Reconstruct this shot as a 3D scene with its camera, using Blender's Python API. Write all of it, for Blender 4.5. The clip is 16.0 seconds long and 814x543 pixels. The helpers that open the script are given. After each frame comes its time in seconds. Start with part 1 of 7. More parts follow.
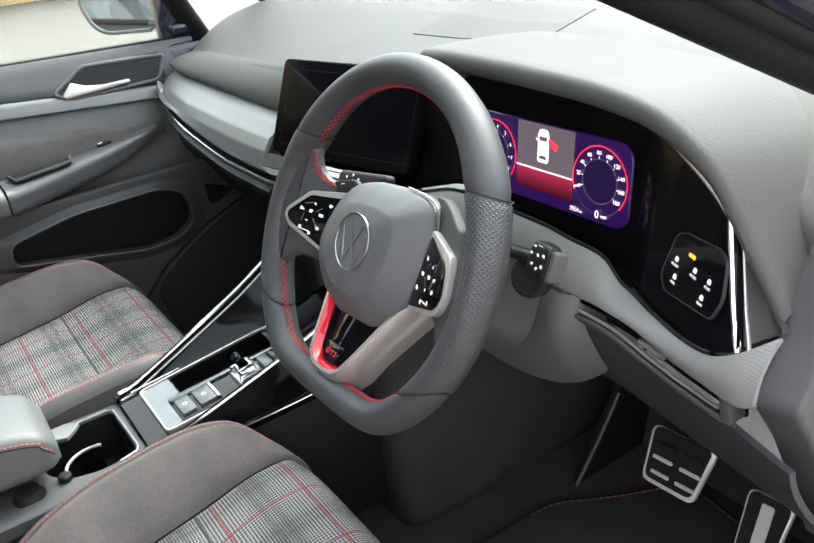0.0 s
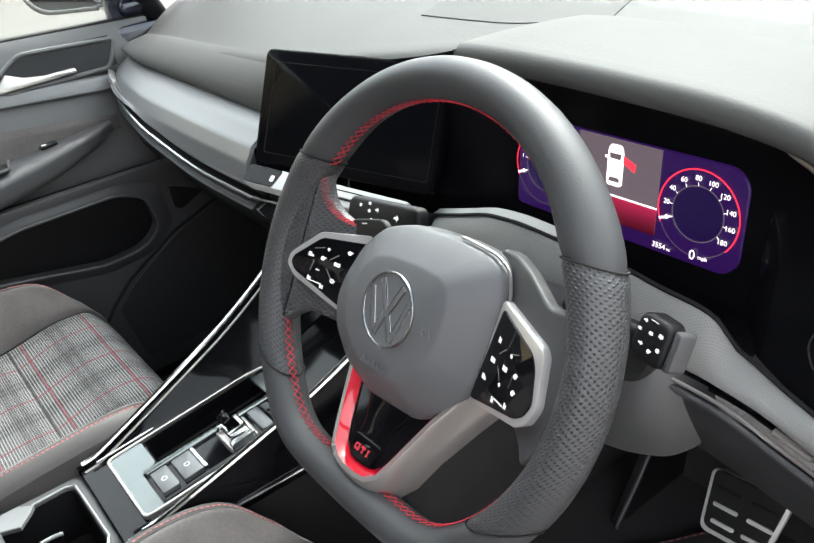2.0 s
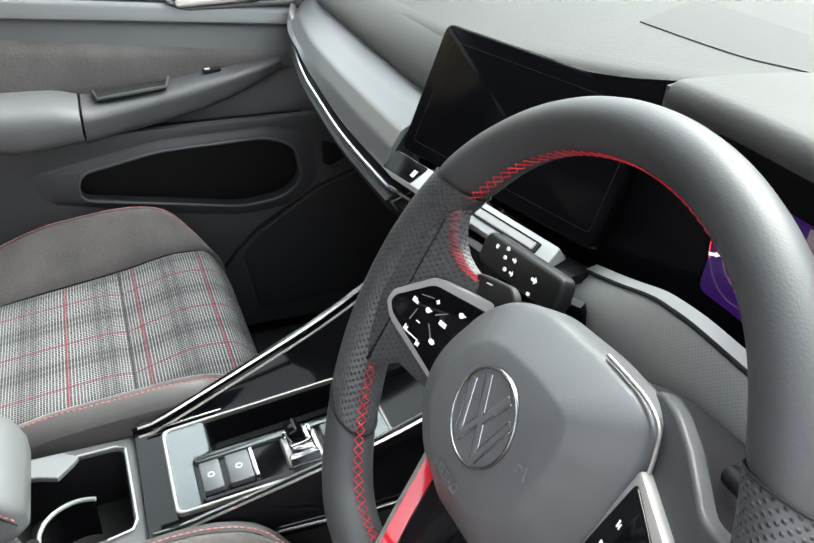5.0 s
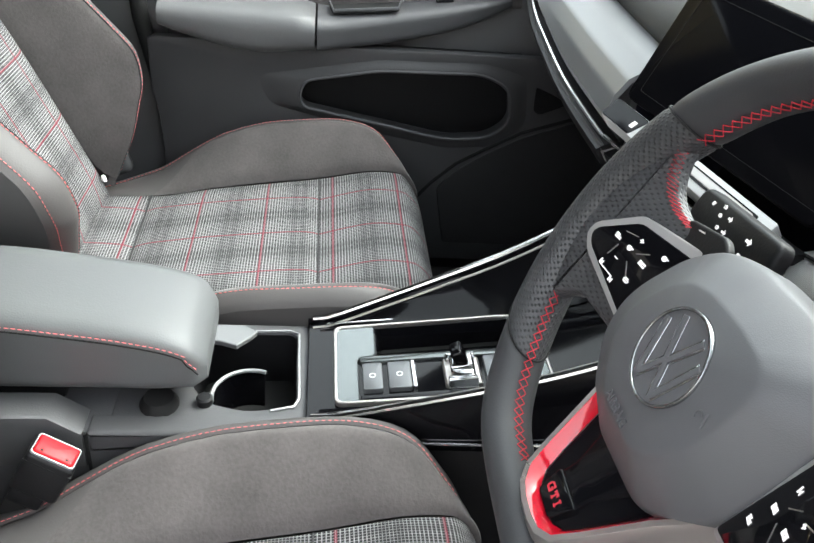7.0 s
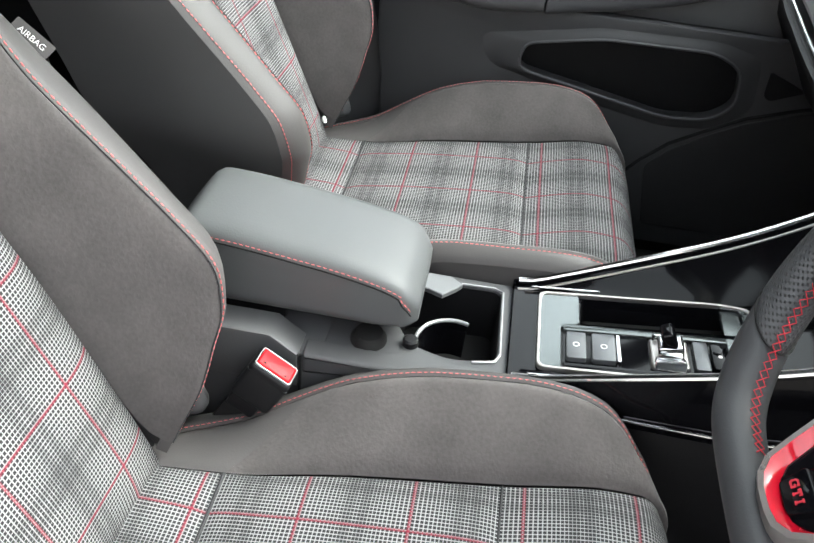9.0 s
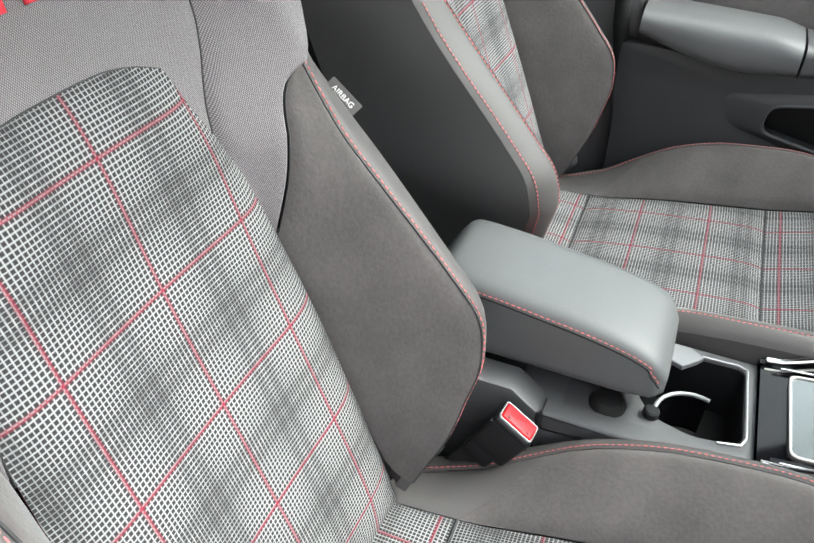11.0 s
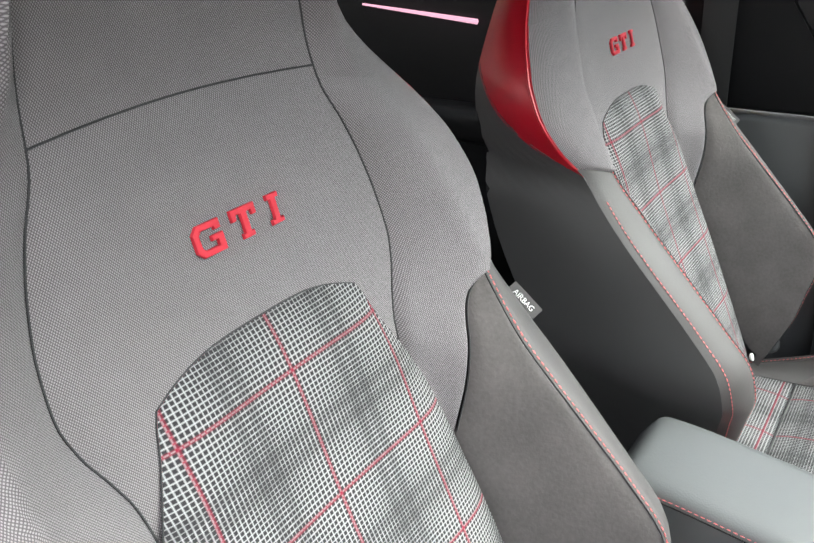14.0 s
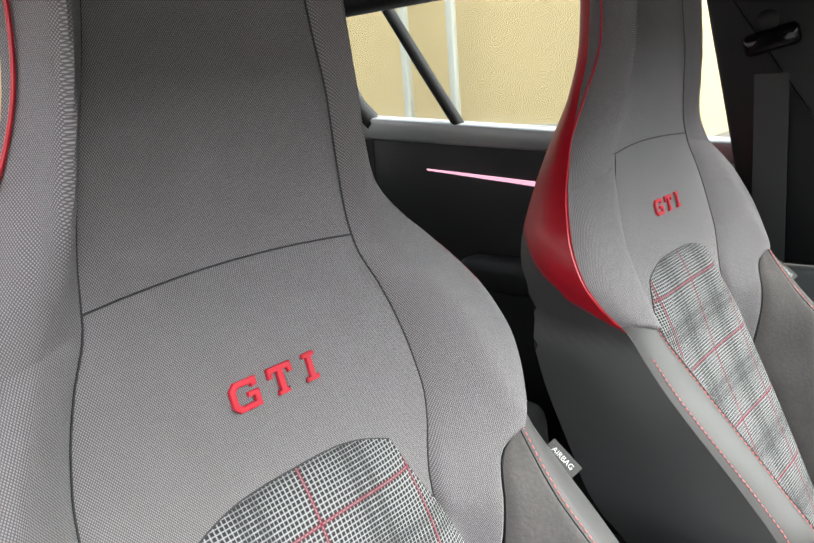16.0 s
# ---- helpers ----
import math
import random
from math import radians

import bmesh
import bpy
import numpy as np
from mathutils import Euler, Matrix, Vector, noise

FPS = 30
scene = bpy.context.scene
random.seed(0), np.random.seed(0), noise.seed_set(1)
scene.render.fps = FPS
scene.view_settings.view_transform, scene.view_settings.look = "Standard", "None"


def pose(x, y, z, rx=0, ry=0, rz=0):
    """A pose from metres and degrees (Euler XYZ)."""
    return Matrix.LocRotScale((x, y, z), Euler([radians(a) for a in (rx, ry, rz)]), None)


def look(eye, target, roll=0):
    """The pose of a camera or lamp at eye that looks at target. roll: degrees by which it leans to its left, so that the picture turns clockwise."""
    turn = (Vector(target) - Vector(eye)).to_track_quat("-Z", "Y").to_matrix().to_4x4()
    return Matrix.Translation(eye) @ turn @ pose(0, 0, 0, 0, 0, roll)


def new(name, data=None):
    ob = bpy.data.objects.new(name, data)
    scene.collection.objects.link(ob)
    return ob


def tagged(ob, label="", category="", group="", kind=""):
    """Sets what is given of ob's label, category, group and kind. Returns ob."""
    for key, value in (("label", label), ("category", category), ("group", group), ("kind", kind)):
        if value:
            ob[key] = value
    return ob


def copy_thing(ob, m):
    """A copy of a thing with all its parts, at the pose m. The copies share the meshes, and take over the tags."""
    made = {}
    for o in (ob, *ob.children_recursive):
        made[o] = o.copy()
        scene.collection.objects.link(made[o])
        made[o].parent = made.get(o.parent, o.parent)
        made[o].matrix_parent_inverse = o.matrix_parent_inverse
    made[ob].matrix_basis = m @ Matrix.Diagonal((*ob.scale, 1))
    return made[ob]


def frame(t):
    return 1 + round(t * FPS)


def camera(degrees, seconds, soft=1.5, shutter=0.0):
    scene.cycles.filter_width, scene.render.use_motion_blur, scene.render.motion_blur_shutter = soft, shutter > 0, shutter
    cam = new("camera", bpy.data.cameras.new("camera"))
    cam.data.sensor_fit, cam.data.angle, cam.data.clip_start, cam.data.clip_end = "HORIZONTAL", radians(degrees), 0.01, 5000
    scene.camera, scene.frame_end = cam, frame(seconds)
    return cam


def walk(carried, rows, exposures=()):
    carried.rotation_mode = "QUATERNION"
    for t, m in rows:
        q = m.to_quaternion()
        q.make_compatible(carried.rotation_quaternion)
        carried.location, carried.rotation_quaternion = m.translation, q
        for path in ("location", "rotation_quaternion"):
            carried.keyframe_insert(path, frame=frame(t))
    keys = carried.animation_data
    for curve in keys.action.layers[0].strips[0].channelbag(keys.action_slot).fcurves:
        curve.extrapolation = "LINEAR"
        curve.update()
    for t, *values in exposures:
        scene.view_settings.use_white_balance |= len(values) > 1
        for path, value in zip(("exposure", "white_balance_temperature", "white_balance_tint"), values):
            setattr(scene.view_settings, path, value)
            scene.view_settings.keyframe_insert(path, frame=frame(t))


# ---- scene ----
cam = camera(53.8, 16.0)
METRES, EYE, TILT, LEAN, TURN = 0.758, 1.28, -26.16, 5.88, 55.34
ROWS = [
    (0.0, 0.0, 0.0, 0.0, 0.0, 0.0, -0.0),
    (0.5, -0.0336, 0.0851, 0.0346, -0.46, -0.56, 0.53),
    (1.0, -0.0748, 0.1432, 0.0541, -1.31, -1.1, 1.25),
    (1.5, -0.0972, 0.2014, 0.0802, -2.3, -1.76, 1.82),
    (2.0, -0.09, 0.2617, 0.1117, -2.83, -2.56, 1.84),
    (2.5, -0.0834, 0.3282, 0.1429, -2.63, -3.5, 1.01),
    (3.0, -0.0825, 0.3825, 0.1684, -1.54, -4.27, -0.7),
    (5.5, -0.0714, 0.4698, 0.1896, 12.4, -7.17, -15.49),
    (6.0, -0.0748, 0.4699, 0.1818, 16.11, -8.69, -18.22),
    (6.5, -0.078, 0.4577, 0.1621, 19.96, -10.75, -20.48),
    (7.0, -0.0797, 0.4556, 0.1425, 23.51, -13.0, -22.29),
    (7.5, -0.0896, 0.458, 0.1294, 26.98, -15.29, -23.77),
    (8.0, -0.104, 0.4473, 0.1132, 30.34, -17.47, -25.0),
    (8.5, -0.1247, 0.4248, 0.1056, 33.92, -19.39, -26.0),
    (9.0, -0.137, 0.4086, 0.0976, 37.62, -21.14, -26.71),
    (9.5, -0.153, 0.3909, 0.0871, 41.29, -22.53, -27.28),
    (10.0, -0.1784, 0.3615, 0.0779, 45.0, -23.82, -27.65),
    (12.5, -0.2668, 0.2762, 0.0929, 59.89, -24.98, -26.11),
    (13.0, -0.2594, 0.2848, 0.1103, 62.21, -24.03, -25.33),
    (13.5, -0.2517, 0.2926, 0.125, 64.45, -22.74, -24.62),
    (14.0, -0.2395, 0.3029, 0.138, 66.39, -21.13, -24.01),
    (14.5, -0.226, 0.3077, 0.1508, 68.18, -19.06, -23.45),
    (15.0, -0.2157, 0.31, 0.16, 69.79, -16.92, -23.05),
    (15.5, -0.2067, 0.3176, 0.1683, 71.21, -14.79, -22.68),
    (16.0, -0.1918, 0.3256, 0.1751, 72.4, -12.73, -22.47),
]
walk(cam, [(t, pose(1.005, 0, EYE, TILT, LEAN, TURN) @ pose(METRES * x, METRES * y, METRES * z, 90 + pitch, roll, yaw)) for t, x, y, z, yaw, pitch, roll in ROWS], [(0.0, 3.30), (7.5, 3.28), (10.5, 3.04), (16.0, 3.08)])

# ---- light ----
world = bpy.data.worlds.new("sky")
scene.world = world
world.use_nodes = True
sky = world.node_tree.nodes.new("ShaderNodeTexSky")
sky.sky_type, sky.sun_disc = "NISHITA", False
sky.sun_elevation, sky.sun_rotation = radians(49), radians(-23)
sky.air_density, sky.dust_density, sky.ozone_density = 1.0, 3.0, 1.0
back = world.node_tree.nodes["Background"]
cloud = world.node_tree.nodes.new("ShaderNodeHueSaturation")
cloud.inputs["Saturation"].default_value = 0.2
world.node_tree.links.new(sky.outputs[0], cloud.inputs["Color"])
world.node_tree.links.new(cloud.outputs[0], back.inputs[0])
back.inputs[1].default_value = 0.15
scene.view_settings.exposure = 3.10
sun_data = bpy.data.lights.new("sun", "SUN")
sun_data.energy, sun_data.angle, sun_data.color = 0.62, radians(32), (1.0, 0.965, 0.94)
sun = new("sun", sun_data)
sun.matrix_world = look((0, 0, 0), (0.26, -0.60, -0.76))


# ---- materials ----
def node_material(name):
    m = bpy.data.materials.new(name)
    m.use_nodes = True
    t = m.node_tree
    return m, t, t.nodes["Principled BSDF"]


def add_node(t, kind, **values):
    n = t.nodes.new(kind)
    for key, value in values.items():
        n.inputs[key.replace("_", " ")].default_value = value
    return n


def math_node(t, op, a, b=None, c=None):
    n = t.nodes.new("ShaderNodeMath")
    n.operation = op
    for i, v in enumerate((a, b, c)):
        if v is None:
            continue
        if isinstance(v, (int, float)):
            n.inputs[i].default_value = v
        else:
            t.links.new(v, n.inputs[i])
    return n.outputs[0]


def mix_colour(t, factor, a, b):
    n = t.nodes.new("ShaderNodeMix")
    n.data_type = "RGBA"
    if isinstance(factor, (int, float)):
        n.inputs[0].default_value = factor
    else:
        t.links.new(factor, n.inputs[0])
    for i, v in ((6, a), (7, b)):
        if isinstance(v, tuple):
            n.inputs[i].default_value = (*v, 1)
        else:
            t.links.new(v, n.inputs[i])
    return n.outputs[2]


def coords(t):
    return t.nodes.new("ShaderNodeTexCoord").outputs["Object"]


def noise_value(t, where, scale, detail=3.0):
    n = add_node(t, "ShaderNodeTexNoise", Scale=scale, Detail=detail)
    t.links.new(where, n.inputs["Vector"])
    return n.outputs["Fac"]


def surface(name, colour, rough=0.5, metal=0.0, grain=900.0, relief=0.15, patch=9.0, vary=0.18, coat=0.0, spec=0.5, rough_vary=0.08, sheen=0.0, depth=0.0006):
    """A plain surface with fine relief and a slow change of tone and gloss."""
    m, t, p = node_material(name)
    w = coords(t)
    slow, fine = noise_value(t, w, patch, 4), noise_value(t, w, grain, 2)
    dark = tuple(c * (1 - vary) for c in colour)
    light = tuple(min(1, c * (1 + vary)) for c in colour)
    tone = math_node(t, "ADD", math_node(t, "MULTIPLY", slow, 0.7), math_node(t, "MULTIPLY", fine, 0.3))
    t.links.new(mix_colour(t, tone, dark, light), p.inputs["Base Color"])
    t.links.new(math_node(t, "ADD", math_node(t, "MULTIPLY", slow, 2 * rough_vary), rough - rough_vary), p.inputs["Roughness"])
    p.inputs["Metallic"].default_value = metal
    p.inputs["Coat Weight"].default_value = coat
    p.inputs["Coat Roughness"].default_value = 0.04
    p.inputs["Specular IOR Level"].default_value = spec
    if sheen:
        p.inputs["Sheen Weight"].default_value = sheen
        p.inputs["Sheen Roughness"].default_value = 0.4
    if relief:
        b = add_node(t, "ShaderNodeBump", Strength=relief, Distance=depth)
        t.links.new(fine, b.inputs["Height"])
        t.links.new(b.outputs[0], p.inputs["Normal"])
    return m


def leather_like(name, colour, rough, cell=420.0, relief=0.35, vary=0.15, sheen=0.0, spec=0.5):
    """Grained leather or soft plastic: small cells with creases."""
    m, t, p = node_material(name)
    w = coords(t)
    v = add_node(t, "ShaderNodeTexVoronoi", Scale=cell)
    t.links.new(w, v.inputs["Vector"])
    slow = noise_value(t, w, 7, 4)
    t.links.new(mix_colour(t, slow, tuple(c * (1 - vary) for c in colour), tuple(c * (1 + vary) for c in colour)), p.inputs["Base Color"])
    t.links.new(math_node(t, "ADD", math_node(t, "MULTIPLY", slow, 0.16), rough - 0.08), p.inputs["Roughness"])
    b = add_node(t, "ShaderNodeBump", Strength=relief, Distance=0.0004)
    t.links.new(v.outputs["Distance"], b.inputs["Height"])
    t.links.new(b.outputs[0], p.inputs["Normal"])
    p.inputs["Specular IOR Level"].default_value = spec
    if sheen:
        p.inputs["Sheen Weight"].default_value = sheen
    return m


def perforated(name, colour, rough, pitch=0.0042, hole=0.3, uv=True):
    """Leather with rows of small holes, laid out by the mesh's own unrolled lengths."""
    m, t, p = node_material(name)
    sep = t.nodes.new("ShaderNodeSeparateXYZ")
    t.links.new(t.nodes.new("ShaderNodeUVMap").outputs[0] if uv else coords(t), sep.inputs[0])
    across, along = sep.outputs[0], sep.outputs[1]
    if not uv:
        across = math_node(t, "ADD", across, math_node(t, "MULTIPLY", sep.outputs[2], 0.8))
        along = math_node(t, "ADD", along, math_node(t, "MULTIPLY", sep.outputs[2], 0.6))
    a = math_node(t, "DIVIDE", across, pitch)
    b = math_node(t, "DIVIDE", along, pitch)
    s, d = math_node(t, "ADD", a, b), math_node(t, "SUBTRACT", a, b)
    s2 = math_node(t, "SUBTRACT", math_node(t, "FRACT", math_node(t, "MULTIPLY", s, 0.7)), 0.5)
    d2 = math_node(t, "SUBTRACT", math_node(t, "FRACT", math_node(t, "MULTIPLY", d, 0.7)), 0.5)
    r = math_node(t, "SQRT", math_node(t, "ADD", math_node(t, "MULTIPLY", s2, s2), math_node(t, "MULTIPLY", d2, d2)))
    ramp = math_node(t, "SMOOTH_MIN", math_node(t, "DIVIDE", r, hole), 1.0, 0.15)
    t.links.new(mix_colour(t, ramp, tuple(c * 0.08 for c in colour), colour), p.inputs["Base Color"])
    p.inputs["Roughness"].default_value = rough
    bump = add_node(t, "ShaderNodeBump", Strength=0.8, Distance=0.0009)
    t.links.new(ramp, bump.inputs["Height"])
    t.links.new(bump.outputs[0], p.inputs["Normal"])
    return m


def band(t, value, period, duty, shift=0.0, soft=0.12):
    """1 within a stripe that takes the share duty of each period, soft at its edges."""
    f = math_node(t, "FRACT", math_node(t, "ADD", math_node(t, "DIVIDE", value, period), shift + 0.5))
    away = math_node(t, "ABSOLUTE", math_node(t, "SUBTRACT", f, 0.5))
    if isinstance(duty, (int, float)):
        half = duty / 2
    else:
        half = math_node(t, "MULTIPLY", duty, 0.5)
    edge = math_node(t, "DIVIDE", math_node(t, "SUBTRACT", half, away), soft)
    n = math_node(t, "ADD", edge, 0.5)
    c = t.nodes.new("ShaderNodeClamp")
    t.links.new(n, c.inputs[0])
    return c.outputs[0]


def plaid(name, light, dark, red, pitch=0.0038, macro=0.102, tall=0.103, red_width=0.028):
    """Woven check: fine white lines on black, wider near the red lines and narrow between them."""
    m, t, p = node_material(name)
    uvm = t.nodes.new("ShaderNodeUVMap")
    sep = t.nodes.new("ShaderNodeSeparateXYZ")
    t.links.new(uvm.outputs[0], sep.inputs[0])
    u, v = sep.outputs[0], sep.outputs[1]
    lines, reds, shades = [], [], []
    for c, big in ((math_node(t, "ADD", u, 0.004), macro), (v, tall)):
        angle = math_node(t, "MULTIPLY", c, 2 * math.pi / big)
        wave = math_node(t, "COSINE", angle)
        dip = math_node(t, "POWER", math_node(t, "MULTIPLY", math_node(t, "SUBTRACT", 1.0, wave), 0.5), 2.2)
        duty = math_node(t, "SUBTRACT", 0.250, math_node(t, "MULTIPLY", dip, 0.13))
        run = math_node(t, "SUBTRACT", c, math_node(t, "MULTIPLY", math_node(t, "SINE", angle), 0.13 * big / (2 * math.pi)))
        lines.append(band(t, run, pitch, duty, 0.0, 0.22))
        twin = math_node(t, "ADD", band(t, c, big, 0.085, 0.43, 0.02), band(t, c, big, 0.085, 0.57, 0.02))
        shades.append(math_node(t, "SUBTRACT", 1.0, math_node(t, "MULTIPLY", twin, 0.26)))
        reds.append(band(t, c, big, red_width, 0.0, 0.012))
    weave = math_node(t, "ADD", math_node(t, "MULTIPLY", math_node(t, "MAXIMUM", lines[0], lines[1]), 0.75), math_node(t, "MULTIPLY", math_node(t, "MULTIPLY", lines[0], lines[1]), 0.25))
    weave = math_node(t, "MULTIPLY", weave, math_node(t, "MULTIPLY", shades[0], shades[1]))
    yarn = noise_value(t, uvm.outputs[0], 1500, 2)
    base = mix_colour(t, weave, dark, light)
    base = mix_colour(t, math_node(t, "MULTIPLY", yarn, 0.10), base, tuple(c * 0.4 for c in light))
    for own, cross in ((0, 1), (1, 0)):
        broken = math_node(t, "ADD", math_node(t, "MULTIPLY", lines[cross], 0.50), 0.45)
        base = mix_colour(t, math_node(t, "MULTIPLY", reds[own], broken), base, red)
    t.links.new(base, p.inputs["Base Color"])
    p.inputs["Roughness"].default_value = 0.95
    p.inputs["Specular IOR Level"].default_value = 0.12
    b = add_node(t, "ShaderNodeBump", Strength=0.35, Distance=0.0006)
    t.links.new(math_node(t, "ADD", weave, yarn), b.inputs["Height"])
    t.links.new(b.outputs[0], p.inputs["Normal"])
    return m


def twill(name, light, dark, pitch=0.0014):
    """Grey upholstery with a fine slanting weave."""
    m, t, p = node_material(name)
    uvm = t.nodes.new("ShaderNodeUVMap")
    sep = t.nodes.new("ShaderNodeSeparateXYZ")
    t.links.new(uvm.outputs[0], sep.inputs[0])
    u, v = sep.outputs[0], sep.outputs[1]
    a = band(t, math_node(t, "ADD", u, math_node(t, "MULTIPLY", v, 0.72)), pitch, 0.6, 0.0, 0.3)
    b = band(t, math_node(t, "SUBTRACT", u, math_node(t, "MULTIPLY", v, 0.72)), pitch, 0.6, 0.0, 0.3)
    weave = math_node(t, "MULTIPLY", a, b)
    slow = noise_value(t, uvm.outputs[0], 12, 4)
    base = mix_colour(t, weave, dark, light)
    base = mix_colour(t, math_node(t, "MULTIPLY", slow, 0.22), base, tuple(c * 0.6 for c in dark))
    t.links.new(base, p.inputs["Base Color"])
    p.inputs["Roughness"].default_value = 0.85
    p.inputs["Specular IOR Level"].default_value = 0.3
    p.inputs["Sheen Weight"].default_value = 0.08
    bump = add_node(t, "ShaderNodeBump", Strength=0.5, Distance=0.0004)
    t.links.new(weave, bump.inputs["Height"])
    t.links.new(bump.outputs[0], p.inputs["Normal"])
    return m


def glow(name, colour, strength):
    m, t, p = node_material(name)
    p.inputs["Base Color"].default_value = (*[c * 0.2 for c in colour], 1)
    p.inputs["Emission Color"].default_value = (*colour, 1)
    p.inputs["Emission Strength"].default_value = strength
    p.inputs["Roughness"].default_value = 0.3
    return m


def pane_material(name, tint=(0.89, 0.925, 0.912)):
    m, t, p = node_material(name)
    see = add_node(t, "ShaderNodeBsdfTransparent", Color=(*tint, 1))
    shine = add_node(t, "ShaderNodeBsdfGlossy", Roughness=0.02)
    both = add_node(t, "ShaderNodeMixShader", Fac=0.06)
    t.links.new(see.outputs[0], both.inputs[1])
    t.links.new(shine.outputs[0], both.inputs[2])
    t.links.new(both.outputs[0], t.nodes["Material Output"].inputs["Surface"])
    return m


SOFT_DASH = leather_like("soft_dash_plastic", (0.058, 0.058, 0.0555), 0.64, 300, 0.3, spec=0.22)
GREY_TRIM = surface("grey_satin_trim", (0.27, 0.275, 0.28), 0.32, 0.3, 1400, 0.06, 5, 0.1)
DECOR_TRIM = surface("satin_decor_trim", (0.165, 0.168, 0.172), 0.4, 0.25, 1400, 0.06, 5, 0.1)
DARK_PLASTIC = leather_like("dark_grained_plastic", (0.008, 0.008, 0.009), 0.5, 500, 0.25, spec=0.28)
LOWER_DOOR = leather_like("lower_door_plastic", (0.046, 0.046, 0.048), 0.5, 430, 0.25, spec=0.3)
KNEE_PLASTIC = leather_like("knee_grained_plastic", (0.034, 0.034, 0.037), 0.5, 500, 0.25, spec=0.35)
MID_PLASTIC = leather_like("grey_grained_plastic", (0.058, 0.058, 0.061), 0.5, 500, 0.25)
DOOR_PLASTIC = leather_like("door_plastic", (0.092, 0.092, 0.094), 0.48, 430, 0.25)
GLOSS_BLACK = surface("piano_black", (0.004, 0.004, 0.005), 0.06, 0, 700, 0.0, 5, 0.1, rough_vary=0.02, spec=0.22)
SCREEN_GLASS = surface("dark_screen_glass", (0.004, 0.004, 0.005), 0.14, 0, 700, 0.0, 5, 0.1, rough_vary=0.02, spec=0.045)
CHROME = surface("bright_chrome", (0.75, 0.76, 0.77), 0.14, 1.0, 900, 0.02, 5, 0.05, rough_vary=0.03)
SATIN = surface("satin_silver", (0.46, 0.435, 0.415), 0.34, 0.85, 1200, 0.05, 6, 0.06)
SPOKE_SATIN = surface("spoke_satin_silver", (0.46, 0.43, 0.41), 0.28, 0.75, 1200, 0.04, 6, 0.06)
PALE_SATIN = surface("pale_satin_silver", (0.60, 0.60, 0.585), 0.4, 0.1, 1200, 0.04, 6, 0.06)
FRAME_SATIN = surface("frame_satin_silver", (0.42, 0.41, 0.405), 0.34, 0.45, 1200, 0.04, 6, 0.06)
SMOKED = surface("smoked_chrome", (0.30, 0.31, 0.32), 0.2, 1.0, 900, 0.02, 5, 0.05, rough_vary=0.03)
RED_GLOSS = surface("red_lacquer", (0.55, 0.005, 0.020), 0.10, 0.0, 700, 0.01, 6, 0.08, coat=0.6, rough_vary=0.02)
RED_LEATHER = leather_like("red_leather", (0.42, 0.006, 0.018), 0.38, 600, 0.3)
RED_THREAD = surface("red_thread", (0.50, 0.018, 0.035), 0.7, 0, 1800, 0.3, 20, 0.2)
PINK_THREAD = surface("pale_red_thread", (0.62, 0.14, 0.14), 0.7, 0, 1800, 0.3, 20, 0.2)
WHEEL_LEATHER = leather_like("smooth_wheel_leather", (0.037, 0.0375, 0.040), 0.52, 700, 0.14, spec=0.42)
WHEEL_PERF = perforated("perforated_wheel_leather", (0.043, 0.044, 0.0465), 0.42, 0.0033, 0.34)
SPOKE_PERF = perforated("perforated_spoke_leather", (0.052, 0.053, 0.056), 0.45, 0.0033, 0.34, uv=False)
HUB_PLASTIC = leather_like("hub_cover_plastic", (0.090, 0.091, 0.096), 0.5, 1200, 0.12)
SUEDE = surface("grey_suede", (0.082, 0.074, 0.072), 0.95, 0, 260, 0.5, 15, 0.75, sheen=0.35, depth=0.0008)
LEATHER = leather_like("grey_leatherette", (0.072, 0.067, 0.066), 0.52, 520, 0.22, spec=0.32)
DARK_LEATHER = leather_like("dark_seat_back", (0.072, 0.070, 0.070), 0.5, 520, 0.2)
ARM_LEATHER = leather_like("armrest_leatherette", (0.088, 0.091, 0.093), 0.5, 520, 0.2, spec=0.4)
PLAID = plaid("plaid_cloth", (0.41, 0.41, 0.41), (0.024, 0.023, 0.025), (0.23, 0.009, 0.030))
TWILL = twill("grey_twill_cloth", (0.305, 0.284, 0.290), (0.094, 0.086, 0.089), 0.0018)
CARPET = surface("black_carpet", (0.046, 0.045, 0.046), 0.98, 0, 700, 0.8, 12, 0.4, depth=0.002, spec=0.1)
WHITE_CLOTH = surface("white_thread", (0.75, 0.75, 0.72), 0.8, 0, 1500, 0.1, 20, 0.05)
WHITE_INK = glow("white_symbol", (1, 1, 1), 0.11)
RED_LED = glow("red_light", (1.0, 0.03, 0.05), 0.22)
PANE = pane_material("window_glass")
SEAM = surface("dark_grey_seam", (0.03, 0.03, 0.031), 0.8, 0, 900, 0.2, 10, 0.2)
RED_BUTTON = surface("red_button_plastic", (0.72, 0.010, 0.016), 0.42, 0, 800, 0.02, 10, 0.06, spec=0.25)
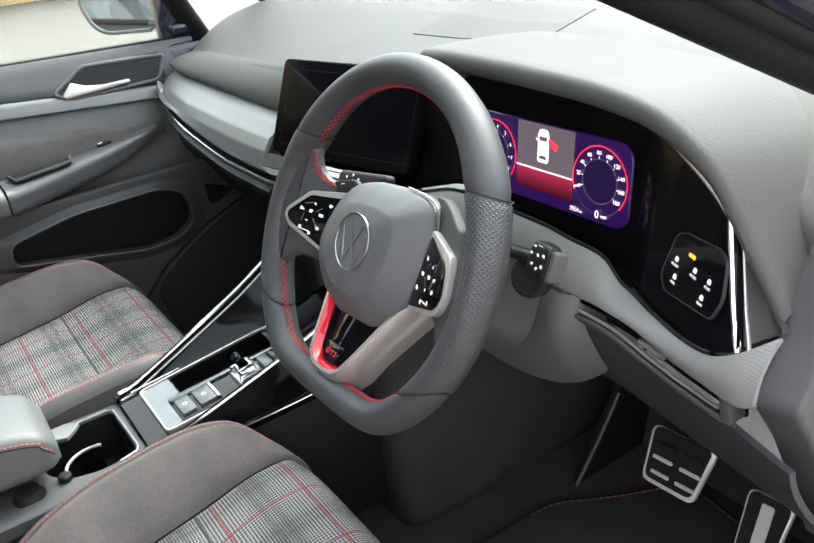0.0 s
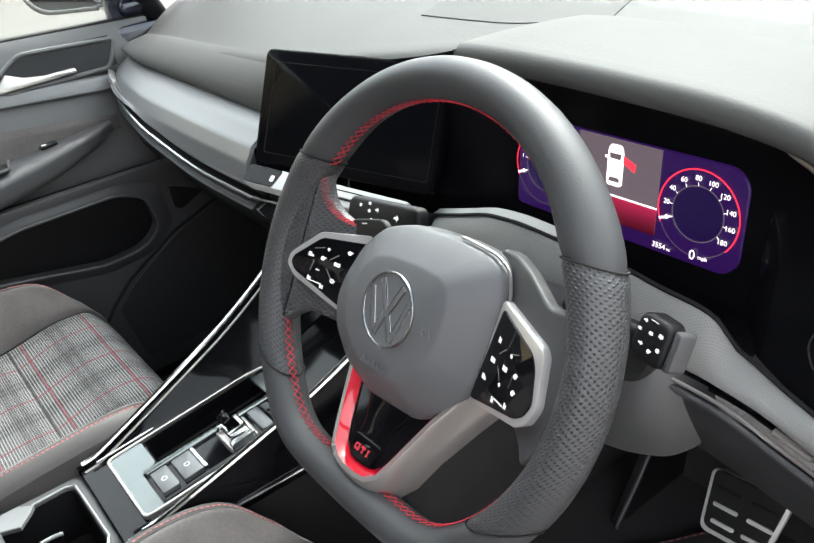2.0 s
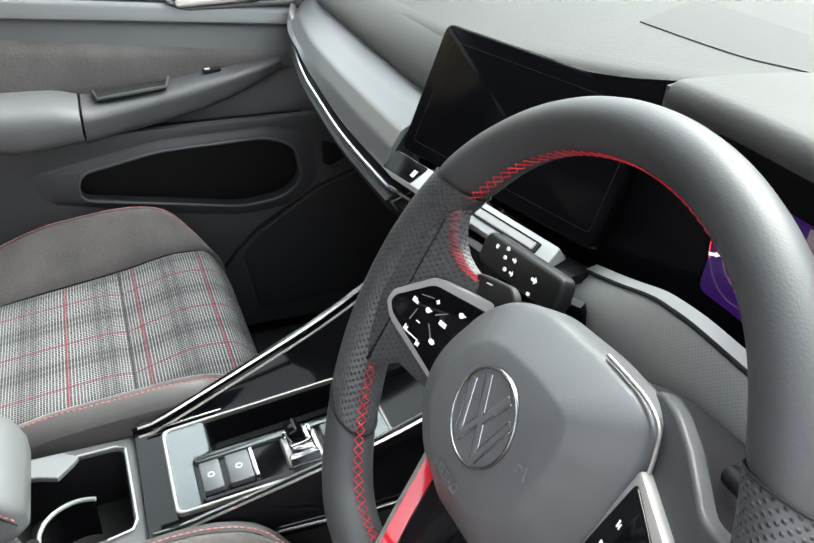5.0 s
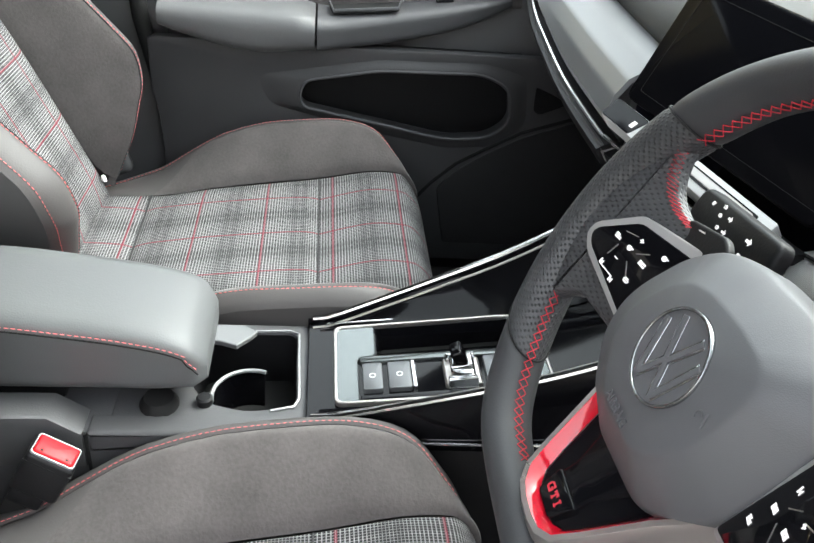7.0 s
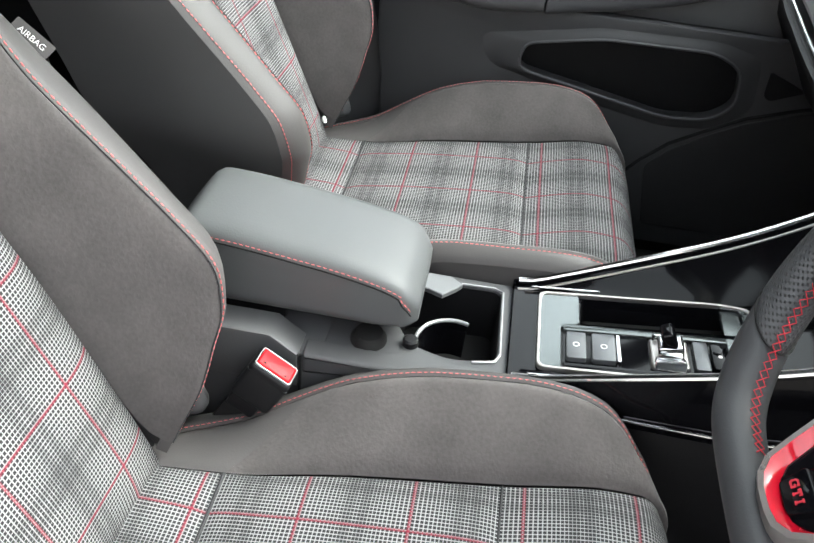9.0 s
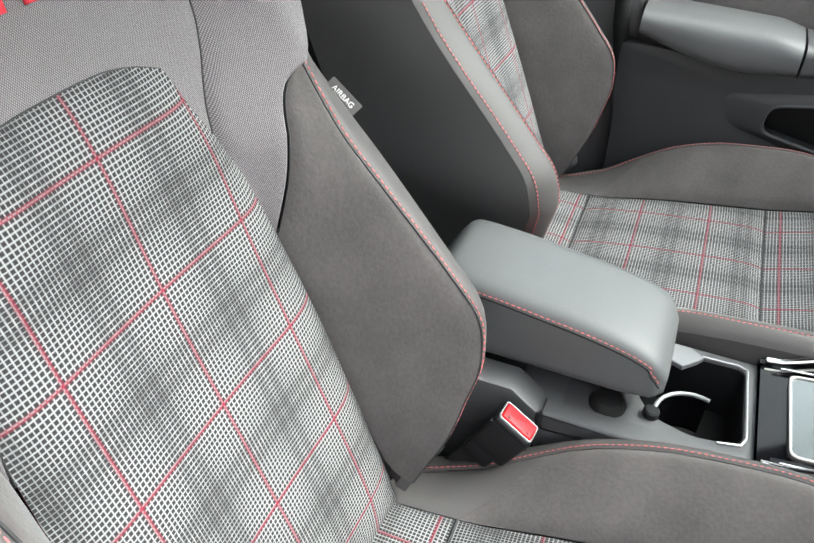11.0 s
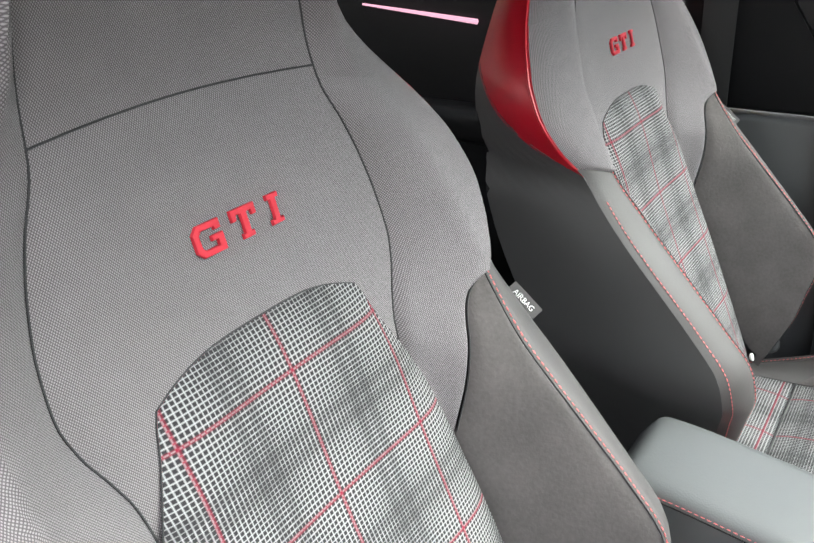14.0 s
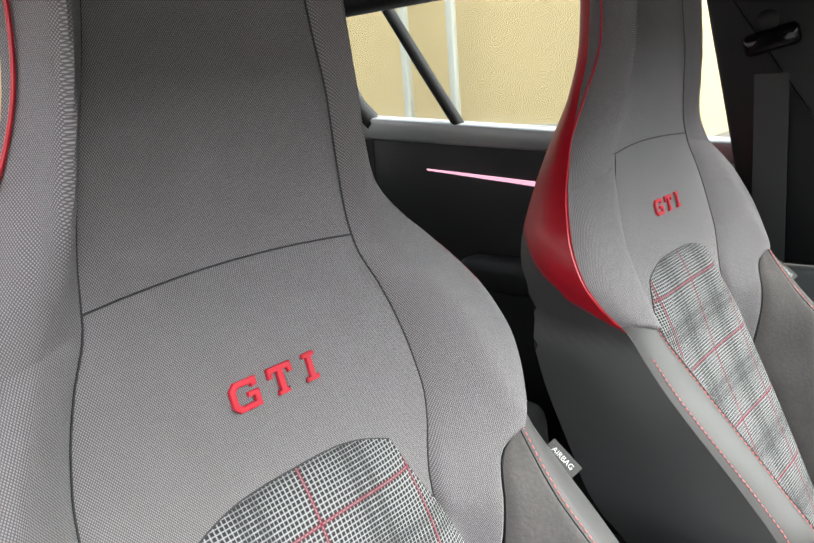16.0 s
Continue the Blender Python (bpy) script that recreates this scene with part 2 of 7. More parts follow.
BLACK_RUBBER = surface("black_rubber", (0.009, 0.009, 0.009), 0.75, 0, 600, 0.2, 10, 0.2, spec=0.3)
HEADLINER = surface("black_headlining", (0.03, 0.03, 0.03), 0.95, 0, 900, 0.3, 6, 0.08)
BODY_PAINT = surface("dark_car_paint", (0.012, 0.014, 0.03), 0.15, 0.3, 900, 0.0, 6, 0.1, coat=0.8)


# ---- mesh helpers ----
PLACE = {}


def thing(name, base=(0, 0, 0), label="", category="", group="", kind="", m=None):
    ob = new(name)
    ob.empty_display_size = 0.05
    ob.matrix_basis = m if m else Matrix.Translation(base)
    PLACE[ob] = ob.matrix_basis.copy()
    return tagged(ob, label, category, group, kind)


def part(name, bm, material, parent, label="", smooth=True, local=False, kind="", sharp=38):
    """Links bm as one mesh under parent; bm is in world metres unless local."""
    me = bpy.data.meshes.new(name)
    if not local and parent is not None:
        bm.transform(PLACE[parent].inverted())
    bm.to_mesh(me)
    bm.free()
    me.materials.append(material)
    if smooth:
        me.shade_smooth()
        me.set_sharp_from_angle(angle=radians(sharp))
    ob = new(name, me)
    if parent is not None:
        ob.parent = parent
        PLACE[ob] = PLACE[parent]
    else:
        PLACE[ob] = Matrix()
    return tagged(ob, label, kind=kind)


def smooth_curve(xs, ys):
    """A smooth function through a few stations."""
    xs, ys = [float(v) for v in xs], [float(v) for v in ys]
    n = len(xs)
    tan = []
    for i in range(n):
        if i in (0, n - 1):
            j = 0 if i == 0 else n - 2
            tan.append((ys[j + 1] - ys[j]) / (xs[j + 1] - xs[j]))
        else:
            a, b = (ys[i] - ys[i - 1]) / (xs[i] - xs[i - 1]), (ys[i + 1] - ys[i]) / (xs[i + 1] - xs[i])
            tan.append(0.0 if a * b <= 0 else 2 * a * b / (a + b))

    def f(x):
        if x <= xs[0]:
            return ys[0]
        if x >= xs[-1]:
            return ys[-1]
        i = max(k for k in range(n - 1) if xs[k] <= x)
        h = xs[i + 1] - xs[i]
        s = (x - xs[i]) / h
        return ((1 + 2 * s) * (1 - s) ** 2 * ys[i] + s * (1 - s) ** 2 * h * tan[i] + s * s * (3 - 2 * s) * ys[i + 1] + s * s * (s - 1) * h * tan[i + 1])
    return f


def sheet(f, nu, nv, wrap_u=False, wrap_v=False, uv=None, flip=False):
    """A grid of f(u, v), u and v from 0 to 1; uv gives cloth lengths."""
    bm = bmesh.new()
    mu, mv = nu + (0 if wrap_u else 1), nv + (0 if wrap_v else 1)
    vs = [[bm.verts.new(f(i / nu, j / nv)) for i in range(mu)] for j in range(mv)]
    layer = bm.loops.layers.uv.new("UVMap") if uv else None
    for j in range(nv):
        for i in range(nu):
            ring = [(i, j), (i + 1, j), (i + 1, j + 1), (i, j + 1)]
            if flip:
                ring.reverse()
            face = bm.faces.new([vs[b % mv][a % mu] for a, b in ring])
            if uv:
                for loop, (a, b) in zip(face.loops, ring):
                    loop[layer].uv = uv(a / nu, b / nv)
    return bm


def thicken(bm, depth, toward=(0.6, 0.1, 1.3)):
    """Gives an open sheet a body of that depth on the side that faces away from a point."""
    eye = Vector(toward)
    bm.normal_update()
    if sum((eye - f.calc_center_median()).normalized().dot(f.normal) * f.calc_area() for f in bm.faces) < 0:
        bmesh.ops.reverse_faces(bm, faces=bm.faces[:])
        bm.normal_update()
    front = bm.faces[:]
    rim = [e for e in bm.edges if e.is_boundary]
    pairs = []
    for e in rim:
        loop = e.link_loops[0]
        pairs.append((loop.vert, loop.link_loop_next.vert))
    low = {v: bm.verts.new(v.co - v.normal * depth) for v in bm.verts[:]}
    for f in front:
        bm.faces.new([low[v] for v in reversed(f.verts[:])])
    for a, b in pairs:
        bm.faces.new((b, a, low[a], low[b]))
    return bm


def box(centre, size, bevel=0.0, segments=2, turn=None):
    bm = bmesh.new()
    bmesh.ops.create_cube(bm, size=1)
    bmesh.ops.scale(bm, vec=size, verts=bm.verts)
    if bevel:
        bmesh.ops.bevel(bm, geom=bm.edges[:] + bm.verts[:], offset=bevel, segments=segments, affect="EDGES", profile=0.5)
    if turn:
        bmesh.ops.rotate(bm, matrix=Euler([radians(a) for a in turn]).to_matrix(), verts=bm.verts)
    bmesh.ops.translate(bm, vec=centre, verts=bm.verts)
    return bm


def slab(outline, depth, bevel=0.0, segments=2, m=None):
    """An outline in x, y, thickened down from z = 0 by depth, its rim bevelled, then laid out by m."""
    bm = bmesh.new()
    top = [bm.verts.new((x, y, 0)) for x, y in outline]
    low = [bm.verts.new((x, y, -depth)) for x, y in outline]
    face = bm.faces.new(top)
    bm.faces.new(low[::-1])
    n = len(top)
    for i in range(n):
        bm.faces.new((top[i], low[i], low[(i + 1) % n], top[(i + 1) % n]))
    bmesh.ops.recalc_face_normals(bm, faces=bm.faces[:])
    if bevel:
        bmesh.ops.bevel(bm, geom=list(face.edges), offset=bevel, segments=segments, affect="EDGES", profile=0.5)
    if m:
        bm.transform(m)
    return bm


def rounded(outline, r, n=4):
    """The outline with its corners rounded by r."""
    out = []
    k = len(outline)
    for i in range(k):
        p, a, b = Vector(outline[i]), Vector(outline[i - 1]), Vector(outline[(i + 1) % k])
        da, db = (a - p), (b - p)
        q = min(r, da.length * 0.45, db.length * 0.45)
        s, e = p + da.normalized() * q, p + db.normalized() * q
        for j in range(n + 1):
            w = j / n
            c = s * (1 - w) ** 2 + p * 2 * w * (1 - w) + e * w * w
            out.append((c.x, c.y))
    return out


def ring_slab(outer, inner, depth, m=None, bevel=0.0):
    """A frame between two outlines with the same number of corners."""
    bm = bmesh.new()
    n = len(outer)
    rows = [[bm.verts.new((x, y, z)) for x, y in line] for line, z in ((outer, -depth), (outer, 0), (inner, 0), (inner, -depth))]
    for a in range(4):
        for i in range(n):
            bm.faces.new((rows[a][i], rows[a][(i + 1) % n], rows[(a + 1) % 4][(i + 1) % n], rows[(a + 1) % 4][i]))
    bmesh.ops.recalc_face_normals(bm, faces=bm.faces[:])
    if bevel:
        rim = [e for e in bm.edges if all(abs(v.co.z) < 1e-7 for v in e.verts) and len({f.normal.z > 0.9 for f in e.link_faces}) == 2]
        bmesh.ops.bevel(bm, geom=rim, offset=bevel, segments=2, affect="EDGES", profile=0.5)
    if m:
        bm.transform(m)
    return bm


def scaled(outline, k, by=None):
    cx, cy = sum(p[0] for p in outline) / len(outline), sum(p[1] for p in outline) / len(outline)
    return [(cx + (x - cx) * k, cy + (y - cy) * (by or k)) for x, y in outline]


def tube(points, radius, sides=8, closed=False, flat=1.0):
    """A round bar along points; radius may be a function of the share of the length."""
    pts = [Vector(p) for p in points]
    n = len(pts)
    bm = bmesh.new()
    rings = []
    normal = None
    for i, p in enumerate(pts):
        a = pts[i - 1] if i or closed else p
        b = pts[(i + 1) % n] if i < n - 1 or closed else p
        d = (b - a).normalized()
        if normal is None:
            normal = d.orthogonal().normalized()
        normal = (normal - d * normal.dot(d)).normalized()
        side = d.cross(normal)
        r = radius(i / max(1, n - 1)) if callable(radius) else radius
        rings.append([bm.verts.new(p + normal * (math.cos(2 * math.pi * k / sides) * r) + side * (math.sin(2 * math.pi * k / sides) * r * flat)) for k in range(sides)])
    for i in range(n if closed else n - 1):
        for k in range(sides):
            bm.faces.new((rings[i][k], rings[i][(k + 1) % sides], rings[(i + 1) % n][(k + 1) % sides], rings[(i + 1) % n][k]))
    if not closed:
        bm.faces.new(rings[0][::-1])
        bm.faces.new(rings[-1])
    bmesh.ops.recalc_face_normals(bm, faces=bm.faces[:])
    return bm


def joined(parts):
    """One bmesh out of several."""
    out = bmesh.new()
    for b in parts:
        me = bpy.data.meshes.new("join")
        b.to_mesh(me)
        b.free()
        out.from_mesh(me)
        bpy.data.meshes.remove(me)
    return out


def turned(profile, n=24, m=None):
    """A body of revolution about z from (radius, z) pairs."""
    k = len(profile)
    bm = bmesh.new()
    rows = [[bm.verts.new((r * math.cos(2 * math.pi * i / n), r * math.sin(2 * math.pi * i / n), z)) for i in range(n)] for r, z in profile]
    for j in range(k - 1):
        for i in range(n):
            bm.faces.new((rows[j][i], rows[j][(i + 1) % n], rows[j + 1][(i + 1) % n], rows[j + 1][i]))
    for row, back_way in ((rows[0], True), (rows[-1], False)):
        bm.faces.new(row[::-1] if back_way else row)
    bmesh.ops.recalc_face_normals(bm, faces=bm.faces[:])
    if m:
        bm.transform(m)
    return bm


def stitches(path, step=0.0062, length=0.0042, radius=0.0006):
    """A run of short thread stitches along a polyline."""
    pts = [Vector(p) for p in path]
    bms = []
    carry = 0.0
    verts, faces = [], []
    for a, b in zip(pts, pts[1:]):
        run = (b - a).length
        if run < 1e-6:
            continue
        d = (b - a) / run
        n = d.orthogonal().normalized()
        s = d.cross(n)
        x = carry
        while x < run:
            e0, e1 = a + d * x, a + d * (x + length)
            k = len(verts)
            for q, g in ((e0, 0.6), (a + d * (x + length / 2), 1.25), (e1, 0.6)):
                for c in range(4):
                    w = math.pi * (0.25 + c / 2)
                    verts.append(q + (n * math.cos(w) + s * math.sin(w)) * radius * g)
            for r in range(2):
                for c in range(4):
                    faces.append((k + 4 * r + c, k + 4 * r + (c + 1) % 4, k + 4 * r + 4 + (c + 1) % 4, k + 4 * r + 4 + c))
            faces.append((k + 3, k + 2, k + 1, k))
            faces.append((k + 8, k + 9, k + 10, k + 11))
            x += step
        carry = x - run
    me = bpy.data.meshes.new("thread")
    me.from_pydata(verts, [], faces)
    bm = bmesh.new()
    bm.from_mesh(me)
    bpy.data.meshes.remove(me)
    return bm


def text_bm(word, size, m, depth=0.0003):
    """Raised writing in the built-in font, centred, laid out by m."""
    cu = bpy.data.curves.new("writing", "FONT")
    cu.body, cu.size, cu.extrude, cu.align_x, cu.align_y = word, size, depth, "CENTER", "CENTER"
    ob = bpy.data.objects.new("writing", cu)
    scene.collection.objects.link(ob)
    me = bpy.data.meshes.new_from_object(ob.evaluated_get(bpy.context.evaluated_depsgraph_get()))
    bpy.data.objects.remove(ob)
    bm = bmesh.new()
    bm.from_mesh(me)
    bpy.data.meshes.remove(me)
    bm.transform(m)
    return bm


def frame_matrix(origin, x_way, y_way):
    """A pose with its x and y along the given directions."""
    x = Vector(x_way).normalized()
    z = x.cross(Vector(y_way)).normalized()
    y = z.cross(x)
    return Matrix.Translation(origin) @ Matrix((x, y, z)).transposed().to_4x4()


# ---- seats ----
BACK_Z = (0.52, 0.60, 0.70, 0.80, 0.90, 0.98, 1.06, 1.12, 1.165, 1.20, 1.24, 1.30, 1.38, 1.44, 1.47)
back_y = smooth_curve(BACK_Z, (-0.172, -0.203, -0.246, -0.289, -0.330, -0.356, -0.378, -0.391, -0.400, -0.404, -0.402, -0.397, -0.397, -0.402, -0.420))
back_w = smooth_curve((0.52, 0.60, 0.66, 0.70, 0.74, 0.78, 0.82, 0.90, 0.96, 0.985, 1.0, 1.025, 1.055, 1.085, 1.12, 1.15, 1.18, 1.24, 1.32, 1.40, 1.47), (0.165, 0.180, 0.198, 0.216, 0.238, 0.247, 0.246, 0.248, 0.244, 0.241, 0.250, 0.268, 0.277, 0.271, 0.250, 0.224, 0.194, 0.144, 0.121, 0.114, 0.094))
back_a = smooth_curve((0.52, 0.62, 0.75, 0.85, 0.90, 0.94, 0.965, 0.985, 1.005, 1.024), (0.150, 0.154, 0.156, 0.150, 0.142, 0.129, 0.117, 0.108, 0.101, 0.088))
back_b = smooth_curve((0.80, 0.88, 0.94, 0.965, 0.99, 1.01, 1.035, 1.065, 1.10, 1.13, 1.165, 1.22, 1.28, 1.34, 1.47), (0.149, 0.141, 0.129, 0.132, 0.141, 0.150, 0.1555, 0.153, 0.145, 0.134, 0.118, 0.110, 0.100, 0.088, 0.070))
back_e = smooth_curve((0.52, 0.60, 0.66, 0.70, 0.74, 0.78, 0.82, 0.86, 0.93, 0.99, 1.06, 1.10, 1.16, 1.22, 1.47), (0.142, 0.156, 0.168, 0.180, 0.192, 0.200, 0.202, 0.201, 0.199, 0.205, 0.200, 0.186, 0.152, 0.122, 0.090))
suede_line = smooth_curve((0.853, 0.90, 0.94, 0.965, 0.98, 0.99), (0.153, 0.163, 0.172, 0.182, 0.193, 0.206))
back_rise = smooth_curve((0.52, 0.56, 0.60, 0.66, 0.70, 0.74, 0.78, 0.82, 0.86, 0.90, 0.94, 0.98, 1.03, 1.10, 1.17, 1.25, 1.47), (-0.010, 0.010, 0.040, 0.090, 0.116, 0.140, 0.149, 0.134, 0.115, 0.094, 0.072, 0.054, 0.04, 0.022, 0.010, 0.016, 0.016))
back_drop = smooth_curve((0.52, 0.75, 0.95, 1.05, 1.15, 1.25, 1.47), (0.016, 0.024, 0.018, 0.018, 0.022, 0.05, 0.05))
cush_y = smooth_curve([i / 10 for i in range(11)], (-0.235, -0.200, -0.115, 0.0, 0.157, 0.245, 0.287, 0.307, 0.318, 0.322, 0.312))
cush_z = smooth_curve([i / 10 for i in range(11)], (0.545, 0.560, 0.560, 0.575, 0.594, 0.609, 0.606, 0.590, 0.560, 0.50, 0.43))
cush_a = smooth_curve((0, 0.2, 0.4, 0.6, 0.8, 1), (0.136, 0.152, 0.172, 0.180, 0.183, 0.186))
cush_e = smooth_curve((0, 0.1, 0.2, 0.3, 0.4, 0.5, 0.6, 0.7, 1), (0.176, 0.193, 0.212, 0.232, 0.240, 0.230, 0.205, 0.190, 0.188))
cush_w = smooth_curve((0, 0.1, 0.2, 0.3, 0.4, 0.5, 0.6, 0.7, 1), (0.208, 0.228, 0.246, 0.258, 0.262, 0.256, 0.238, 0.222, 0.215))
cush_rise = smooth_curve((0, 0.1, 0.2, 0.25, 0.3, 0.35, 0.4, 0.5, 0.6, 0.7, 1), (-0.022, -0.014, 0.012, 0.038, 0.063, 0.076, 0.074, 0.050, 0.014, 0.0, 0.0))


shell_depth = smooth_curve((0.50, 0.95, 1.05, 1.15, 1.30, 1.47), (0.115, 0.112, 0.096, 0.080, 0.072, 0.070))


def back_point(s, z, lift=0.0):
    q, a, e, w = abs(s), back_a(z), back_e(z), back_w(z)
    if z > 0.94:
        a = min(back_b(z), e - 0.01)
    rise = back_rise(z)
    if q <= a:
        h = -(0.006 + 0.012 * min(1.0, max(0.0, (z - 1.16) / 0.07))) * (1 - (q / a) ** 2)
    elif q <= e:
        k = (q - a) / (e - a)
        h = rise * k ** 1.15
    else:
        k = min(1.2, (q - e) / max(0.004, w - e))
        h = rise - back_drop(z) * k * k
    return Vector((s, back_y(z) + h + lift, z + 0.25 * lift))


def cushion_point(s, t, lift=0.0):
    q, a, e, w = abs(s), cush_a(t), cush_e(t), cush_w(t)
    rise = cush_rise(t)
    if q <= a:
        h = -0.004 * (1 - (q / a) ** 2)
    elif q <= e:
        k = (q - a) / (e - a)
        h = rise * k ** (0.85 if rise > 0 else 1.3)
    else:
        k = (q - e) / (w - e)
        h = rise - 0.014 * k * k
    front = max(0.0, min(1.0, (t - 0.6) / 0.2))
    return Vector((s, cush_y(t) + front * lift, cush_z(t) + h + (1 - 0.7 * front) * lift))


def puff(u, v, amount):
    return amount * (1 - abs(2 * u - 1) ** 7) * (1 - abs(2 * v - 1) ** 7)


def back_patch(left, right, low, high, lift=0.006, nu=18, nv=22, v0=0.0, base=0.0):
    """Upholstery between two seams (functions of z) and two heights (functions of u)."""
    def place(u, v):
        z = low(u) + (high(u) - low(u)) * v
        return left(z) + (right(z) - left(z)) * u, z

    def f(u, v):
        s, z = place(u, v)
        return back_point(s, z, base + puff(u, v, lift))

    def lengths(u, v):
        s, z = place(u, v)
        row = [back_point(s * k / 10, z) for k in range(11)]
        return math.copysign(sum((b - a).length for a, b in zip(row, row[1:])), s), (z - v0) * 1.08
    return thicken(sheet(f, nu, nv, uv=lengths), 0.012, (0, 3, 2))


def cushion_patch(left, right, t0, t1, lift=0.006, nu=18, nv=22, v0=0.178):
    def place(u, v):
        t = t0(u) + (t1(u) - t0(u)) * v
        return left(t) + (right(t) - left(t)) * u, t

    def f(u, v):
        s, t = place(u, v)
        return cushion_point(s, t, puff(u, v, lift))

    def lengths(u, v):
        s, t = place(u, v)
        run = cush_y(t) - v0 + (cush_z(0.6) - cush_z(t) if t > 0.6 else 0)
        return s, run
    return thicken(sheet(f, nu, nv, uv=lengths), 0.012, (0, 1.5, 3))


def flat_value(x):
    return lambda *_: x


def mirrored(f, side):
    return (lambda z: -f(z)) if side < 0 else f


def emblem_shapes(k):
    """Three plain embroidered blocks."""
    h, b = 0.016, 0.0075
    hook = [(0.016, 0.006), (0.016, h), (-0.012, h), (-0.019, 0.009), (-0.019, -0.009), (-0.012, -h), (0.017, -h), (0.017, 0.002), (0.002, 0.002), (0.002, -0.0035), (0.009, -0.0035), (0.009, -0.0095), (-0.008, -0.0095), (-0.0115, -0.006), (-0.0115, 0.006), (-0.008, 0.0095), (0.008, 0.0095), (0.008, 0.006)]
    tee = [(-0.015, 0.004), (-0.015, h), (0.015, h), (0.015, 0.004), (0.010, 0.004), (0.009, 0.0095), (0.0037, 0.0095), (0.0037, -0.0105), (0.007, -0.0105), (0.007, -h), (-0.007, -h), (-0.007, -0.0105), (-0.0037, -0.0105), (-0.0037, 0.0095), (-0.009, 0.0095), (-0.010, 0.004)]
    bar = [(-0.0085, h), (0.0085, h), (0.0085, 0.0105), (0.0037, 0.0105), (0.0037, -0.0105), (0.0085, -0.0105), (0.0085, -h), (-0.0085, -h), (-0.0085, -0.0105), (-0.0037, -0.0105), (-0.0037, 0.0105), (-0.0085, 0.0105)]
    return [[(x * k, y * k) for x, y in o] for o in (hook, tee, bar)]


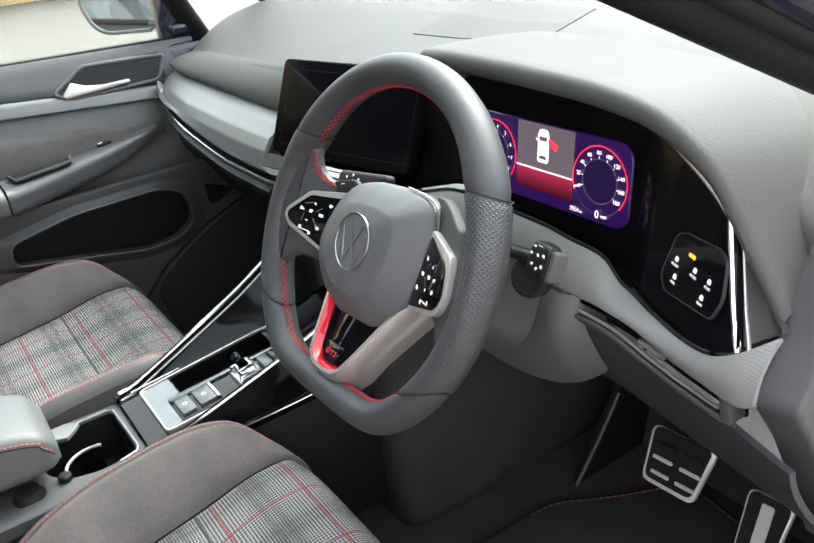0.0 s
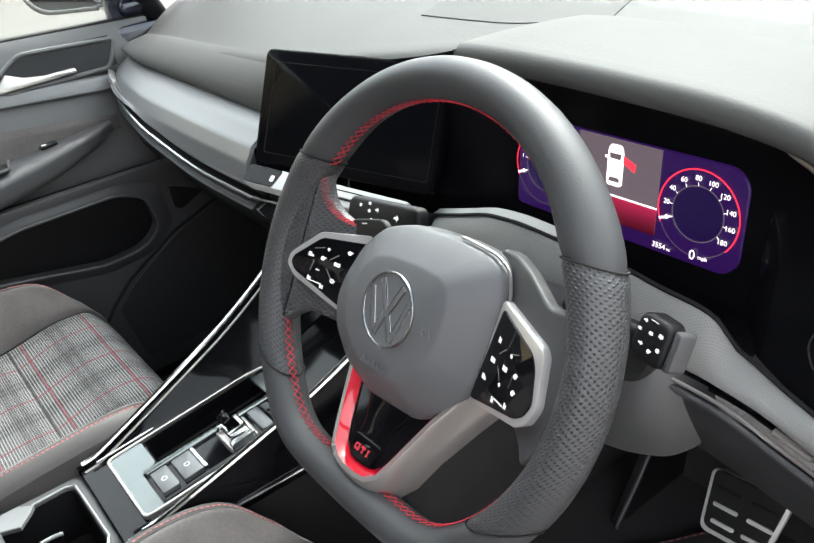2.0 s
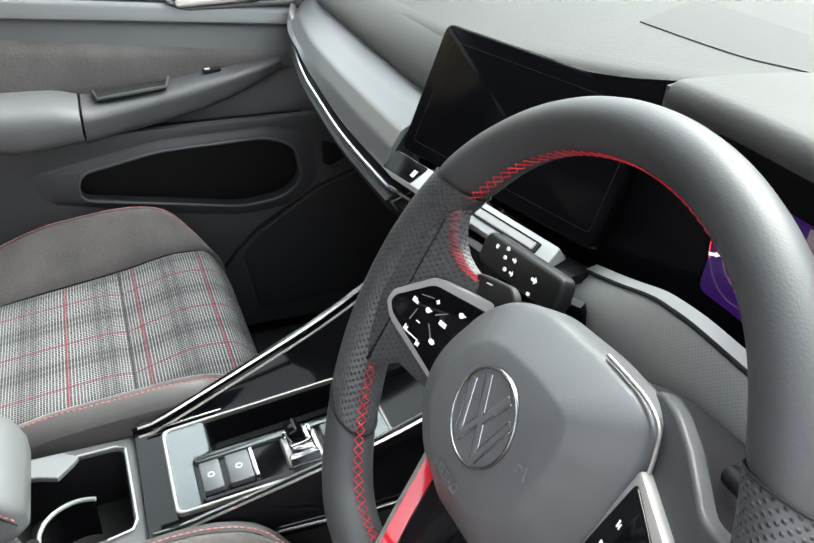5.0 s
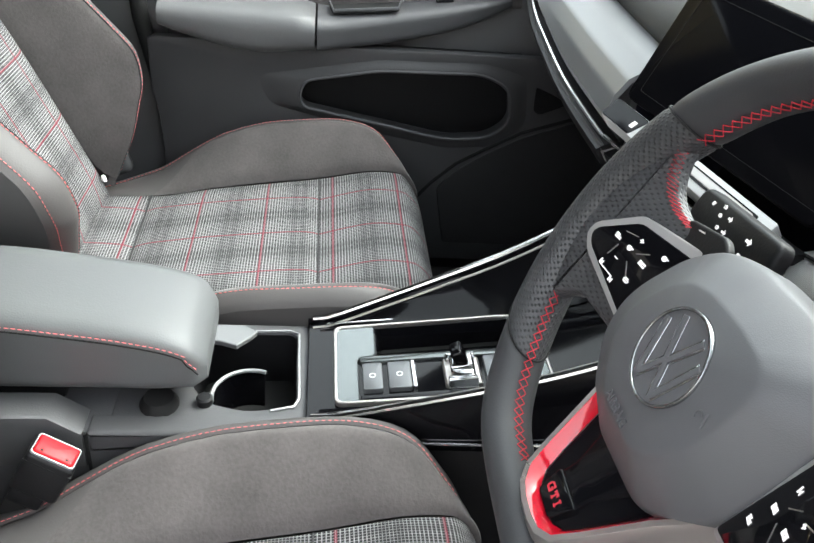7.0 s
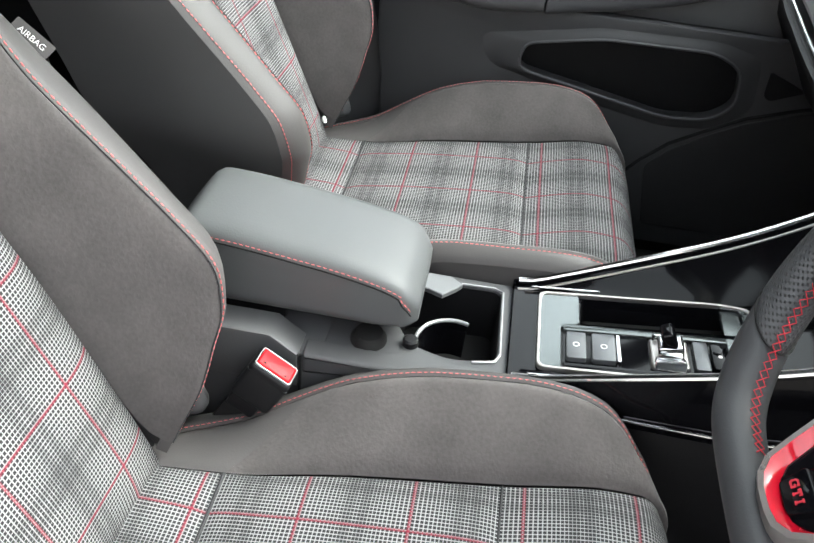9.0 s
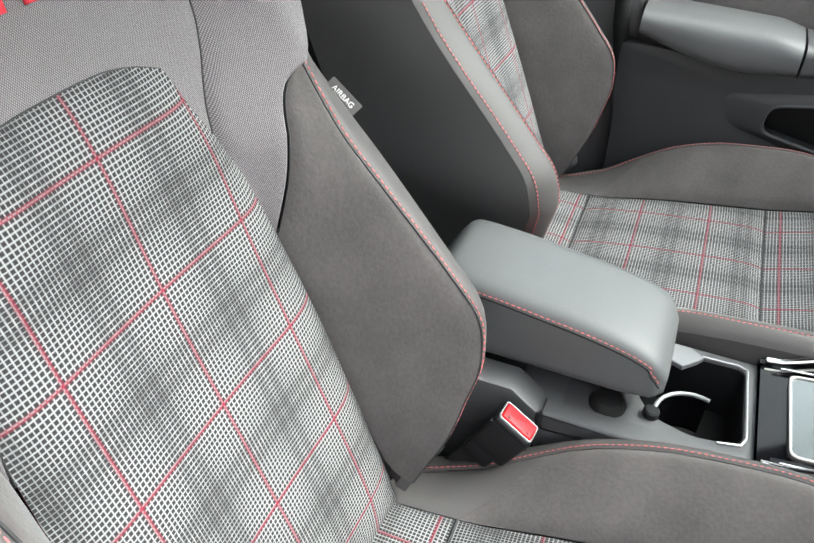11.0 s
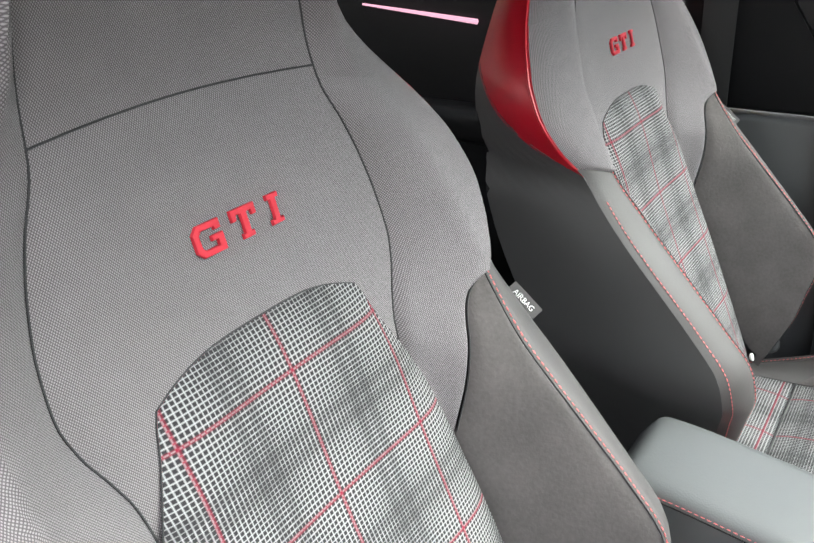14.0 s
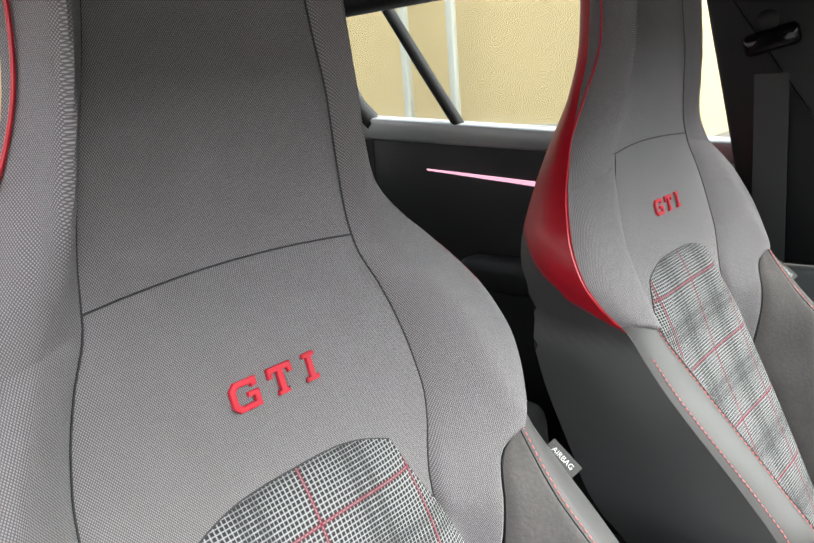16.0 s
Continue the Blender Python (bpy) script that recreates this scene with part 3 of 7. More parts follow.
def seat(x0, label):
    ob = thing("car_seat", (x0, 0.0, 0.33), label, "car seat", "front seats")

    def add(name, bm, material, note="", parent=None):
        bm.transform(Matrix.Translation((x0, 0, 0)))
        return part(name, bm, material, parent or ob, note)

    # backrest
    def plaid_top(u):
        return 1.026 - 0.016 * abs(2 * u - 1) ** 4
    add("backrest_centre", back_patch(lambda z: -back_a(z), back_a, flat_value(0.555), plaid_top, 0.013, 34, 56, 0.985, 0.006), PLAID, "black and white checked cloth with thin red lines")
    # dark tube round the check: its seam, and the soft edge shade drawn in
    rim = [(-back_a(z), z) for z in np.linspace(0.86, 1.01, 16)]
    rim += [((2 * u - 1) * back_a(plaid_top(u)), plaid_top(u)) for u in np.linspace(0, 1, 24)]
    rim += [(back_a(z), z) for z in np.linspace(1.01, 0.86, 16)]
    add("seam", tube([back_point(s, z, 0.0050) for s, z in rim], 0.0009, 6), SEAM)
    panel = add("upper_panel", back_patch(lambda z: -back_b(z), back_b, lambda u: 0.87 + 0.0 * u, lambda u: 1.178 - 0.004 * (2 * u - 1) ** 2, 0.005, 30, 30), TWILL, "grey twill cloth")
    for k, outline in enumerate(emblem_shapes(0.68)):
        s = (0.020, -0.0125, -0.041)[k]
        outline = [(x * (1.0, 1.1, 1.0)[k], y) for x, y in outline]
        z = 1.089
        m = frame_matrix(back_point(s, z, 0.0085), (-1, 0, 0), (0, -0.28, 1))
        add("embroidery", slab(outline, 0.003, 0.0012, 2, m), RED_THREAD, "red embroidered block", panel)
    add("headrest_panel", back_patch(lambda z: -back_b(z), back_b, lambda u: 1.178 - 0.004 * (2 * u - 1) ** 2, flat_value(1.462), 0.006, 26, 30), TWILL)
    for side in (-1, 1):
        def order(a, b):
            return (mirrored(b, side), mirrored(a, side)) if side < 0 else (a, b)
        add("headrest_side", back_patch(*order(back_b, back_w), lambda u: 1.166 - 0.02 * (u if side > 0 else 1 - u), flat_value(1.462), 0.005, 12, 26), TWILL)

        def wing_in(z):
            k = min(1.0, max(0.0, (z - 0.91) / 0.03))
            return (back_a(z) - 0.014 * (1 - k) if z < 0.94 else back_b(z)) + 0.001

        def wing_out(z):
            k = min(1.0, max(0.0, (z - 0.978) / 0.022))
            return suede_line(z) - 0.001 + (back_w(z) - suede_line(z)) * k * k

        def suede_in(z):
            return back_a(z) + 0.001 if z < 0.860 else suede_line(z)
        add("shoulder_wing", back_patch(*order(wing_in, wing_out), flat_value(0.856), lambda u: 1.166 - 0.02 * (u if side > 0 else 1 - u), 0.006, 16, 48), TWILL)
        bolster = add("side_bolster", back_patch(*order(suede_in, back_e), flat_value(0.588), flat_value(0.991), 0.006, 18, 40), SUEDE, "grey suede")
        add("seam", tube([back_point(side * suede_line(z), z, 0.0006) for z in np.linspace(0.855, 0.99, 20)], 0.0007, 5), SEAM)
        add("seam", tube([back_point(side * (back_e(z) + 0.0005), z, 0.0010) for z in np.linspace(0.59, 0.99, 40)], 0.0009, 5), SEAM)
        add("bolster_edge", back_patch(*order(lambda z: back_e(z) + 0.001, back_w), flat_value(0.575), flat_value(1.000), 0.003, 8, 40), LEATHER, "smooth grey leatherette edge")

        def side_point(u, v, z0, z1):
            z = z0 + (z1 - z0) * v
            e = back_point(side * back_w(z), z)
            depth = shell_depth(z)
            y = e.y + (back_y(z) - depth - e.y) * u
            inset = 0.018 + 0.030 * min(1.0, max(0.0, (z - 0.95) / 0.08))
            return Vector((e.x - side * inset * u + side * 0.010 * math.sin(math.pi * u), y, z))
        add("side_panel", thicken(sheet(lambda u, v: side_point(u, v, 0.50, 0.992 + 0.11 * u), 12, 34), 0.002, (side * 5, 0, 0.8)), DARK_LEATHER, "dark leatherette side")
        add("red_side_panel", thicken(sheet(lambda u, v: side_point(u, v, 0.988 + 0.11 * u, 1.462), 12, 30), 0.002, (side * 5, 0, 0.8)), RED_LEATHER, "glossy red leather side")
        for z0, z1, line in ((0.942, 1.1745, back_b), (1.1745, 1.455, back_b)):
            add("seam", tube([back_point(side * line(z), z, 0.0004) for z in np.linspace(z0, z1, 30)], 0.0008, 5), SEAM)
        seam = [back_point(side * (back_e(z) + 0.004), z, 0.002) for z in np.linspace(0.60, 0.988, 60)]
        add("stitching", stitches(seam), PINK_THREAD, "red thread")
        outer = [back_point(side * (back_w(z) - 0.006), z, 0.0036) for z in np.linspace(0.60, 0.96, 60)]
        if side > 0:
            add("stitching", stitches(outer), PINK_THREAD, "red thread")
        edge = [back_point(side * (back_w(z) - 0.0035), z, 0.003) for z in np.linspace(1.0, 1.45, 40)]
        edge = [p + Vector((side * 0.004, -0.008, 0)) for p in edge]
        if side > 0:
            add("piping", tube(edge, 0.0016, 6), RED_LEATHER, "red piping")
    add("seam", tube([back_point((2 * u - 1) * back_b(1.178), 1.178 - 0.004 * (2 * u - 1) ** 2, 0.0004) for u in np.linspace(0, 1, 24)], 0.0008, 5), SEAM)
    # the back shell and the top roll
    def shell(u, v):
        z = 0.50 + 0.962 * v
        depth = shell_depth(z)
        s = (2 * u - 1) * (back_w(z) - 0.018 - 0.030 * min(1.0, max(0.0, (z - 0.95) / 0.08)))
        return Vector((s, back_y(z) - depth - 0.02 * (1 - (2 * u - 1) ** 2), z))
    add("back_shell", thicken(sheet(shell, 16, 30), 0.006, (0, -5, 0.8)), DARK_PLASTIC, "dark plastic back shell")
    add("headrest_top", thicken(sheet(lambda u, v: Vector(((2 * u - 1) * 0.10, back_y(1.465) - 0.06 * v, 1.460 + 0.012 * math.sin(math.pi * v) * (1 - (2 * u - 1) ** 4))), 12, 8), 0.006, (0, 0, 9)), TWILL)
    # cushion
    add("cushion_centre", cushion_patch(lambda t: -cush_a(t), cush_a, flat_value(0.2), flat_value(0.4), 0.009, 32, 30), PLAID, "black and white checked cloth with thin red lines")
    add("cushion_front", cushion_patch(lambda t: -cush_a(t), cush_a, flat_value(0.4), flat_value(1.0), 0.009, 32, 40), PLAID, "checked cloth front roll")
    add("seam", tube([cushion_point((2 * u - 1) * cush_a(0.4), 0.4, 0.0008) for u in np.linspace(0, 1, 20)], 0.0012, 5), SEAM)
    add("seam", tube([cushion_point((2 * u - 1) * cush_a(0.2), 0.2, 0.0010) for u in np.linspace(0, 1, 20)], 0.0018, 6), SEAM)
    add("cushion_rear", cushion_patch(lambda t: -cush_a(t), cush_a, flat_value(0.0), flat_value(0.2), 0.006, 30, 12), PLAID)
    for side in (-1, 1):
        def order(a, b):
            return (mirrored(b, side), mirrored(a, side)) if side < 0 else (a, b)

        def split(u):
            k = u if side > 0 else 1 - u
            return 0.20 + 0.06 * k
        add("cushion_bolster", cushion_patch(*order(lambda t: cush_a(t) + 0.001, cush_e), split, flat_value(0.97), 0.008, 18, 34), SUEDE, "grey suede")
        add("bolster_rear", cushion_patch(*order(lambda t: cush_a(t) + 0.001, cush_e), flat_value(0.0), split, 0.004, 12, 10), LEATHER, "grey leatherette")
        add("cushion_edge", cushion_patch(*order(lambda t: cush_e(t) + 0.001, cush_w), flat_value(0.0), flat_value(1.0), 0.003, 8, 44), LEATHER, "grey leatherette edge")

        def skirt(u, v):
            t = v
            e = cushion_point(side * cush_w(t), t)
            z = e.z + (0.40 - e.z) * u
            return Vector((e.x + side * (0.006 * math.sin(math.pi * u) - 0.012 * u), e.y - 0.02 * u * (1 if t > 0.5 else 0), min(e.z, z)))
        add("cushion_side", thicken(sheet(skirt, 12, 44), 0.006, (side * 5, 0, 0.6)), LEATHER, "grey leatherette side")
        seam = [cushion_point(side * (cush_e(t) + 0.004), t, 0.0025) for t in np.linspace(0.02, 0.66, 80)]
        add("stitching", stitches(seam), PINK_THREAD, "red thread")
        low = [skirt(0.16, t) + Vector((side * 0.0012, 0, 0)) for t in np.linspace(0.05, 0.62, 70)]
        add("stitching", stitches(low), PINK_THREAD, "red thread")
        add("hinge_cover", box((side * 0.222, -0.215, 0.585), (0.03, 0.11, 0.07), 0.014, 3, (20, 0, 0)), MID_PLASTIC, "grey plastic hinge cover")
    add("seat_base", box((0, 0.02, 0.42), (0.40, 0.44, 0.12), 0.02, 2), DARK_PLASTIC)
    for sx in (-1, 1):
        add("seat_rail", box((sx * 0.17, 0.02, 0.345), (0.04, 0.46, 0.03), 0.004, 1), DARK_PLASTIC)
    tag_m = frame_matrix(Vector((-0.250, -0.291, 0.945)), (0.0, 0.77, -0.63), (-0.675, 0.441, 0.539))
    tag = add("airbag_tag", slab(rounded([(-0.018, -0.007), (0.018, -0.007), (0.018, 0.007), (-0.018, 0.007)], 0.001, 2), 0.0012, 0, 1, tag_m), LEATHER, "grey cloth tag with a white word")
    add("tag_word", text_bm("AIRBAG", 0.0072, tag_m @ Matrix.Translation((0, 0, 0.0004)), 0.0001), WHITE_CLOTH, "white word", tag)
    return ob


# ---- steering wheel ----
WHEEL_TILT, WHEEL_TURN = 26.6, 0.4
up = Vector((0, math.sin(radians(WHEEL_TILT)), math.cos(radians(WHEEL_TILT))))
WHEEL = frame_matrix((0.355, 0.343, 0.962), (1, 0, 0), up) @ pose(0, 0, 0, 0, 0, WHEEL_TURN)
COLUMN = frame_matrix((0.355, 0.343, 0.962), (1, 0, 0), up) @ pose(0, 0, 0, 0, 0, 3.5)
RIM_R, RIM_FLAT, RIM_H = 0.1762, 0.1545, -0.017
steering_wheel = thing("steering_wheel", m=WHEEL, label="grey leather sports steering wheel with red stitching and satin spokes", category="steering wheel")


def wheel_part(name, bm, material, note="", parent=None):
    return part(name, bm, material, parent or steering_wheel, note, local=True)


def rim_radius(a):
    s = math.sin(a)
    if s >= -0.2:
        return RIM_R
    k = 140
    return -math.log(math.exp(-k * RIM_R) + math.exp(-k * RIM_FLAT / -s)) / k


def rim_point(a, phi, grow=0.0):
    """phi: 0 outwards, a quarter turn towards the driver, half a turn inwards."""
    swell = 0.0035 * sum(math.exp(-((math.degrees(a) - c + 180) % 360 - 180) ** 2 / 220) for c in (33, 147))
    rr, rz = 0.0162 + swell * 0.6 + grow, 0.0195 + swell * 0.5 + grow
    r = rim_radius(a) - swell * 0.3 + rr * math.cos(phi)
    return Vector((r * math.cos(a), r * math.sin(a), RIM_H + rz * math.sin(phi)))


# the seams lie level across the rim: angle of the seam and its slant from inside to outside
RIM_SEAMS = ((29.8, -3.0), (150.2, 3.0), (214.4, -7.9), (325.6, 7.9), (-34.4, 7.9))


def seam_angle(seam, phi):
    return radians(seam[0] + seam[1] * math.cos(phi))


def rim_arc(first, last, n, grow=0.0):
    def f(u, v):
        phi = 2 * math.pi * u
        a0, a1 = seam_angle(first, phi), seam_angle(last, phi)
        dent = -0.0012 * (math.exp(-(v / 0.012) ** 2) + math.exp(-((1 - v) / 0.012) ** 2))
        return rim_point(a0 + (a1 - a0) * v, phi, grow + dent)
    return sheet(f, 28, n, wrap_u=True, uv=lambda u, v: (u * 0.112, (radians(last[0] - first[0])) * v * 0.172))


right_top, left_top, left_low, right_low, right_start = RIM_SEAMS
wheel_part("rim_top", rim_arc(right_top, left_top, 60), WHEEL_LEATHER, "smooth grey leather")
wheel_part("rim_grip", rim_arc(left_top, left_low, 36, 0.0006), WHEEL_PERF, "perforated leather grip")
wheel_part("rim_grip", rim_arc(right_start, right_top, 36, 0.0006), WHEEL_PERF, "perforated leather grip")
wheel_part("rim_bottom", rim_arc(left_low, right_low, 60), WHEEL_LEATHER, "smooth leather flat bottom")
for seam in RIM_SEAMS[:4]:
    wheel_part("seam", tube([rim_point(seam_angle(seam, 2 * math.pi * k / 28), 2 * math.pi * k / 28, 0.0004) for k in range(28)], 0.0007, 5, True), BLACK_RUBBER)


def cross_stitch(a0, a1, swing):
    """Two crossing zigzag threads along the rim's inner side."""
    n = int(abs(a1 - a0) / 5.0)
    out = []
    for flip in (1, -1):
        pts = []
        for i in range(n * 8 + 1):
            k = i / 4
            side = flip * (1 - 2 * abs((k + 1) % 2 - 1))
            pts.append(rim_point(radians(a0 + (a1 - a0) * k / (2 * n)), radians(176 + side * swing), 0.0008))
        out.append(tube(pts, 0.00042, 4))
    return joined(out)


for a0, a1 in ((36, 148), (190, 252), (-78, -16)):
    wheel_part("stitching", cross_stitch(a0, a1, 11), RED_THREAD, "red cross stitch")


def mirror_x(outline):
    return [(-x, y) for x, y in outline][::-1]


# the hub cover
half_hub = [(0.0, 0.066), (0.024, 0.066), (0.060, 0.0640), (0.075, 0.0580), (0.084, 0.038), (0.083, 0.0), (0.0765, -0.034), (0.058, -0.062), (0.032, -0.080), (0.0, -0.085)]
near_hub = [(-0.030, -0.0835), (-0.060, -0.071), (-0.083, -0.044), (-0.089, -0.020), (-0.086, 0.000), (-0.073, 0.034), (-0.056, 0.053), (-0.028, 0.062)]
hub_line = rounded(half_hub[1:-1] + near_hub, 0.010, 4)


def hub_cover(u, v):
    n = len(hub_line)
    x, y = hub_line[int(round(u * n)) % n]
    k = 1 - v
    h = (-0.050, -0.036, -0.030, -0.026, -0.0066, -0.0056, -0.0050, -0.0002, 0.0)[int(round(v * 8))]
    k = (1.0, 1.0, 0.985, 0.955, 0.645, 0.625, 0.605, 0.34, 0.0)[int(round(v * 8))]
    return Vector((x * k, y * k - 0.004 * (1 - k), h + 0.22 * max(0, -x * k - 0.042)))


hub = part("hub_cover", sheet(hub_cover, len(hub_line), 8, wrap_u=True), HUB_PLASTIC, steering_wheel, "grey plastic airbag cover", local=True, sharp=24)
hub_edge = [Vector((x * 1.02 + 0.001, y * 1.02, -0.031)) for x, y in hub_line if x > 0.024 and y > 0.028]
hub_edge.sort(key=lambda p: math.atan2(p.y, p.x))
wheel_part("hub_edge_line", tube(hub_edge, 0.0012, 8), SATIN, "thin satin edge line", hub)
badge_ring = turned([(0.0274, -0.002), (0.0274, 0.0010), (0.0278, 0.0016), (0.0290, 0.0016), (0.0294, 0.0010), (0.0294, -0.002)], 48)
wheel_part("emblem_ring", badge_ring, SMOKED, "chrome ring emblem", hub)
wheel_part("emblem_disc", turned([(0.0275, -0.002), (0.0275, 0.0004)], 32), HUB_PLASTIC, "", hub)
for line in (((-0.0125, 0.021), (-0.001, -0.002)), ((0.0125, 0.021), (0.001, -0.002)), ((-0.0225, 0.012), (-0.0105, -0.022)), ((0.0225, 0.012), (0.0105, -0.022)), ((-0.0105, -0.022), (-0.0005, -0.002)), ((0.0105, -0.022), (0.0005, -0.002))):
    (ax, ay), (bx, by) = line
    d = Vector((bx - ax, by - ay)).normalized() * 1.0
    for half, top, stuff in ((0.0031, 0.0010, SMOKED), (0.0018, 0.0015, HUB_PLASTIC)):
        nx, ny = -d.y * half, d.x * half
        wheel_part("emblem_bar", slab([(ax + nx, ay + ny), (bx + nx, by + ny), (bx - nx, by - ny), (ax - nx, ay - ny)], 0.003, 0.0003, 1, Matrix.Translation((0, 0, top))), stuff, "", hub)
wheel_part("embossed_mark", joined([tube([Vector((0.0405 + 0.0026 * math.cos(a), -0.003 + 0.0026 * math.sin(a), -0.0024)) for a in np.linspace(0.4, 4.2, 12)], 0.0006, 5), tube([Vector((0.044, 0.0015, -0.0030)), Vector((0.0465, -0.006, -0.0034))], 0.0006, 5)]), HUB_PLASTIC, "embossed mark", hub)
wheel_part("embossed_word", text_bm("AIRBAG", 0.0085, pose(-0.004, -0.046, -0.0012, 0, 0, 0), 0.0004), HUB_PLASTIC, "embossed word", hub)

# switch pads and spokes: the pads rise outwards, the lower spoke rises downwards
def disc(r, n=10, x=0.0, y=0.0):
    return [(x + r * math.cos(2 * math.pi * i / n), y + r * math.sin(2 * math.pi * i / n)) for i in range(n)]


def rect(x0, y0, x1, y1):
    return [(x0, y0), (x1, y0), (x1, y1), (x0, y1)]


# small pictograms in millimetres
SYMBOLS = {
    "bars": [rect(-2.6, -1.6, 2.6, -0.8), rect(-2.6, -0.3, 2.6, 0.5), rect(-2.6, 1.0, 0.6, 1.8)],
    "plus": [rect(-1.5, -0.4, 1.5, 0.4), rect(-0.4, 0.4, 0.4, 1.5), rect(-0.4, -1.5, 0.4, -0.4)],
    "minus": [rect(-1.5, -0.4, 1.5, 0.4)],
    "ring": [disc(1.9, 12), rect(1.7, 0.6, 3.0, 1.4)],
    "card": [rect(-2.8, -1.6, -0.3, 1.6), rect(0.2, -1.6, 2.8, -0.3), rect(0.2, 0.2, 2.8, 1.6)],
    "line": [rect(-6.0, -0.35, 6.0, 0.35)],
    "prong": [rect(-0.5, -2.0, 0.5, 2.0), [(0.5, -0.2), (2.4, 1.6), (2.4, -2.0)]],
    "wave": [rect(-2.4, -0.2, 2.4, 0.6), rect(-1.4, 1.0, 1.4, 1.7), [(-2.4, -0.8), (2.4, -0.8), (1.2, -1.8), (-1.2, -1.8)]],
    "lamp": [[(-0.4, -1.6), (1.2, -1.3), (2.0, 0.0), (1.2, 1.3), (-0.4, 1.6)], rect(-2.6, 0.6, -1.0, 1.1), rect(-2.6, -0.4, -1.0, 0.1), rect(-2.6, -1.4, -1.0, -0.9)],
    "arrow": [[(-2.4, -0.7), (0.4, -0.7), (0.4, -1.8), (2.4, 0.0), (0.4, 1.8), (0.4, 0.7), (-2.4, 0.7)]],
    "wiper": [[(-2.4, -1.4), (2.4, -1.4), (1.8, 1.2), (-1.8, 1.2)], rect(-0.3, -2.2, 0.3, -1.4)],
}


def rising_pad(bm, base=0.0):
    for v in bm.verts:
        v.co.z += base + 0.0125 - 0.030 + (abs(v.co.x) - 0.075) * 0.39
    return bm


def rising_spoke(bm, base=0.0):
    for v in bm.verts:
        v.co.z += base + 0.016 + 0.004 - (v.co.y + 0.150) * 0.33
    return bm


PADS = {
    1: ([(0.088, 0.0345), (0.136, 0.0216), (0.1436, 0.0143), (0.151, -0.0073), (0.1455, -0.0175), (0.1362, -0.0238), (0.0755, -0.0375)],
        [(0.0832, 0.0395), (0.1427, 0.0285), (0.1488, 0.0235), (0.1562, -0.0076), (0.1500, -0.0215), (0.1382, -0.0288), (0.0735, -0.0415)]),
    -1: ([(0.060, 0.033), (0.1189, 0.0223), (0.142, -0.0015), (0.1435, -0.0078), (0.1385, -0.0140), (0.091, -0.0297), (0.060, -0.040)],
         [(0.060, 0.0410), (0.0737, 0.0380), (0.1225, 0.0265), (0.1475, -0.0003), (0.1485, -0.0105), (0.1390, -0.0200), (0.091, -0.0345), (0.060, -0.045)]),
}
MARKS = {
    1: [("prong", 0.0945, 0.0143), ("card", 0.0935, -0.0011), ("plus", 0.1146, 0.0105), ("card", 0.1111, 0.0001), ("bars", 0.0881, -0.016), ("ring", 0.1255, 0.0011), ("plus", 0.1098, -0.0121), ("ring", 0.1277, -0.0095), ("prong", 0.1055, -0.0244), ("line", 0.114, -0.0227), ("prong", 0.1225, -0.0210)],
    -1: [("bars", 0.125, 0.005), ("plus", 0.1094, 0.0144), ("ring", 0.0898, 0.0175), ("ring", 0.1132, 0.0051), ("card", 0.0988, 0.004), ("minus", 0.1159, -0.0062), ("prong", 0.1233, -0.0154), ("line", 0.1163, -0.0172), ("prong", 0.1099, -0.019), ("wave", 0.0999, -0.011)],
}
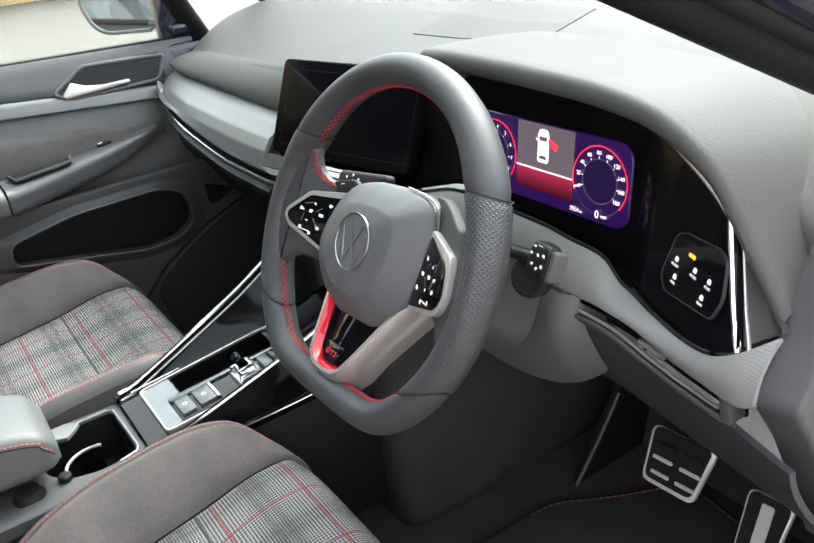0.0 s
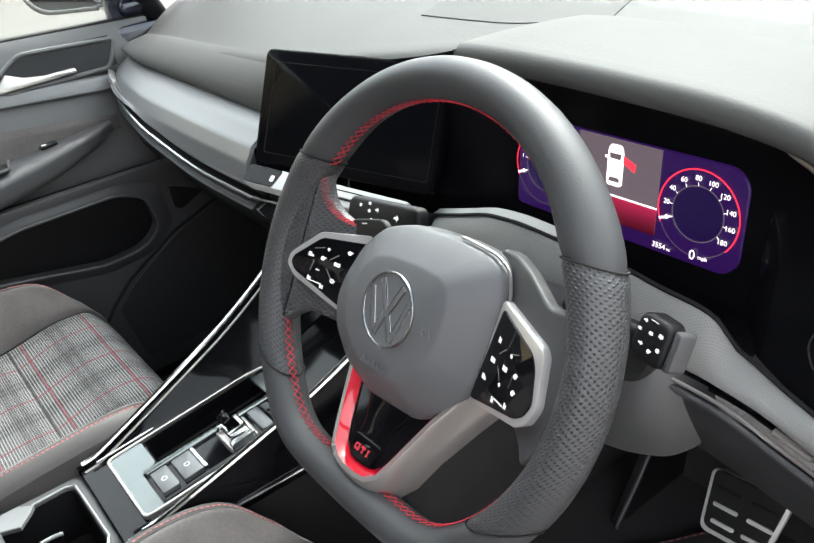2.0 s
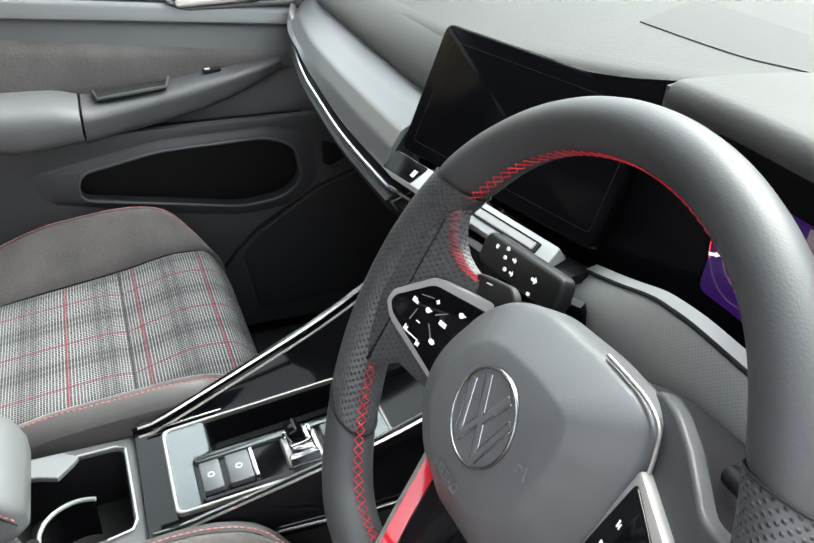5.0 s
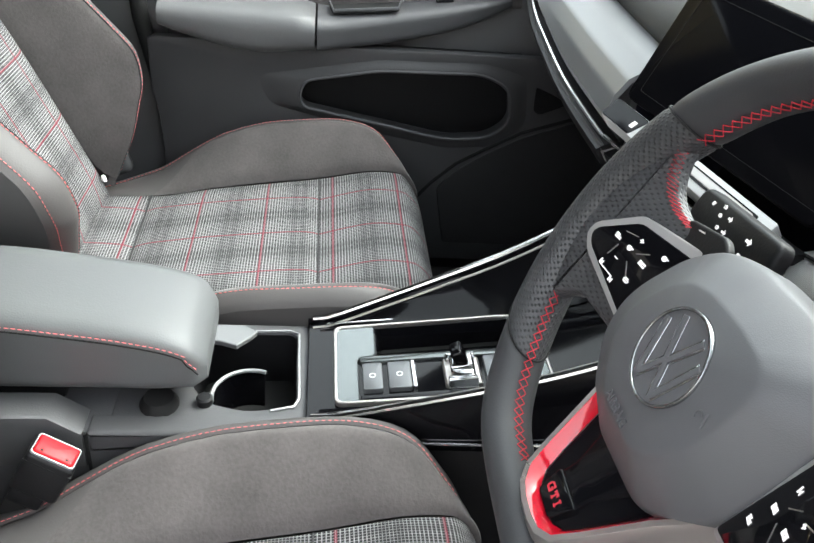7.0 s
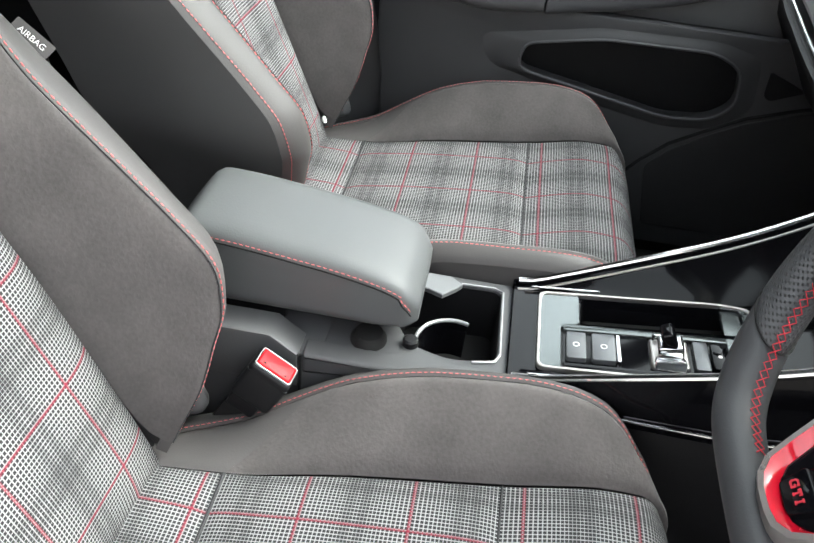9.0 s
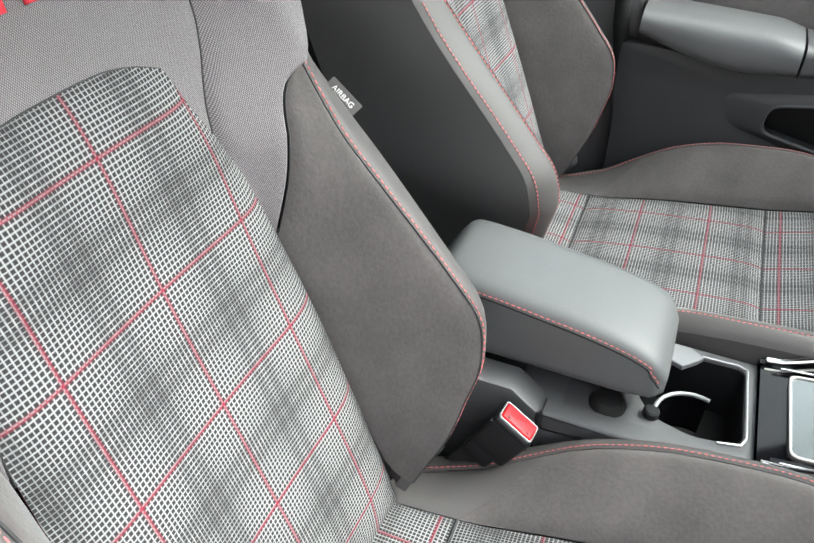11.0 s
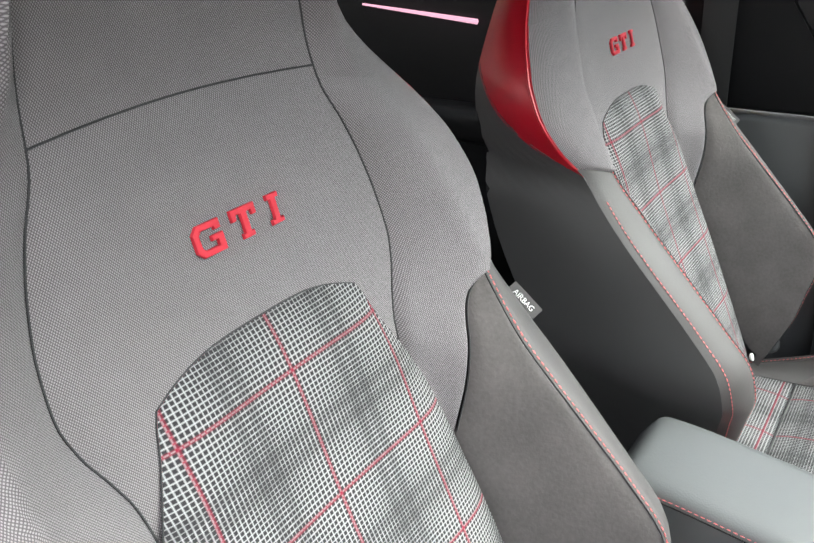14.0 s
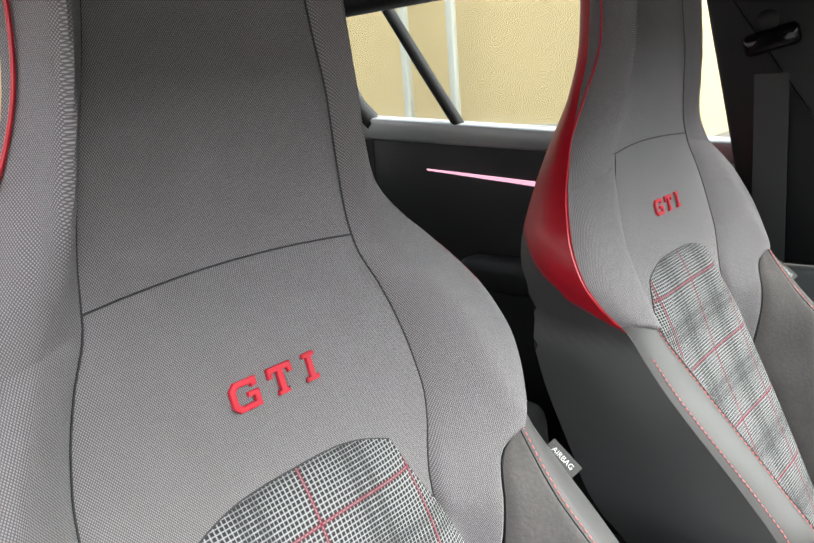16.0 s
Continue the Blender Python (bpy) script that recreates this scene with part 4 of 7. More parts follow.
for side in (1, -1):
    pad_line, frame_line = PADS[side]

    def lay(o):
        return o if side > 0 else mirror_x(o)
    if side > 0:
        spoke_line = [(0.04, 0.055), (0.054, 0.0690), (0.075, 0.0690), (0.097, 0.0635), (0.115, 0.0560), (0.129, 0.0500), (0.146, 0.053), (0.164, 0.056), (0.168, 0.0), (0.160, -0.040), (0.148, -0.052), (0.140, -0.040), (0.128, -0.033), (0.05, -0.045)]
    else:
        spoke_line = [(x, y - 0.054 * x) for x, y in ((0.04, 0.045), (0.098, 0.0465), (0.113, 0.049), (0.1245, 0.055), (0.1325, 0.064), (0.1375, 0.076), (0.141, 0.090), (0.156, 0.082), (0.166, 0.046), (0.168, 0.0), (0.160, -0.040), (0.148, -0.060), (0.140, -0.048), (0.128, -0.040), (0.05, -0.045))]
    wheel_part("spoke", rising_pad(slab(lay(rounded(spoke_line, 0.005, 2)), 0.011, 0.005 if side < 0 else 0.003, 3, Matrix.Translation((0, 0, -0.0215 if side < 0 else -0.0200)))), SPOKE_PERF if side < 0 else WHEEL_LEATHER, "perforated grey leather spoke" if side < 0 else "smooth grey spoke cover")
    seam = [Vector((side * x, y, 0.0)) for x, y in spoke_line[1:7]]
    seam = [a + (b - a) * k / 4 for a, b in zip(seam, seam[1:]) for k in range(4)]
    for flip in (1, -1) if side < 0 else ():
        zig = []
        for i, p in enumerate(seam):
            h = (abs(p.x) - 0.075) * 0.39 - 0.0415
            q = flip * (1 if i % 2 else -1)
            zig.append(Vector((p.x + side * 0.0022 * (q + 1) * 0.7, p.y - 0.0022 * (q + 1) * 0.5, h + 0.0035 * q + 0.0025)))
        wheel_part("stitching", tube(zig, 0.00040, 5), RED_THREAD, "red cross stitch")
    wheel_part("pad_frame", rising_pad(slab(lay(rounded(frame_line, 0.004)), 0.014, 0.002, 2, Matrix.Translation((0, 0, -0.0122)))), FRAME_SATIN, "satin silver frame")
    pad = wheel_part("switch_pad", rising_pad(slab(lay(rounded(pad_line, 0.004)), 0.012, 0.0012, 2, Matrix.Translation((0, 0, -0.0110)))), GLOSS_BLACK, "gloss black touch pad with white symbols")
    for kind, x, y in MARKS[side]:
        symbol = joined([slab([(a * 0.001 + side * x, b * 0.001 + y) for a, b in o], 0.0005, 0, 1, Matrix.Translation((0, 0, -0.0105))) for o in SYMBOLS[kind]])
        wheel_part("pad_symbol", rising_pad(symbol), WHITE_INK, "", pad)
    for x, y, turn in ((0.103, 0.009, 40), (0.105, -0.006, -50), (0.122, -0.004, 80), (0.118, 0.013, 20)):
        wheel_part("pad_line", rising_pad(slab([(-0.005, -0.0003), (0.005, -0.0003), (0.005, 0.0003), (-0.005, 0.0003)], 0.0004, 0, 1, Matrix.Translation((side * x, y, -0.0106)) @ pose(0, 0, 0, 0, 0, turn))), SATIN, "", pad)

# the lower spoke: satin outside, red lining, black inset with a small red badge
def v_line(points, z):
    return [(x, y, z) for x, y in points + mirror_x(points)]


def v_shell(lines):
    """A ridge through several V-shaped outlines with the same corners."""
    bm = bmesh.new()
    rows = [[bm.verts.new(p) for p in line] for line in lines]
    for a, b in zip(rows, rows[1:]):
        for i in range(len(a) - 1):
            bm.faces.new((a[i], a[i + 1], b[i + 1], b[i]))
    bmesh.ops.recalc_face_normals(bm, faces=bm.faces[:])
    return bm


v_out = [(-0.088, -0.036), (-0.0665, -0.074), (-0.0480, -0.110), (-0.0390, -0.1345), (-0.0265, -0.150), (-0.010, -0.1560)]
v_crest = [(-0.072, -0.036), (-0.0545, -0.069), (-0.0385, -0.109), (-0.0305, -0.1265), (-0.020, -0.1338), (-0.008, -0.1358)]
v_edge = [(-0.0682, -0.036), (-0.0507, -0.0685), (-0.0350, -0.108), (-0.0275, -0.1240), (-0.0181, -0.1303), (-0.0074, -0.1323)]
v_in = [(-0.0645, -0.036), (-0.0455, -0.068), (-0.0305, -0.1065), (-0.0236, -0.1212), (-0.0153, -0.1268), (-0.0064, -0.1288)]
wheel_part("lower_spoke", rising_spoke(v_shell([v_line(v_out, -0.058), v_line(v_out, -0.040), v_line([(x * 0.965, y * 0.985) for x, y in v_out], -0.0335), v_line([(x * 1.02, y * 1.005) for x, y in v_crest], -0.0175), v_line(v_crest, -0.0160), v_line(v_edge, -0.0160)])), SPOKE_SATIN, "satin silver spoke frame")
wheel_part("spoke_lining", rising_spoke(v_shell([v_line(v_edge, -0.0161), v_line([((a + b) / 2, (c + d) / 2) for (a, c), (b, d) in zip(v_edge, v_in)], -0.0190), v_line(v_in, -0.0245)])), RED_GLOSS, "glossy red lining")
wheel_part("spoke_inset", rising_spoke(slab([(x * 1.01, y * 1.002) for x, y, z in v_line(v_in, 0)], 0.010, 0.001, 1, Matrix.Translation((0, 0, -0.0248)))), GLOSS_BLACK, "gloss black inset")
wheel_part("spoke_neck", rising_spoke(slab(rounded([(-0.030, -0.070), (0.030, -0.070), (0.016, -0.100), (0.016, -0.118), (-0.016, -0.118), (-0.016, -0.100)], 0.004), 0.014, 0.003, 2, Matrix.Translation((0, 0, -0.0225)))), GLOSS_BLACK, "gloss black neck")
plate = wheel_part("badge_plate", rising_spoke(slab(rounded([(-0.0165, -0.109), (0.0165, -0.109), (0.0120, -0.1270), (-0.0120, -0.1270)], 0.003), 0.016, 0.001, 2, Matrix.Translation((0, 0, -0.021)))), GLOSS_BLACK, "black plate with red blocks")
for k, outline in enumerate(emblem_shapes(0.165)):
    wheel_part("badge_block", rising_spoke(slab(outline, 0.0006, 0, 1, Matrix.Translation(((-0.0068, 0.0003, 0.0066)[k], -0.1180, -0.0204)))), RED_THREAD, "", plate)

# shift paddles behind the spokes
wheel_part("shift_paddle", slab(rounded([(-0.114, 0.030), (-0.1085, 0.044), (-0.069, 0.0545), (-0.057, 0.048), (-0.060, 0.033)][::-1], 0.006), 0.006, 0.0025, 3, Matrix.Translation((0, 0, -0.030))), DARK_PLASTIC, "black shift paddle")
wheel_part("paddle_mark", slab([(-0.0925, 0.0435), (-0.0865, 0.045), (-0.0865, 0.046), (-0.0925, 0.0445)], 0.0008, 0, 1, Matrix.Translation((0, 0, -0.0294))), WHITE_CLOTH)

# ---- steering column with its stalks ----
column = thing("steering_column", m=COLUMN, label="grey plastic steering column cowl behind the wheel", category="steering column")


def cowl(u, v):
    a = 2 * math.pi * u
    h = -0.058 - 0.135 * v
    rx, ry = 0.074 + 0.012 * v, 0.050 + 0.010 * v
    c, s = math.cos(a), math.sin(a)
    p = 2.8
    k = (abs(c) ** p + abs(s) ** p) ** (-1 / p)
    return Vector((rx * k * c, ry * k * s - 0.012 - 0.02 * v, h))


part("cowl", sheet(cowl, 36, 10, wrap_u=True), MID_PLASTIC, column, "grey plastic cowl", local=True)
part("cowl_front", slab([tuple(cowl(i / 36, 0)[:2]) for i in range(36)], 0.004, 0.002, 2, Matrix.Translation((0, 0, -0.056))), DARK_PLASTIC, column, local=True)


def stalk(centre, x_way, y_way, line, depth, arm_to, symbols):
    m = frame_matrix(centre, x_way, y_way)
    body = part("stalk", slab(rounded(line, 0.010, 5), depth, 0.004, 3, m), DARK_PLASTIC, column, "black control stalk with white symbols")
    end = m @ Vector((0, 0, -depth / 2))
    part("stalk_arm", tube([Vector(arm_to), (Vector(arm_to) + end) / 2, end], 0.007, 12), DARK_PLASTIC, column, "black stalk arm")
    for kind, x, y, k in symbols:
        part("stalk_symbol", joined([slab([(a * 0.001 * k + x, b * 0.001 * k + y) for a, b in o], 0.0004, 0, 1, m @ Matrix.Translation((0, 0, 0.0003))) for o in SYMBOLS[kind]]), WHITE_INK, body)
    return m


stalk((0.212, 0.440, 0.961), (1, 0.0, 0.165), (0, 0.42, 1), [(-0.059, -0.014), (0.059, -0.014), (0.059, 0.013), (-0.056, 0.014)], 0.012, (0.25, 0.462, 0.945), [("ring", -0.034, 0.006, 0.9), ("lamp", -0.018, 0.009, 1.0), ("lamp", -0.018, 0.002, 1.0), ("lamp", -0.013, -0.006, 1.0), ("arrow", -0.005, 0.004, 1.2), ("arrow", -0.003, -0.006, 1.2), ("arrow", 0.027, 0.000, 1.6), ("card", 0.026, -0.011, 0.7)])
right_m = stalk((0.517, 0.440, 0.962), (1, -0.25, 0.02), (0, 0.42, 1), [(-0.017, -0.016), (0.016, -0.018), (0.016, 0.016), (-0.015, 0.016)], 0.014, (0.42, 0.47, 0.935), [("arrow", -0.008, 0.010, 0.8), ("wiper", -0.011, 0.003, 0.7), ("wiper", 0.000, 0.004, 0.8), ("wiper", 0.009, 0.006, 0.9), ("arrow", -0.006, -0.006, 0.9), ("ring", 0.003, -0.008, 0.8), ("wave", 0.010, -0.004, 0.8), ("line", 0.0, 0.0125, 0.6)])
part("stalk_end", slab(rounded([(0.0165, -0.016), (0.024, -0.014), (0.024, 0.014), (0.0165, 0.015)], 0.004), 0.014, 0.003, 2, right_m @ Matrix.Translation((0, 0, -0.001))), MID_PLASTIC, column, "grey end ring")
part("stalk_boot", turned([(0.020, -0.012), (0.020, 0.0), (0.016, 0.004), (0.010, 0.002)], 24, frame_matrix((0.489, 0.455, 0.928), (0.94, 0.30, 0), (0, 0.42, 1))), BLACK_RUBBER, column, "round black boot")


# ---- dashboard ----
dashboard = thing("dashboard", (0, 0.6, 0.33), "grey soft-touch dashboard with satin trim and gloss black panels", "dashboard")
rear_z = smooth_curve((-0.75, -0.60, -0.40, -0.18, 0.0, 0.12, 0.20, 0.30, 0.45, 0.55, 0.62, 0.70, 0.76), (0.985, 1.004, 1.014, 1.030, 1.050, 1.064, 1.076, 1.086, 1.084, 1.070, 1.045, 0.995, 0.93))
rear_y = smooth_curve((-0.75, -0.60, -0.18, -0.06, 0.06, 0.15, 0.21, 0.26, 0.45, 0.60, 0.70, 0.76), (0.575, 0.555, 0.548, 0.562, 0.592, 0.613, 0.607, 0.60, 0.62, 0.60, 0.565, 0.55))
strip_y = smooth_curve((-0.75, -0.62, -0.45, -0.25, -0.05, 0.15), (0.515, 0.480, 0.462, 0.458, 0.462, 0.49))
strip_z = smooth_curve((-0.75, -0.62, -0.45, -0.25, -0.05, 0.15), (0.918, 0.908, 0.893, 0.880, 0.880, 0.880))


def dash_top(u, v):
    x = -0.75 + 1.51 * u
    y0, z0 = rear_y(x), rear_z(x)
    far = 1.02 - 0.22 * (x / 0.75) ** 2
    k = max(0.0, (v - 0.12) / 0.88)
    if v < 0.12:
        a = v / 0.12 * math.pi / 2
        return Vector((x, y0 + 0.022 * (1 - math.cos(a)), z0 - 0.022 * (1 - math.sin(a))))
    y = y0 + 0.022 + (far - y0 - 0.022) * k
    side = 0.03 * max(0.0, (abs(x) - 0.60) / 0.15) ** 2
    return Vector((x, y, z0 + (1.098 - z0) * (1 - (1 - k) ** 2) * 0.9 - side * k))


part("top_pad", thicken(sheet(dash_top, 70, 26), 0.01), SOFT_DASH, dashboard, "grey grained soft dash top")
NOTCH_X = (-0.745, -0.118)


def fascia(rows):
    """Runs of (y, z) offsets, laid along x from the door to the centre."""
    def f(u, v):
        x = NOTCH_X[0] + (NOTCH_X[1] - NOTCH_X[0]) * u
        k = v * (len(rows) - 1)
        i = min(int(k), len(rows) - 2)
        a, b = rows[i](x), rows[i + 1](x)
        return Vector((x, a[0] + (b[0] - a[0]) * (k - i), a[1] + (b[1] - a[1]) * (k - i)))
    return f


def upper_row(k):
    a = math.pi / 2 * k
    return lambda x: (rear_y(x) + 0.045 - 0.075 * math.sin(a) ** 1.15, rear_z(x) + 0.005 - (rear_z(x) - 0.969) * (1 - math.cos(a)) ** 0.9)


upper = [upper_row(k / 9) for k in range(10)] + [lambda x: (rear_y(x) - 0.024, 0.9645), lambda x: (rear_y(x) + 0.02, 0.962)]
part("upper_fascia", thicken(sheet(fascia(upper), 50, 28), 0.006), SOFT_DASH, dashboard, "soft grey upper fascia")
decor = [lambda x: (strip_y(x) + 0.070, 0.968), lambda x: (strip_y(x) + 0.038, 0.958), lambda x: (strip_y(x) + 0.016, 0.944), lambda x: (strip_y(x) + 0.004, 0.925), lambda x: (strip_y(x) - 0.001, strip_z(x) + 0.022), lambda x: (strip_y(x) + 0.004, strip_z(x) + 0.012), lambda x: (strip_y(x) + 0.03, strip_z(x) + 0.010)]
part("decor_panel", thicken(sheet(fascia(decor), 50, 36), 0.006), DECOR_TRIM, dashboard, "satin grey decor panel")
run = np.linspace(-0.715, -0.118, 32)
part("vent_strip", tube([(x, strip_y(x) + 0.002, strip_z(x) - 0.002) for x in run], 0.0026, 8), CHROME, dashboard, "thin chrome vent strip")
part("vent_strip", tube([(x, strip_y(x) + 0.006, strip_z(x) - 0.016) for x in run], 0.0034, 8), MID_PLASTIC, dashboard, "grey lower vent bar")
lower = [lambda x: (strip_y(x) + 0.030, strip_z(x) + 0.010), lambda x: (strip_y(x) + 0.028, strip_z(x) - 0.012), lambda x: (strip_y(x) + 0.004, strip_z(x) - 0.020), lambda x: (strip_y(x) + 0.012, strip_z(x) - 0.032), lambda x: (0.535, 0.80), lambda x: (0.60, 0.70), lambda x: (0.70, 0.62), lambda x: (0.85, 0.58)]
part("lower_fascia", thicken(sheet(fascia(lower), 40, 28), 0.006), DARK_PLASTIC, dashboard, "dark lower fascia with glovebox")

# the shelf that runs on below the screen


def under_screen(u, v):
    x = -0.118 + 0.27 * u
    y = strip_y(-0.118) + 0.262 * (x + 0.118)
    row = ((0.020, 0.903), (0.004, 0.900), (0.0, 0.897), (0.006, strip_z(x) + 0.012), (0.034, strip_z(x) + 0.008), (0.030, strip_z(x) - 0.012), (0.008, strip_z(x) - 0.022), (0.016, strip_z(x) - 0.036), (0.040, 0.80), (0.045, 0.72))
    k = v * (len(row) - 1)
    i = min(int(k), len(row) - 2)
    w = k - i
    return Vector((x, y + row[i][0] + (row[i + 1][0] - row[i][0]) * w, row[i][1] + (row[i + 1][1] - row[i][1]) * w))


part("lower_shelf", thicken(sheet(under_screen, 20, 36), 0.006), DARK_PLASTIC, dashboard, "dark shelf below the screen")
part("vent_strip", tube([(x, strip_y(-0.118) + 0.262 * (x + 0.118) + 0.004, strip_z(x) - 0.002) for x in np.linspace(-0.118, 0.14, 12)], 0.0026, 8), CHROME, dashboard, "thin chrome vent strip")


def top_height(x, y):
    y0, z0 = rear_y(x), rear_z(x)
    far = 1.02 - 0.22 * (x / 0.75) ** 2
    k = max(0.0, min(1.0, (y - y0 - 0.022) / (far - y0 - 0.022)))
    return z0 + (1.098 - z0) * (1 - (1 - k) ** 2) * 0.9


def cover_plate(u, v):
    a, b = Vector((-0.03 + 0.30 * u, 0.700 - 0.01 * u)), Vector((-0.08 + 0.28 * u, 0.87 - 0.02 * u))
    p = a + (b - a) * v
    return Vector((p.x, p.y, top_height(p.x, p.y) + 0.0012))


part("speaker_cover", thicken(sheet(cover_plate, 14, 10), 0.001, (0, 0.5, 5)), leather_like("cover_plate_plastic", (0.06, 0.06, 0.058), 0.7, 300, 0.3, spec=0.2), dashboard, "darker cover plate on the dash top")
part("defroster_slot", thicken(sheet(lambda u, v: Vector((-0.5 + 1.0 * u, 0.935 - 0.10 * (2 * u - 1) ** 2 + 0.02 * v, top_height(-0.5 + 1.0 * u, 0.94 - 0.10 * (2 * u - 1) ** 2) + 0.002)), 24, 2), 0.003, (0, 0.5, 5)), BLACK_RUBBER, dashboard, "black defroster slot")

# driver's side: hood, gloss black surround, trim band, vent, knee panel
hood_z = smooth_curve((0.20, 0.30, 0.45, 0.55, 0.62, 0.68, 0.713), (1.100, 1.108, 1.104, 1.090, 1.058, 0.990, 0.952))
hood_y = smooth_curve((0.20, 0.30, 0.45, 0.55, 0.62, 0.68, 0.713), (0.528, 0.518, 0.520, 0.528, 0.526, 0.518, 0.510))


def hood(u, v):
    x = 0.240 + 0.473 * u
    y0, z0 = hood_y(x), hood_z(x)
    # under edge, rounded lip, then back over the top
    if v < 0.2:
        k = v / 0.2
        return Vector((x - 0.012 * (1 - k) * max(0, (x - 0.5) / 0.2), y0 + 0.055 * (1 - k), z0 - 0.022 - 0.004 * (1 - k)))
    if v < 0.5:
        a = (v - 0.2) / 0.3 * math.pi
        return Vector((x, y0 + 0.011 - 0.011 * math.sin(a), z0 - 0.011 - 0.011 * math.cos(a)))
    k = (v - 0.5) / 0.5
    return Vector((x + 0.035 * k * max(0, (x - 0.45) / 0.27), y0 + 0.011 + 0.16 * k, z0 - 0.010 * k * k))


part("cluster_hood", thicken(sheet(hood, 40, 24), 0.006), SOFT_DASH, dashboard, "soft grey hood over the instruments")
end_cap = [(hood_y(0.205) + 0.011 - 0.011, 1.078), (0.529, 1.098), (0.545, 1.101), (0.66, 1.094), (0.66, 1.06), (0.56, 1.06)]
part("hood_end", slab([(y, z) for y, z in end_cap], 0.010, 0.002, 2, frame_matrix((0.242, 0, 0), (0, 1, 0), (0, 0, 1))), SOFT_DASH, dashboard)

black_y = smooth_curve((-0.02, 0.10, 0.22, 0.45, 0.492, 0.53, 0.56, 0.60, 0.645, 0.69), (0.560, 0.575, 0.599, 0.599, 0.599, 0.574, 0.562, 0.545, 0.523, 0.508))
black_top = smooth_curve((-0.02, 0.10, 0.22, 0.45, 0.50, 0.543, 0.60, 0.643, 0.686), (1.04, 1.06, 1.080, 1.078, 1.045, 1.033, 1.020, 1.008, 0.921))
black_low = smooth_curve((-0.02, 0.10, 0.155, 0.21, 0.26, 0.34, 0.414, 0.459, 0.522, 0.573, 0.627, 0.65, 0.667, 0.686), (0.885, 0.885, 0.892, 0.904, 0.910, 0.910, 0.905, 0.900, 0.898, 0.893, 0.897, 0.900, 0.906, 0.919))


def black_at(x, z):
    k = min(1.0, max(0.0, (x - 0.490) / 0.05))
    return Vector((x, black_y(x) + (0.1 + 0.25 * k * k * (3 - 2 * k)) * (z - 0.96), z))


def black_panel(u, v):
    x = -0.02 + 0.706 * u
    z0, z1 = black_low(x), black_top(x)
    return black_at(x, z0 + (z1 - z0) * v)


part("instrument_surround", thicken(sheet(black_panel, 60, 14), 0.006), SCREEN_GLASS, dashboard, "gloss black instrument surround")
upper_rail = [black_at(x, black_top(x)) + Vector((0, -0.003, 0.001)) for x in np.linspace(0.50, 0.641, 14)]
part("pod_rail", tube(upper_rail, lambda s: 0.0018 + 0.0026 * s, 8), SATIN, dashboard, "satin upper edge rail")
side_rail = [Vector((0.643, 0.538, 1.009)), Vector((0.660, 0.521, 0.970)), Vector((0.672, 0.509, 0.943)), Vector((0.686, 0.497, 0.915))]
part("pod_rail", tube(side_rail, 0.0034, 8), CHROME, dashboard, "bright chrome edge rail")
part("pod_rail", tube([p + Vector((0.0085, 0.003, 0)) for p in side_rail], 0.0018, 8), SATIN, dashboard, "second thin chrome rail")


def hood_inner(u, v):
    """The slope between the black panel's edge and the lip of the hood."""
    x = 0.46 + 0.226 * u
    a = black_at(x, black_top(x)) + Vector((0.004, 0.004, 0.0))
    xo = 0.46 + 0.252 * u
    b = Vector((xo, hood_y(xo) + 0.006, hood_z(xo) - 0.020))
    p = a + (b - a) * v
    return p + Vector((0, 0.010 * math.sin(math.pi * v), 0))


part("hood_inner", thicken(sheet(hood_inner, 30, 10), 0.004), SOFT_DASH, dashboard, "soft grey inner slope of the hood")

band_z = smooth_curve((0.14, 0.30, 0.468, 0.549, 0.62, 0.676, 0.70, 0.713), (0.862, 0.866, 0.872, 0.877, 0.868, 0.866, 0.874, 0.883))
band_y = smooth_curve((0.14, 0.30, 0.468, 0.549, 0.62, 0.676, 0.70, 0.713), (0.535, 0.533, 0.530, 0.518, 0.506, 0.494, 0.484, 0.480))
edge_z = smooth_curve((0.135, 0.158, 0.203, 0.25, 0.29, 0.33, 0.41, 0.45, 0.485, 0.50, 0.522, 0.573, 0.627, 0.66, 0.686, 0.713), (0.894, 0.902, 0.917, 0.930, 0.933, 0.932, 0.930, 0.925, 0.922, 0.917, 0.899, 0.894, 0.898, 0.903, 0.917, 0.937))
edge_y = smooth_curve((0.135, 0.203, 0.50, 0.522, 0.573, 0.627, 0.66, 0.686, 0.713), (0.556, 0.549, 0.549, 0.547, 0.530, 0.506, 0.497, 0.495, 0.511))


def shelf(x0, x1, satin):
    """The narrow ledge between the black glass and the trim band."""
    def f(u, v):
        x = x0 + (x1 - x0) * u
        front = Vector((x, edge_y(x), edge_z(x)))
        if satin:
            return front + Vector((0, 0.014 * v, 0.003 * v))
        a = black_at(x, black_low(x) + 0.002)
        b = front + Vector((0, 0.0145, 0.002)) if x < 0.345 else front
        return a + (b - a) * v
    return f


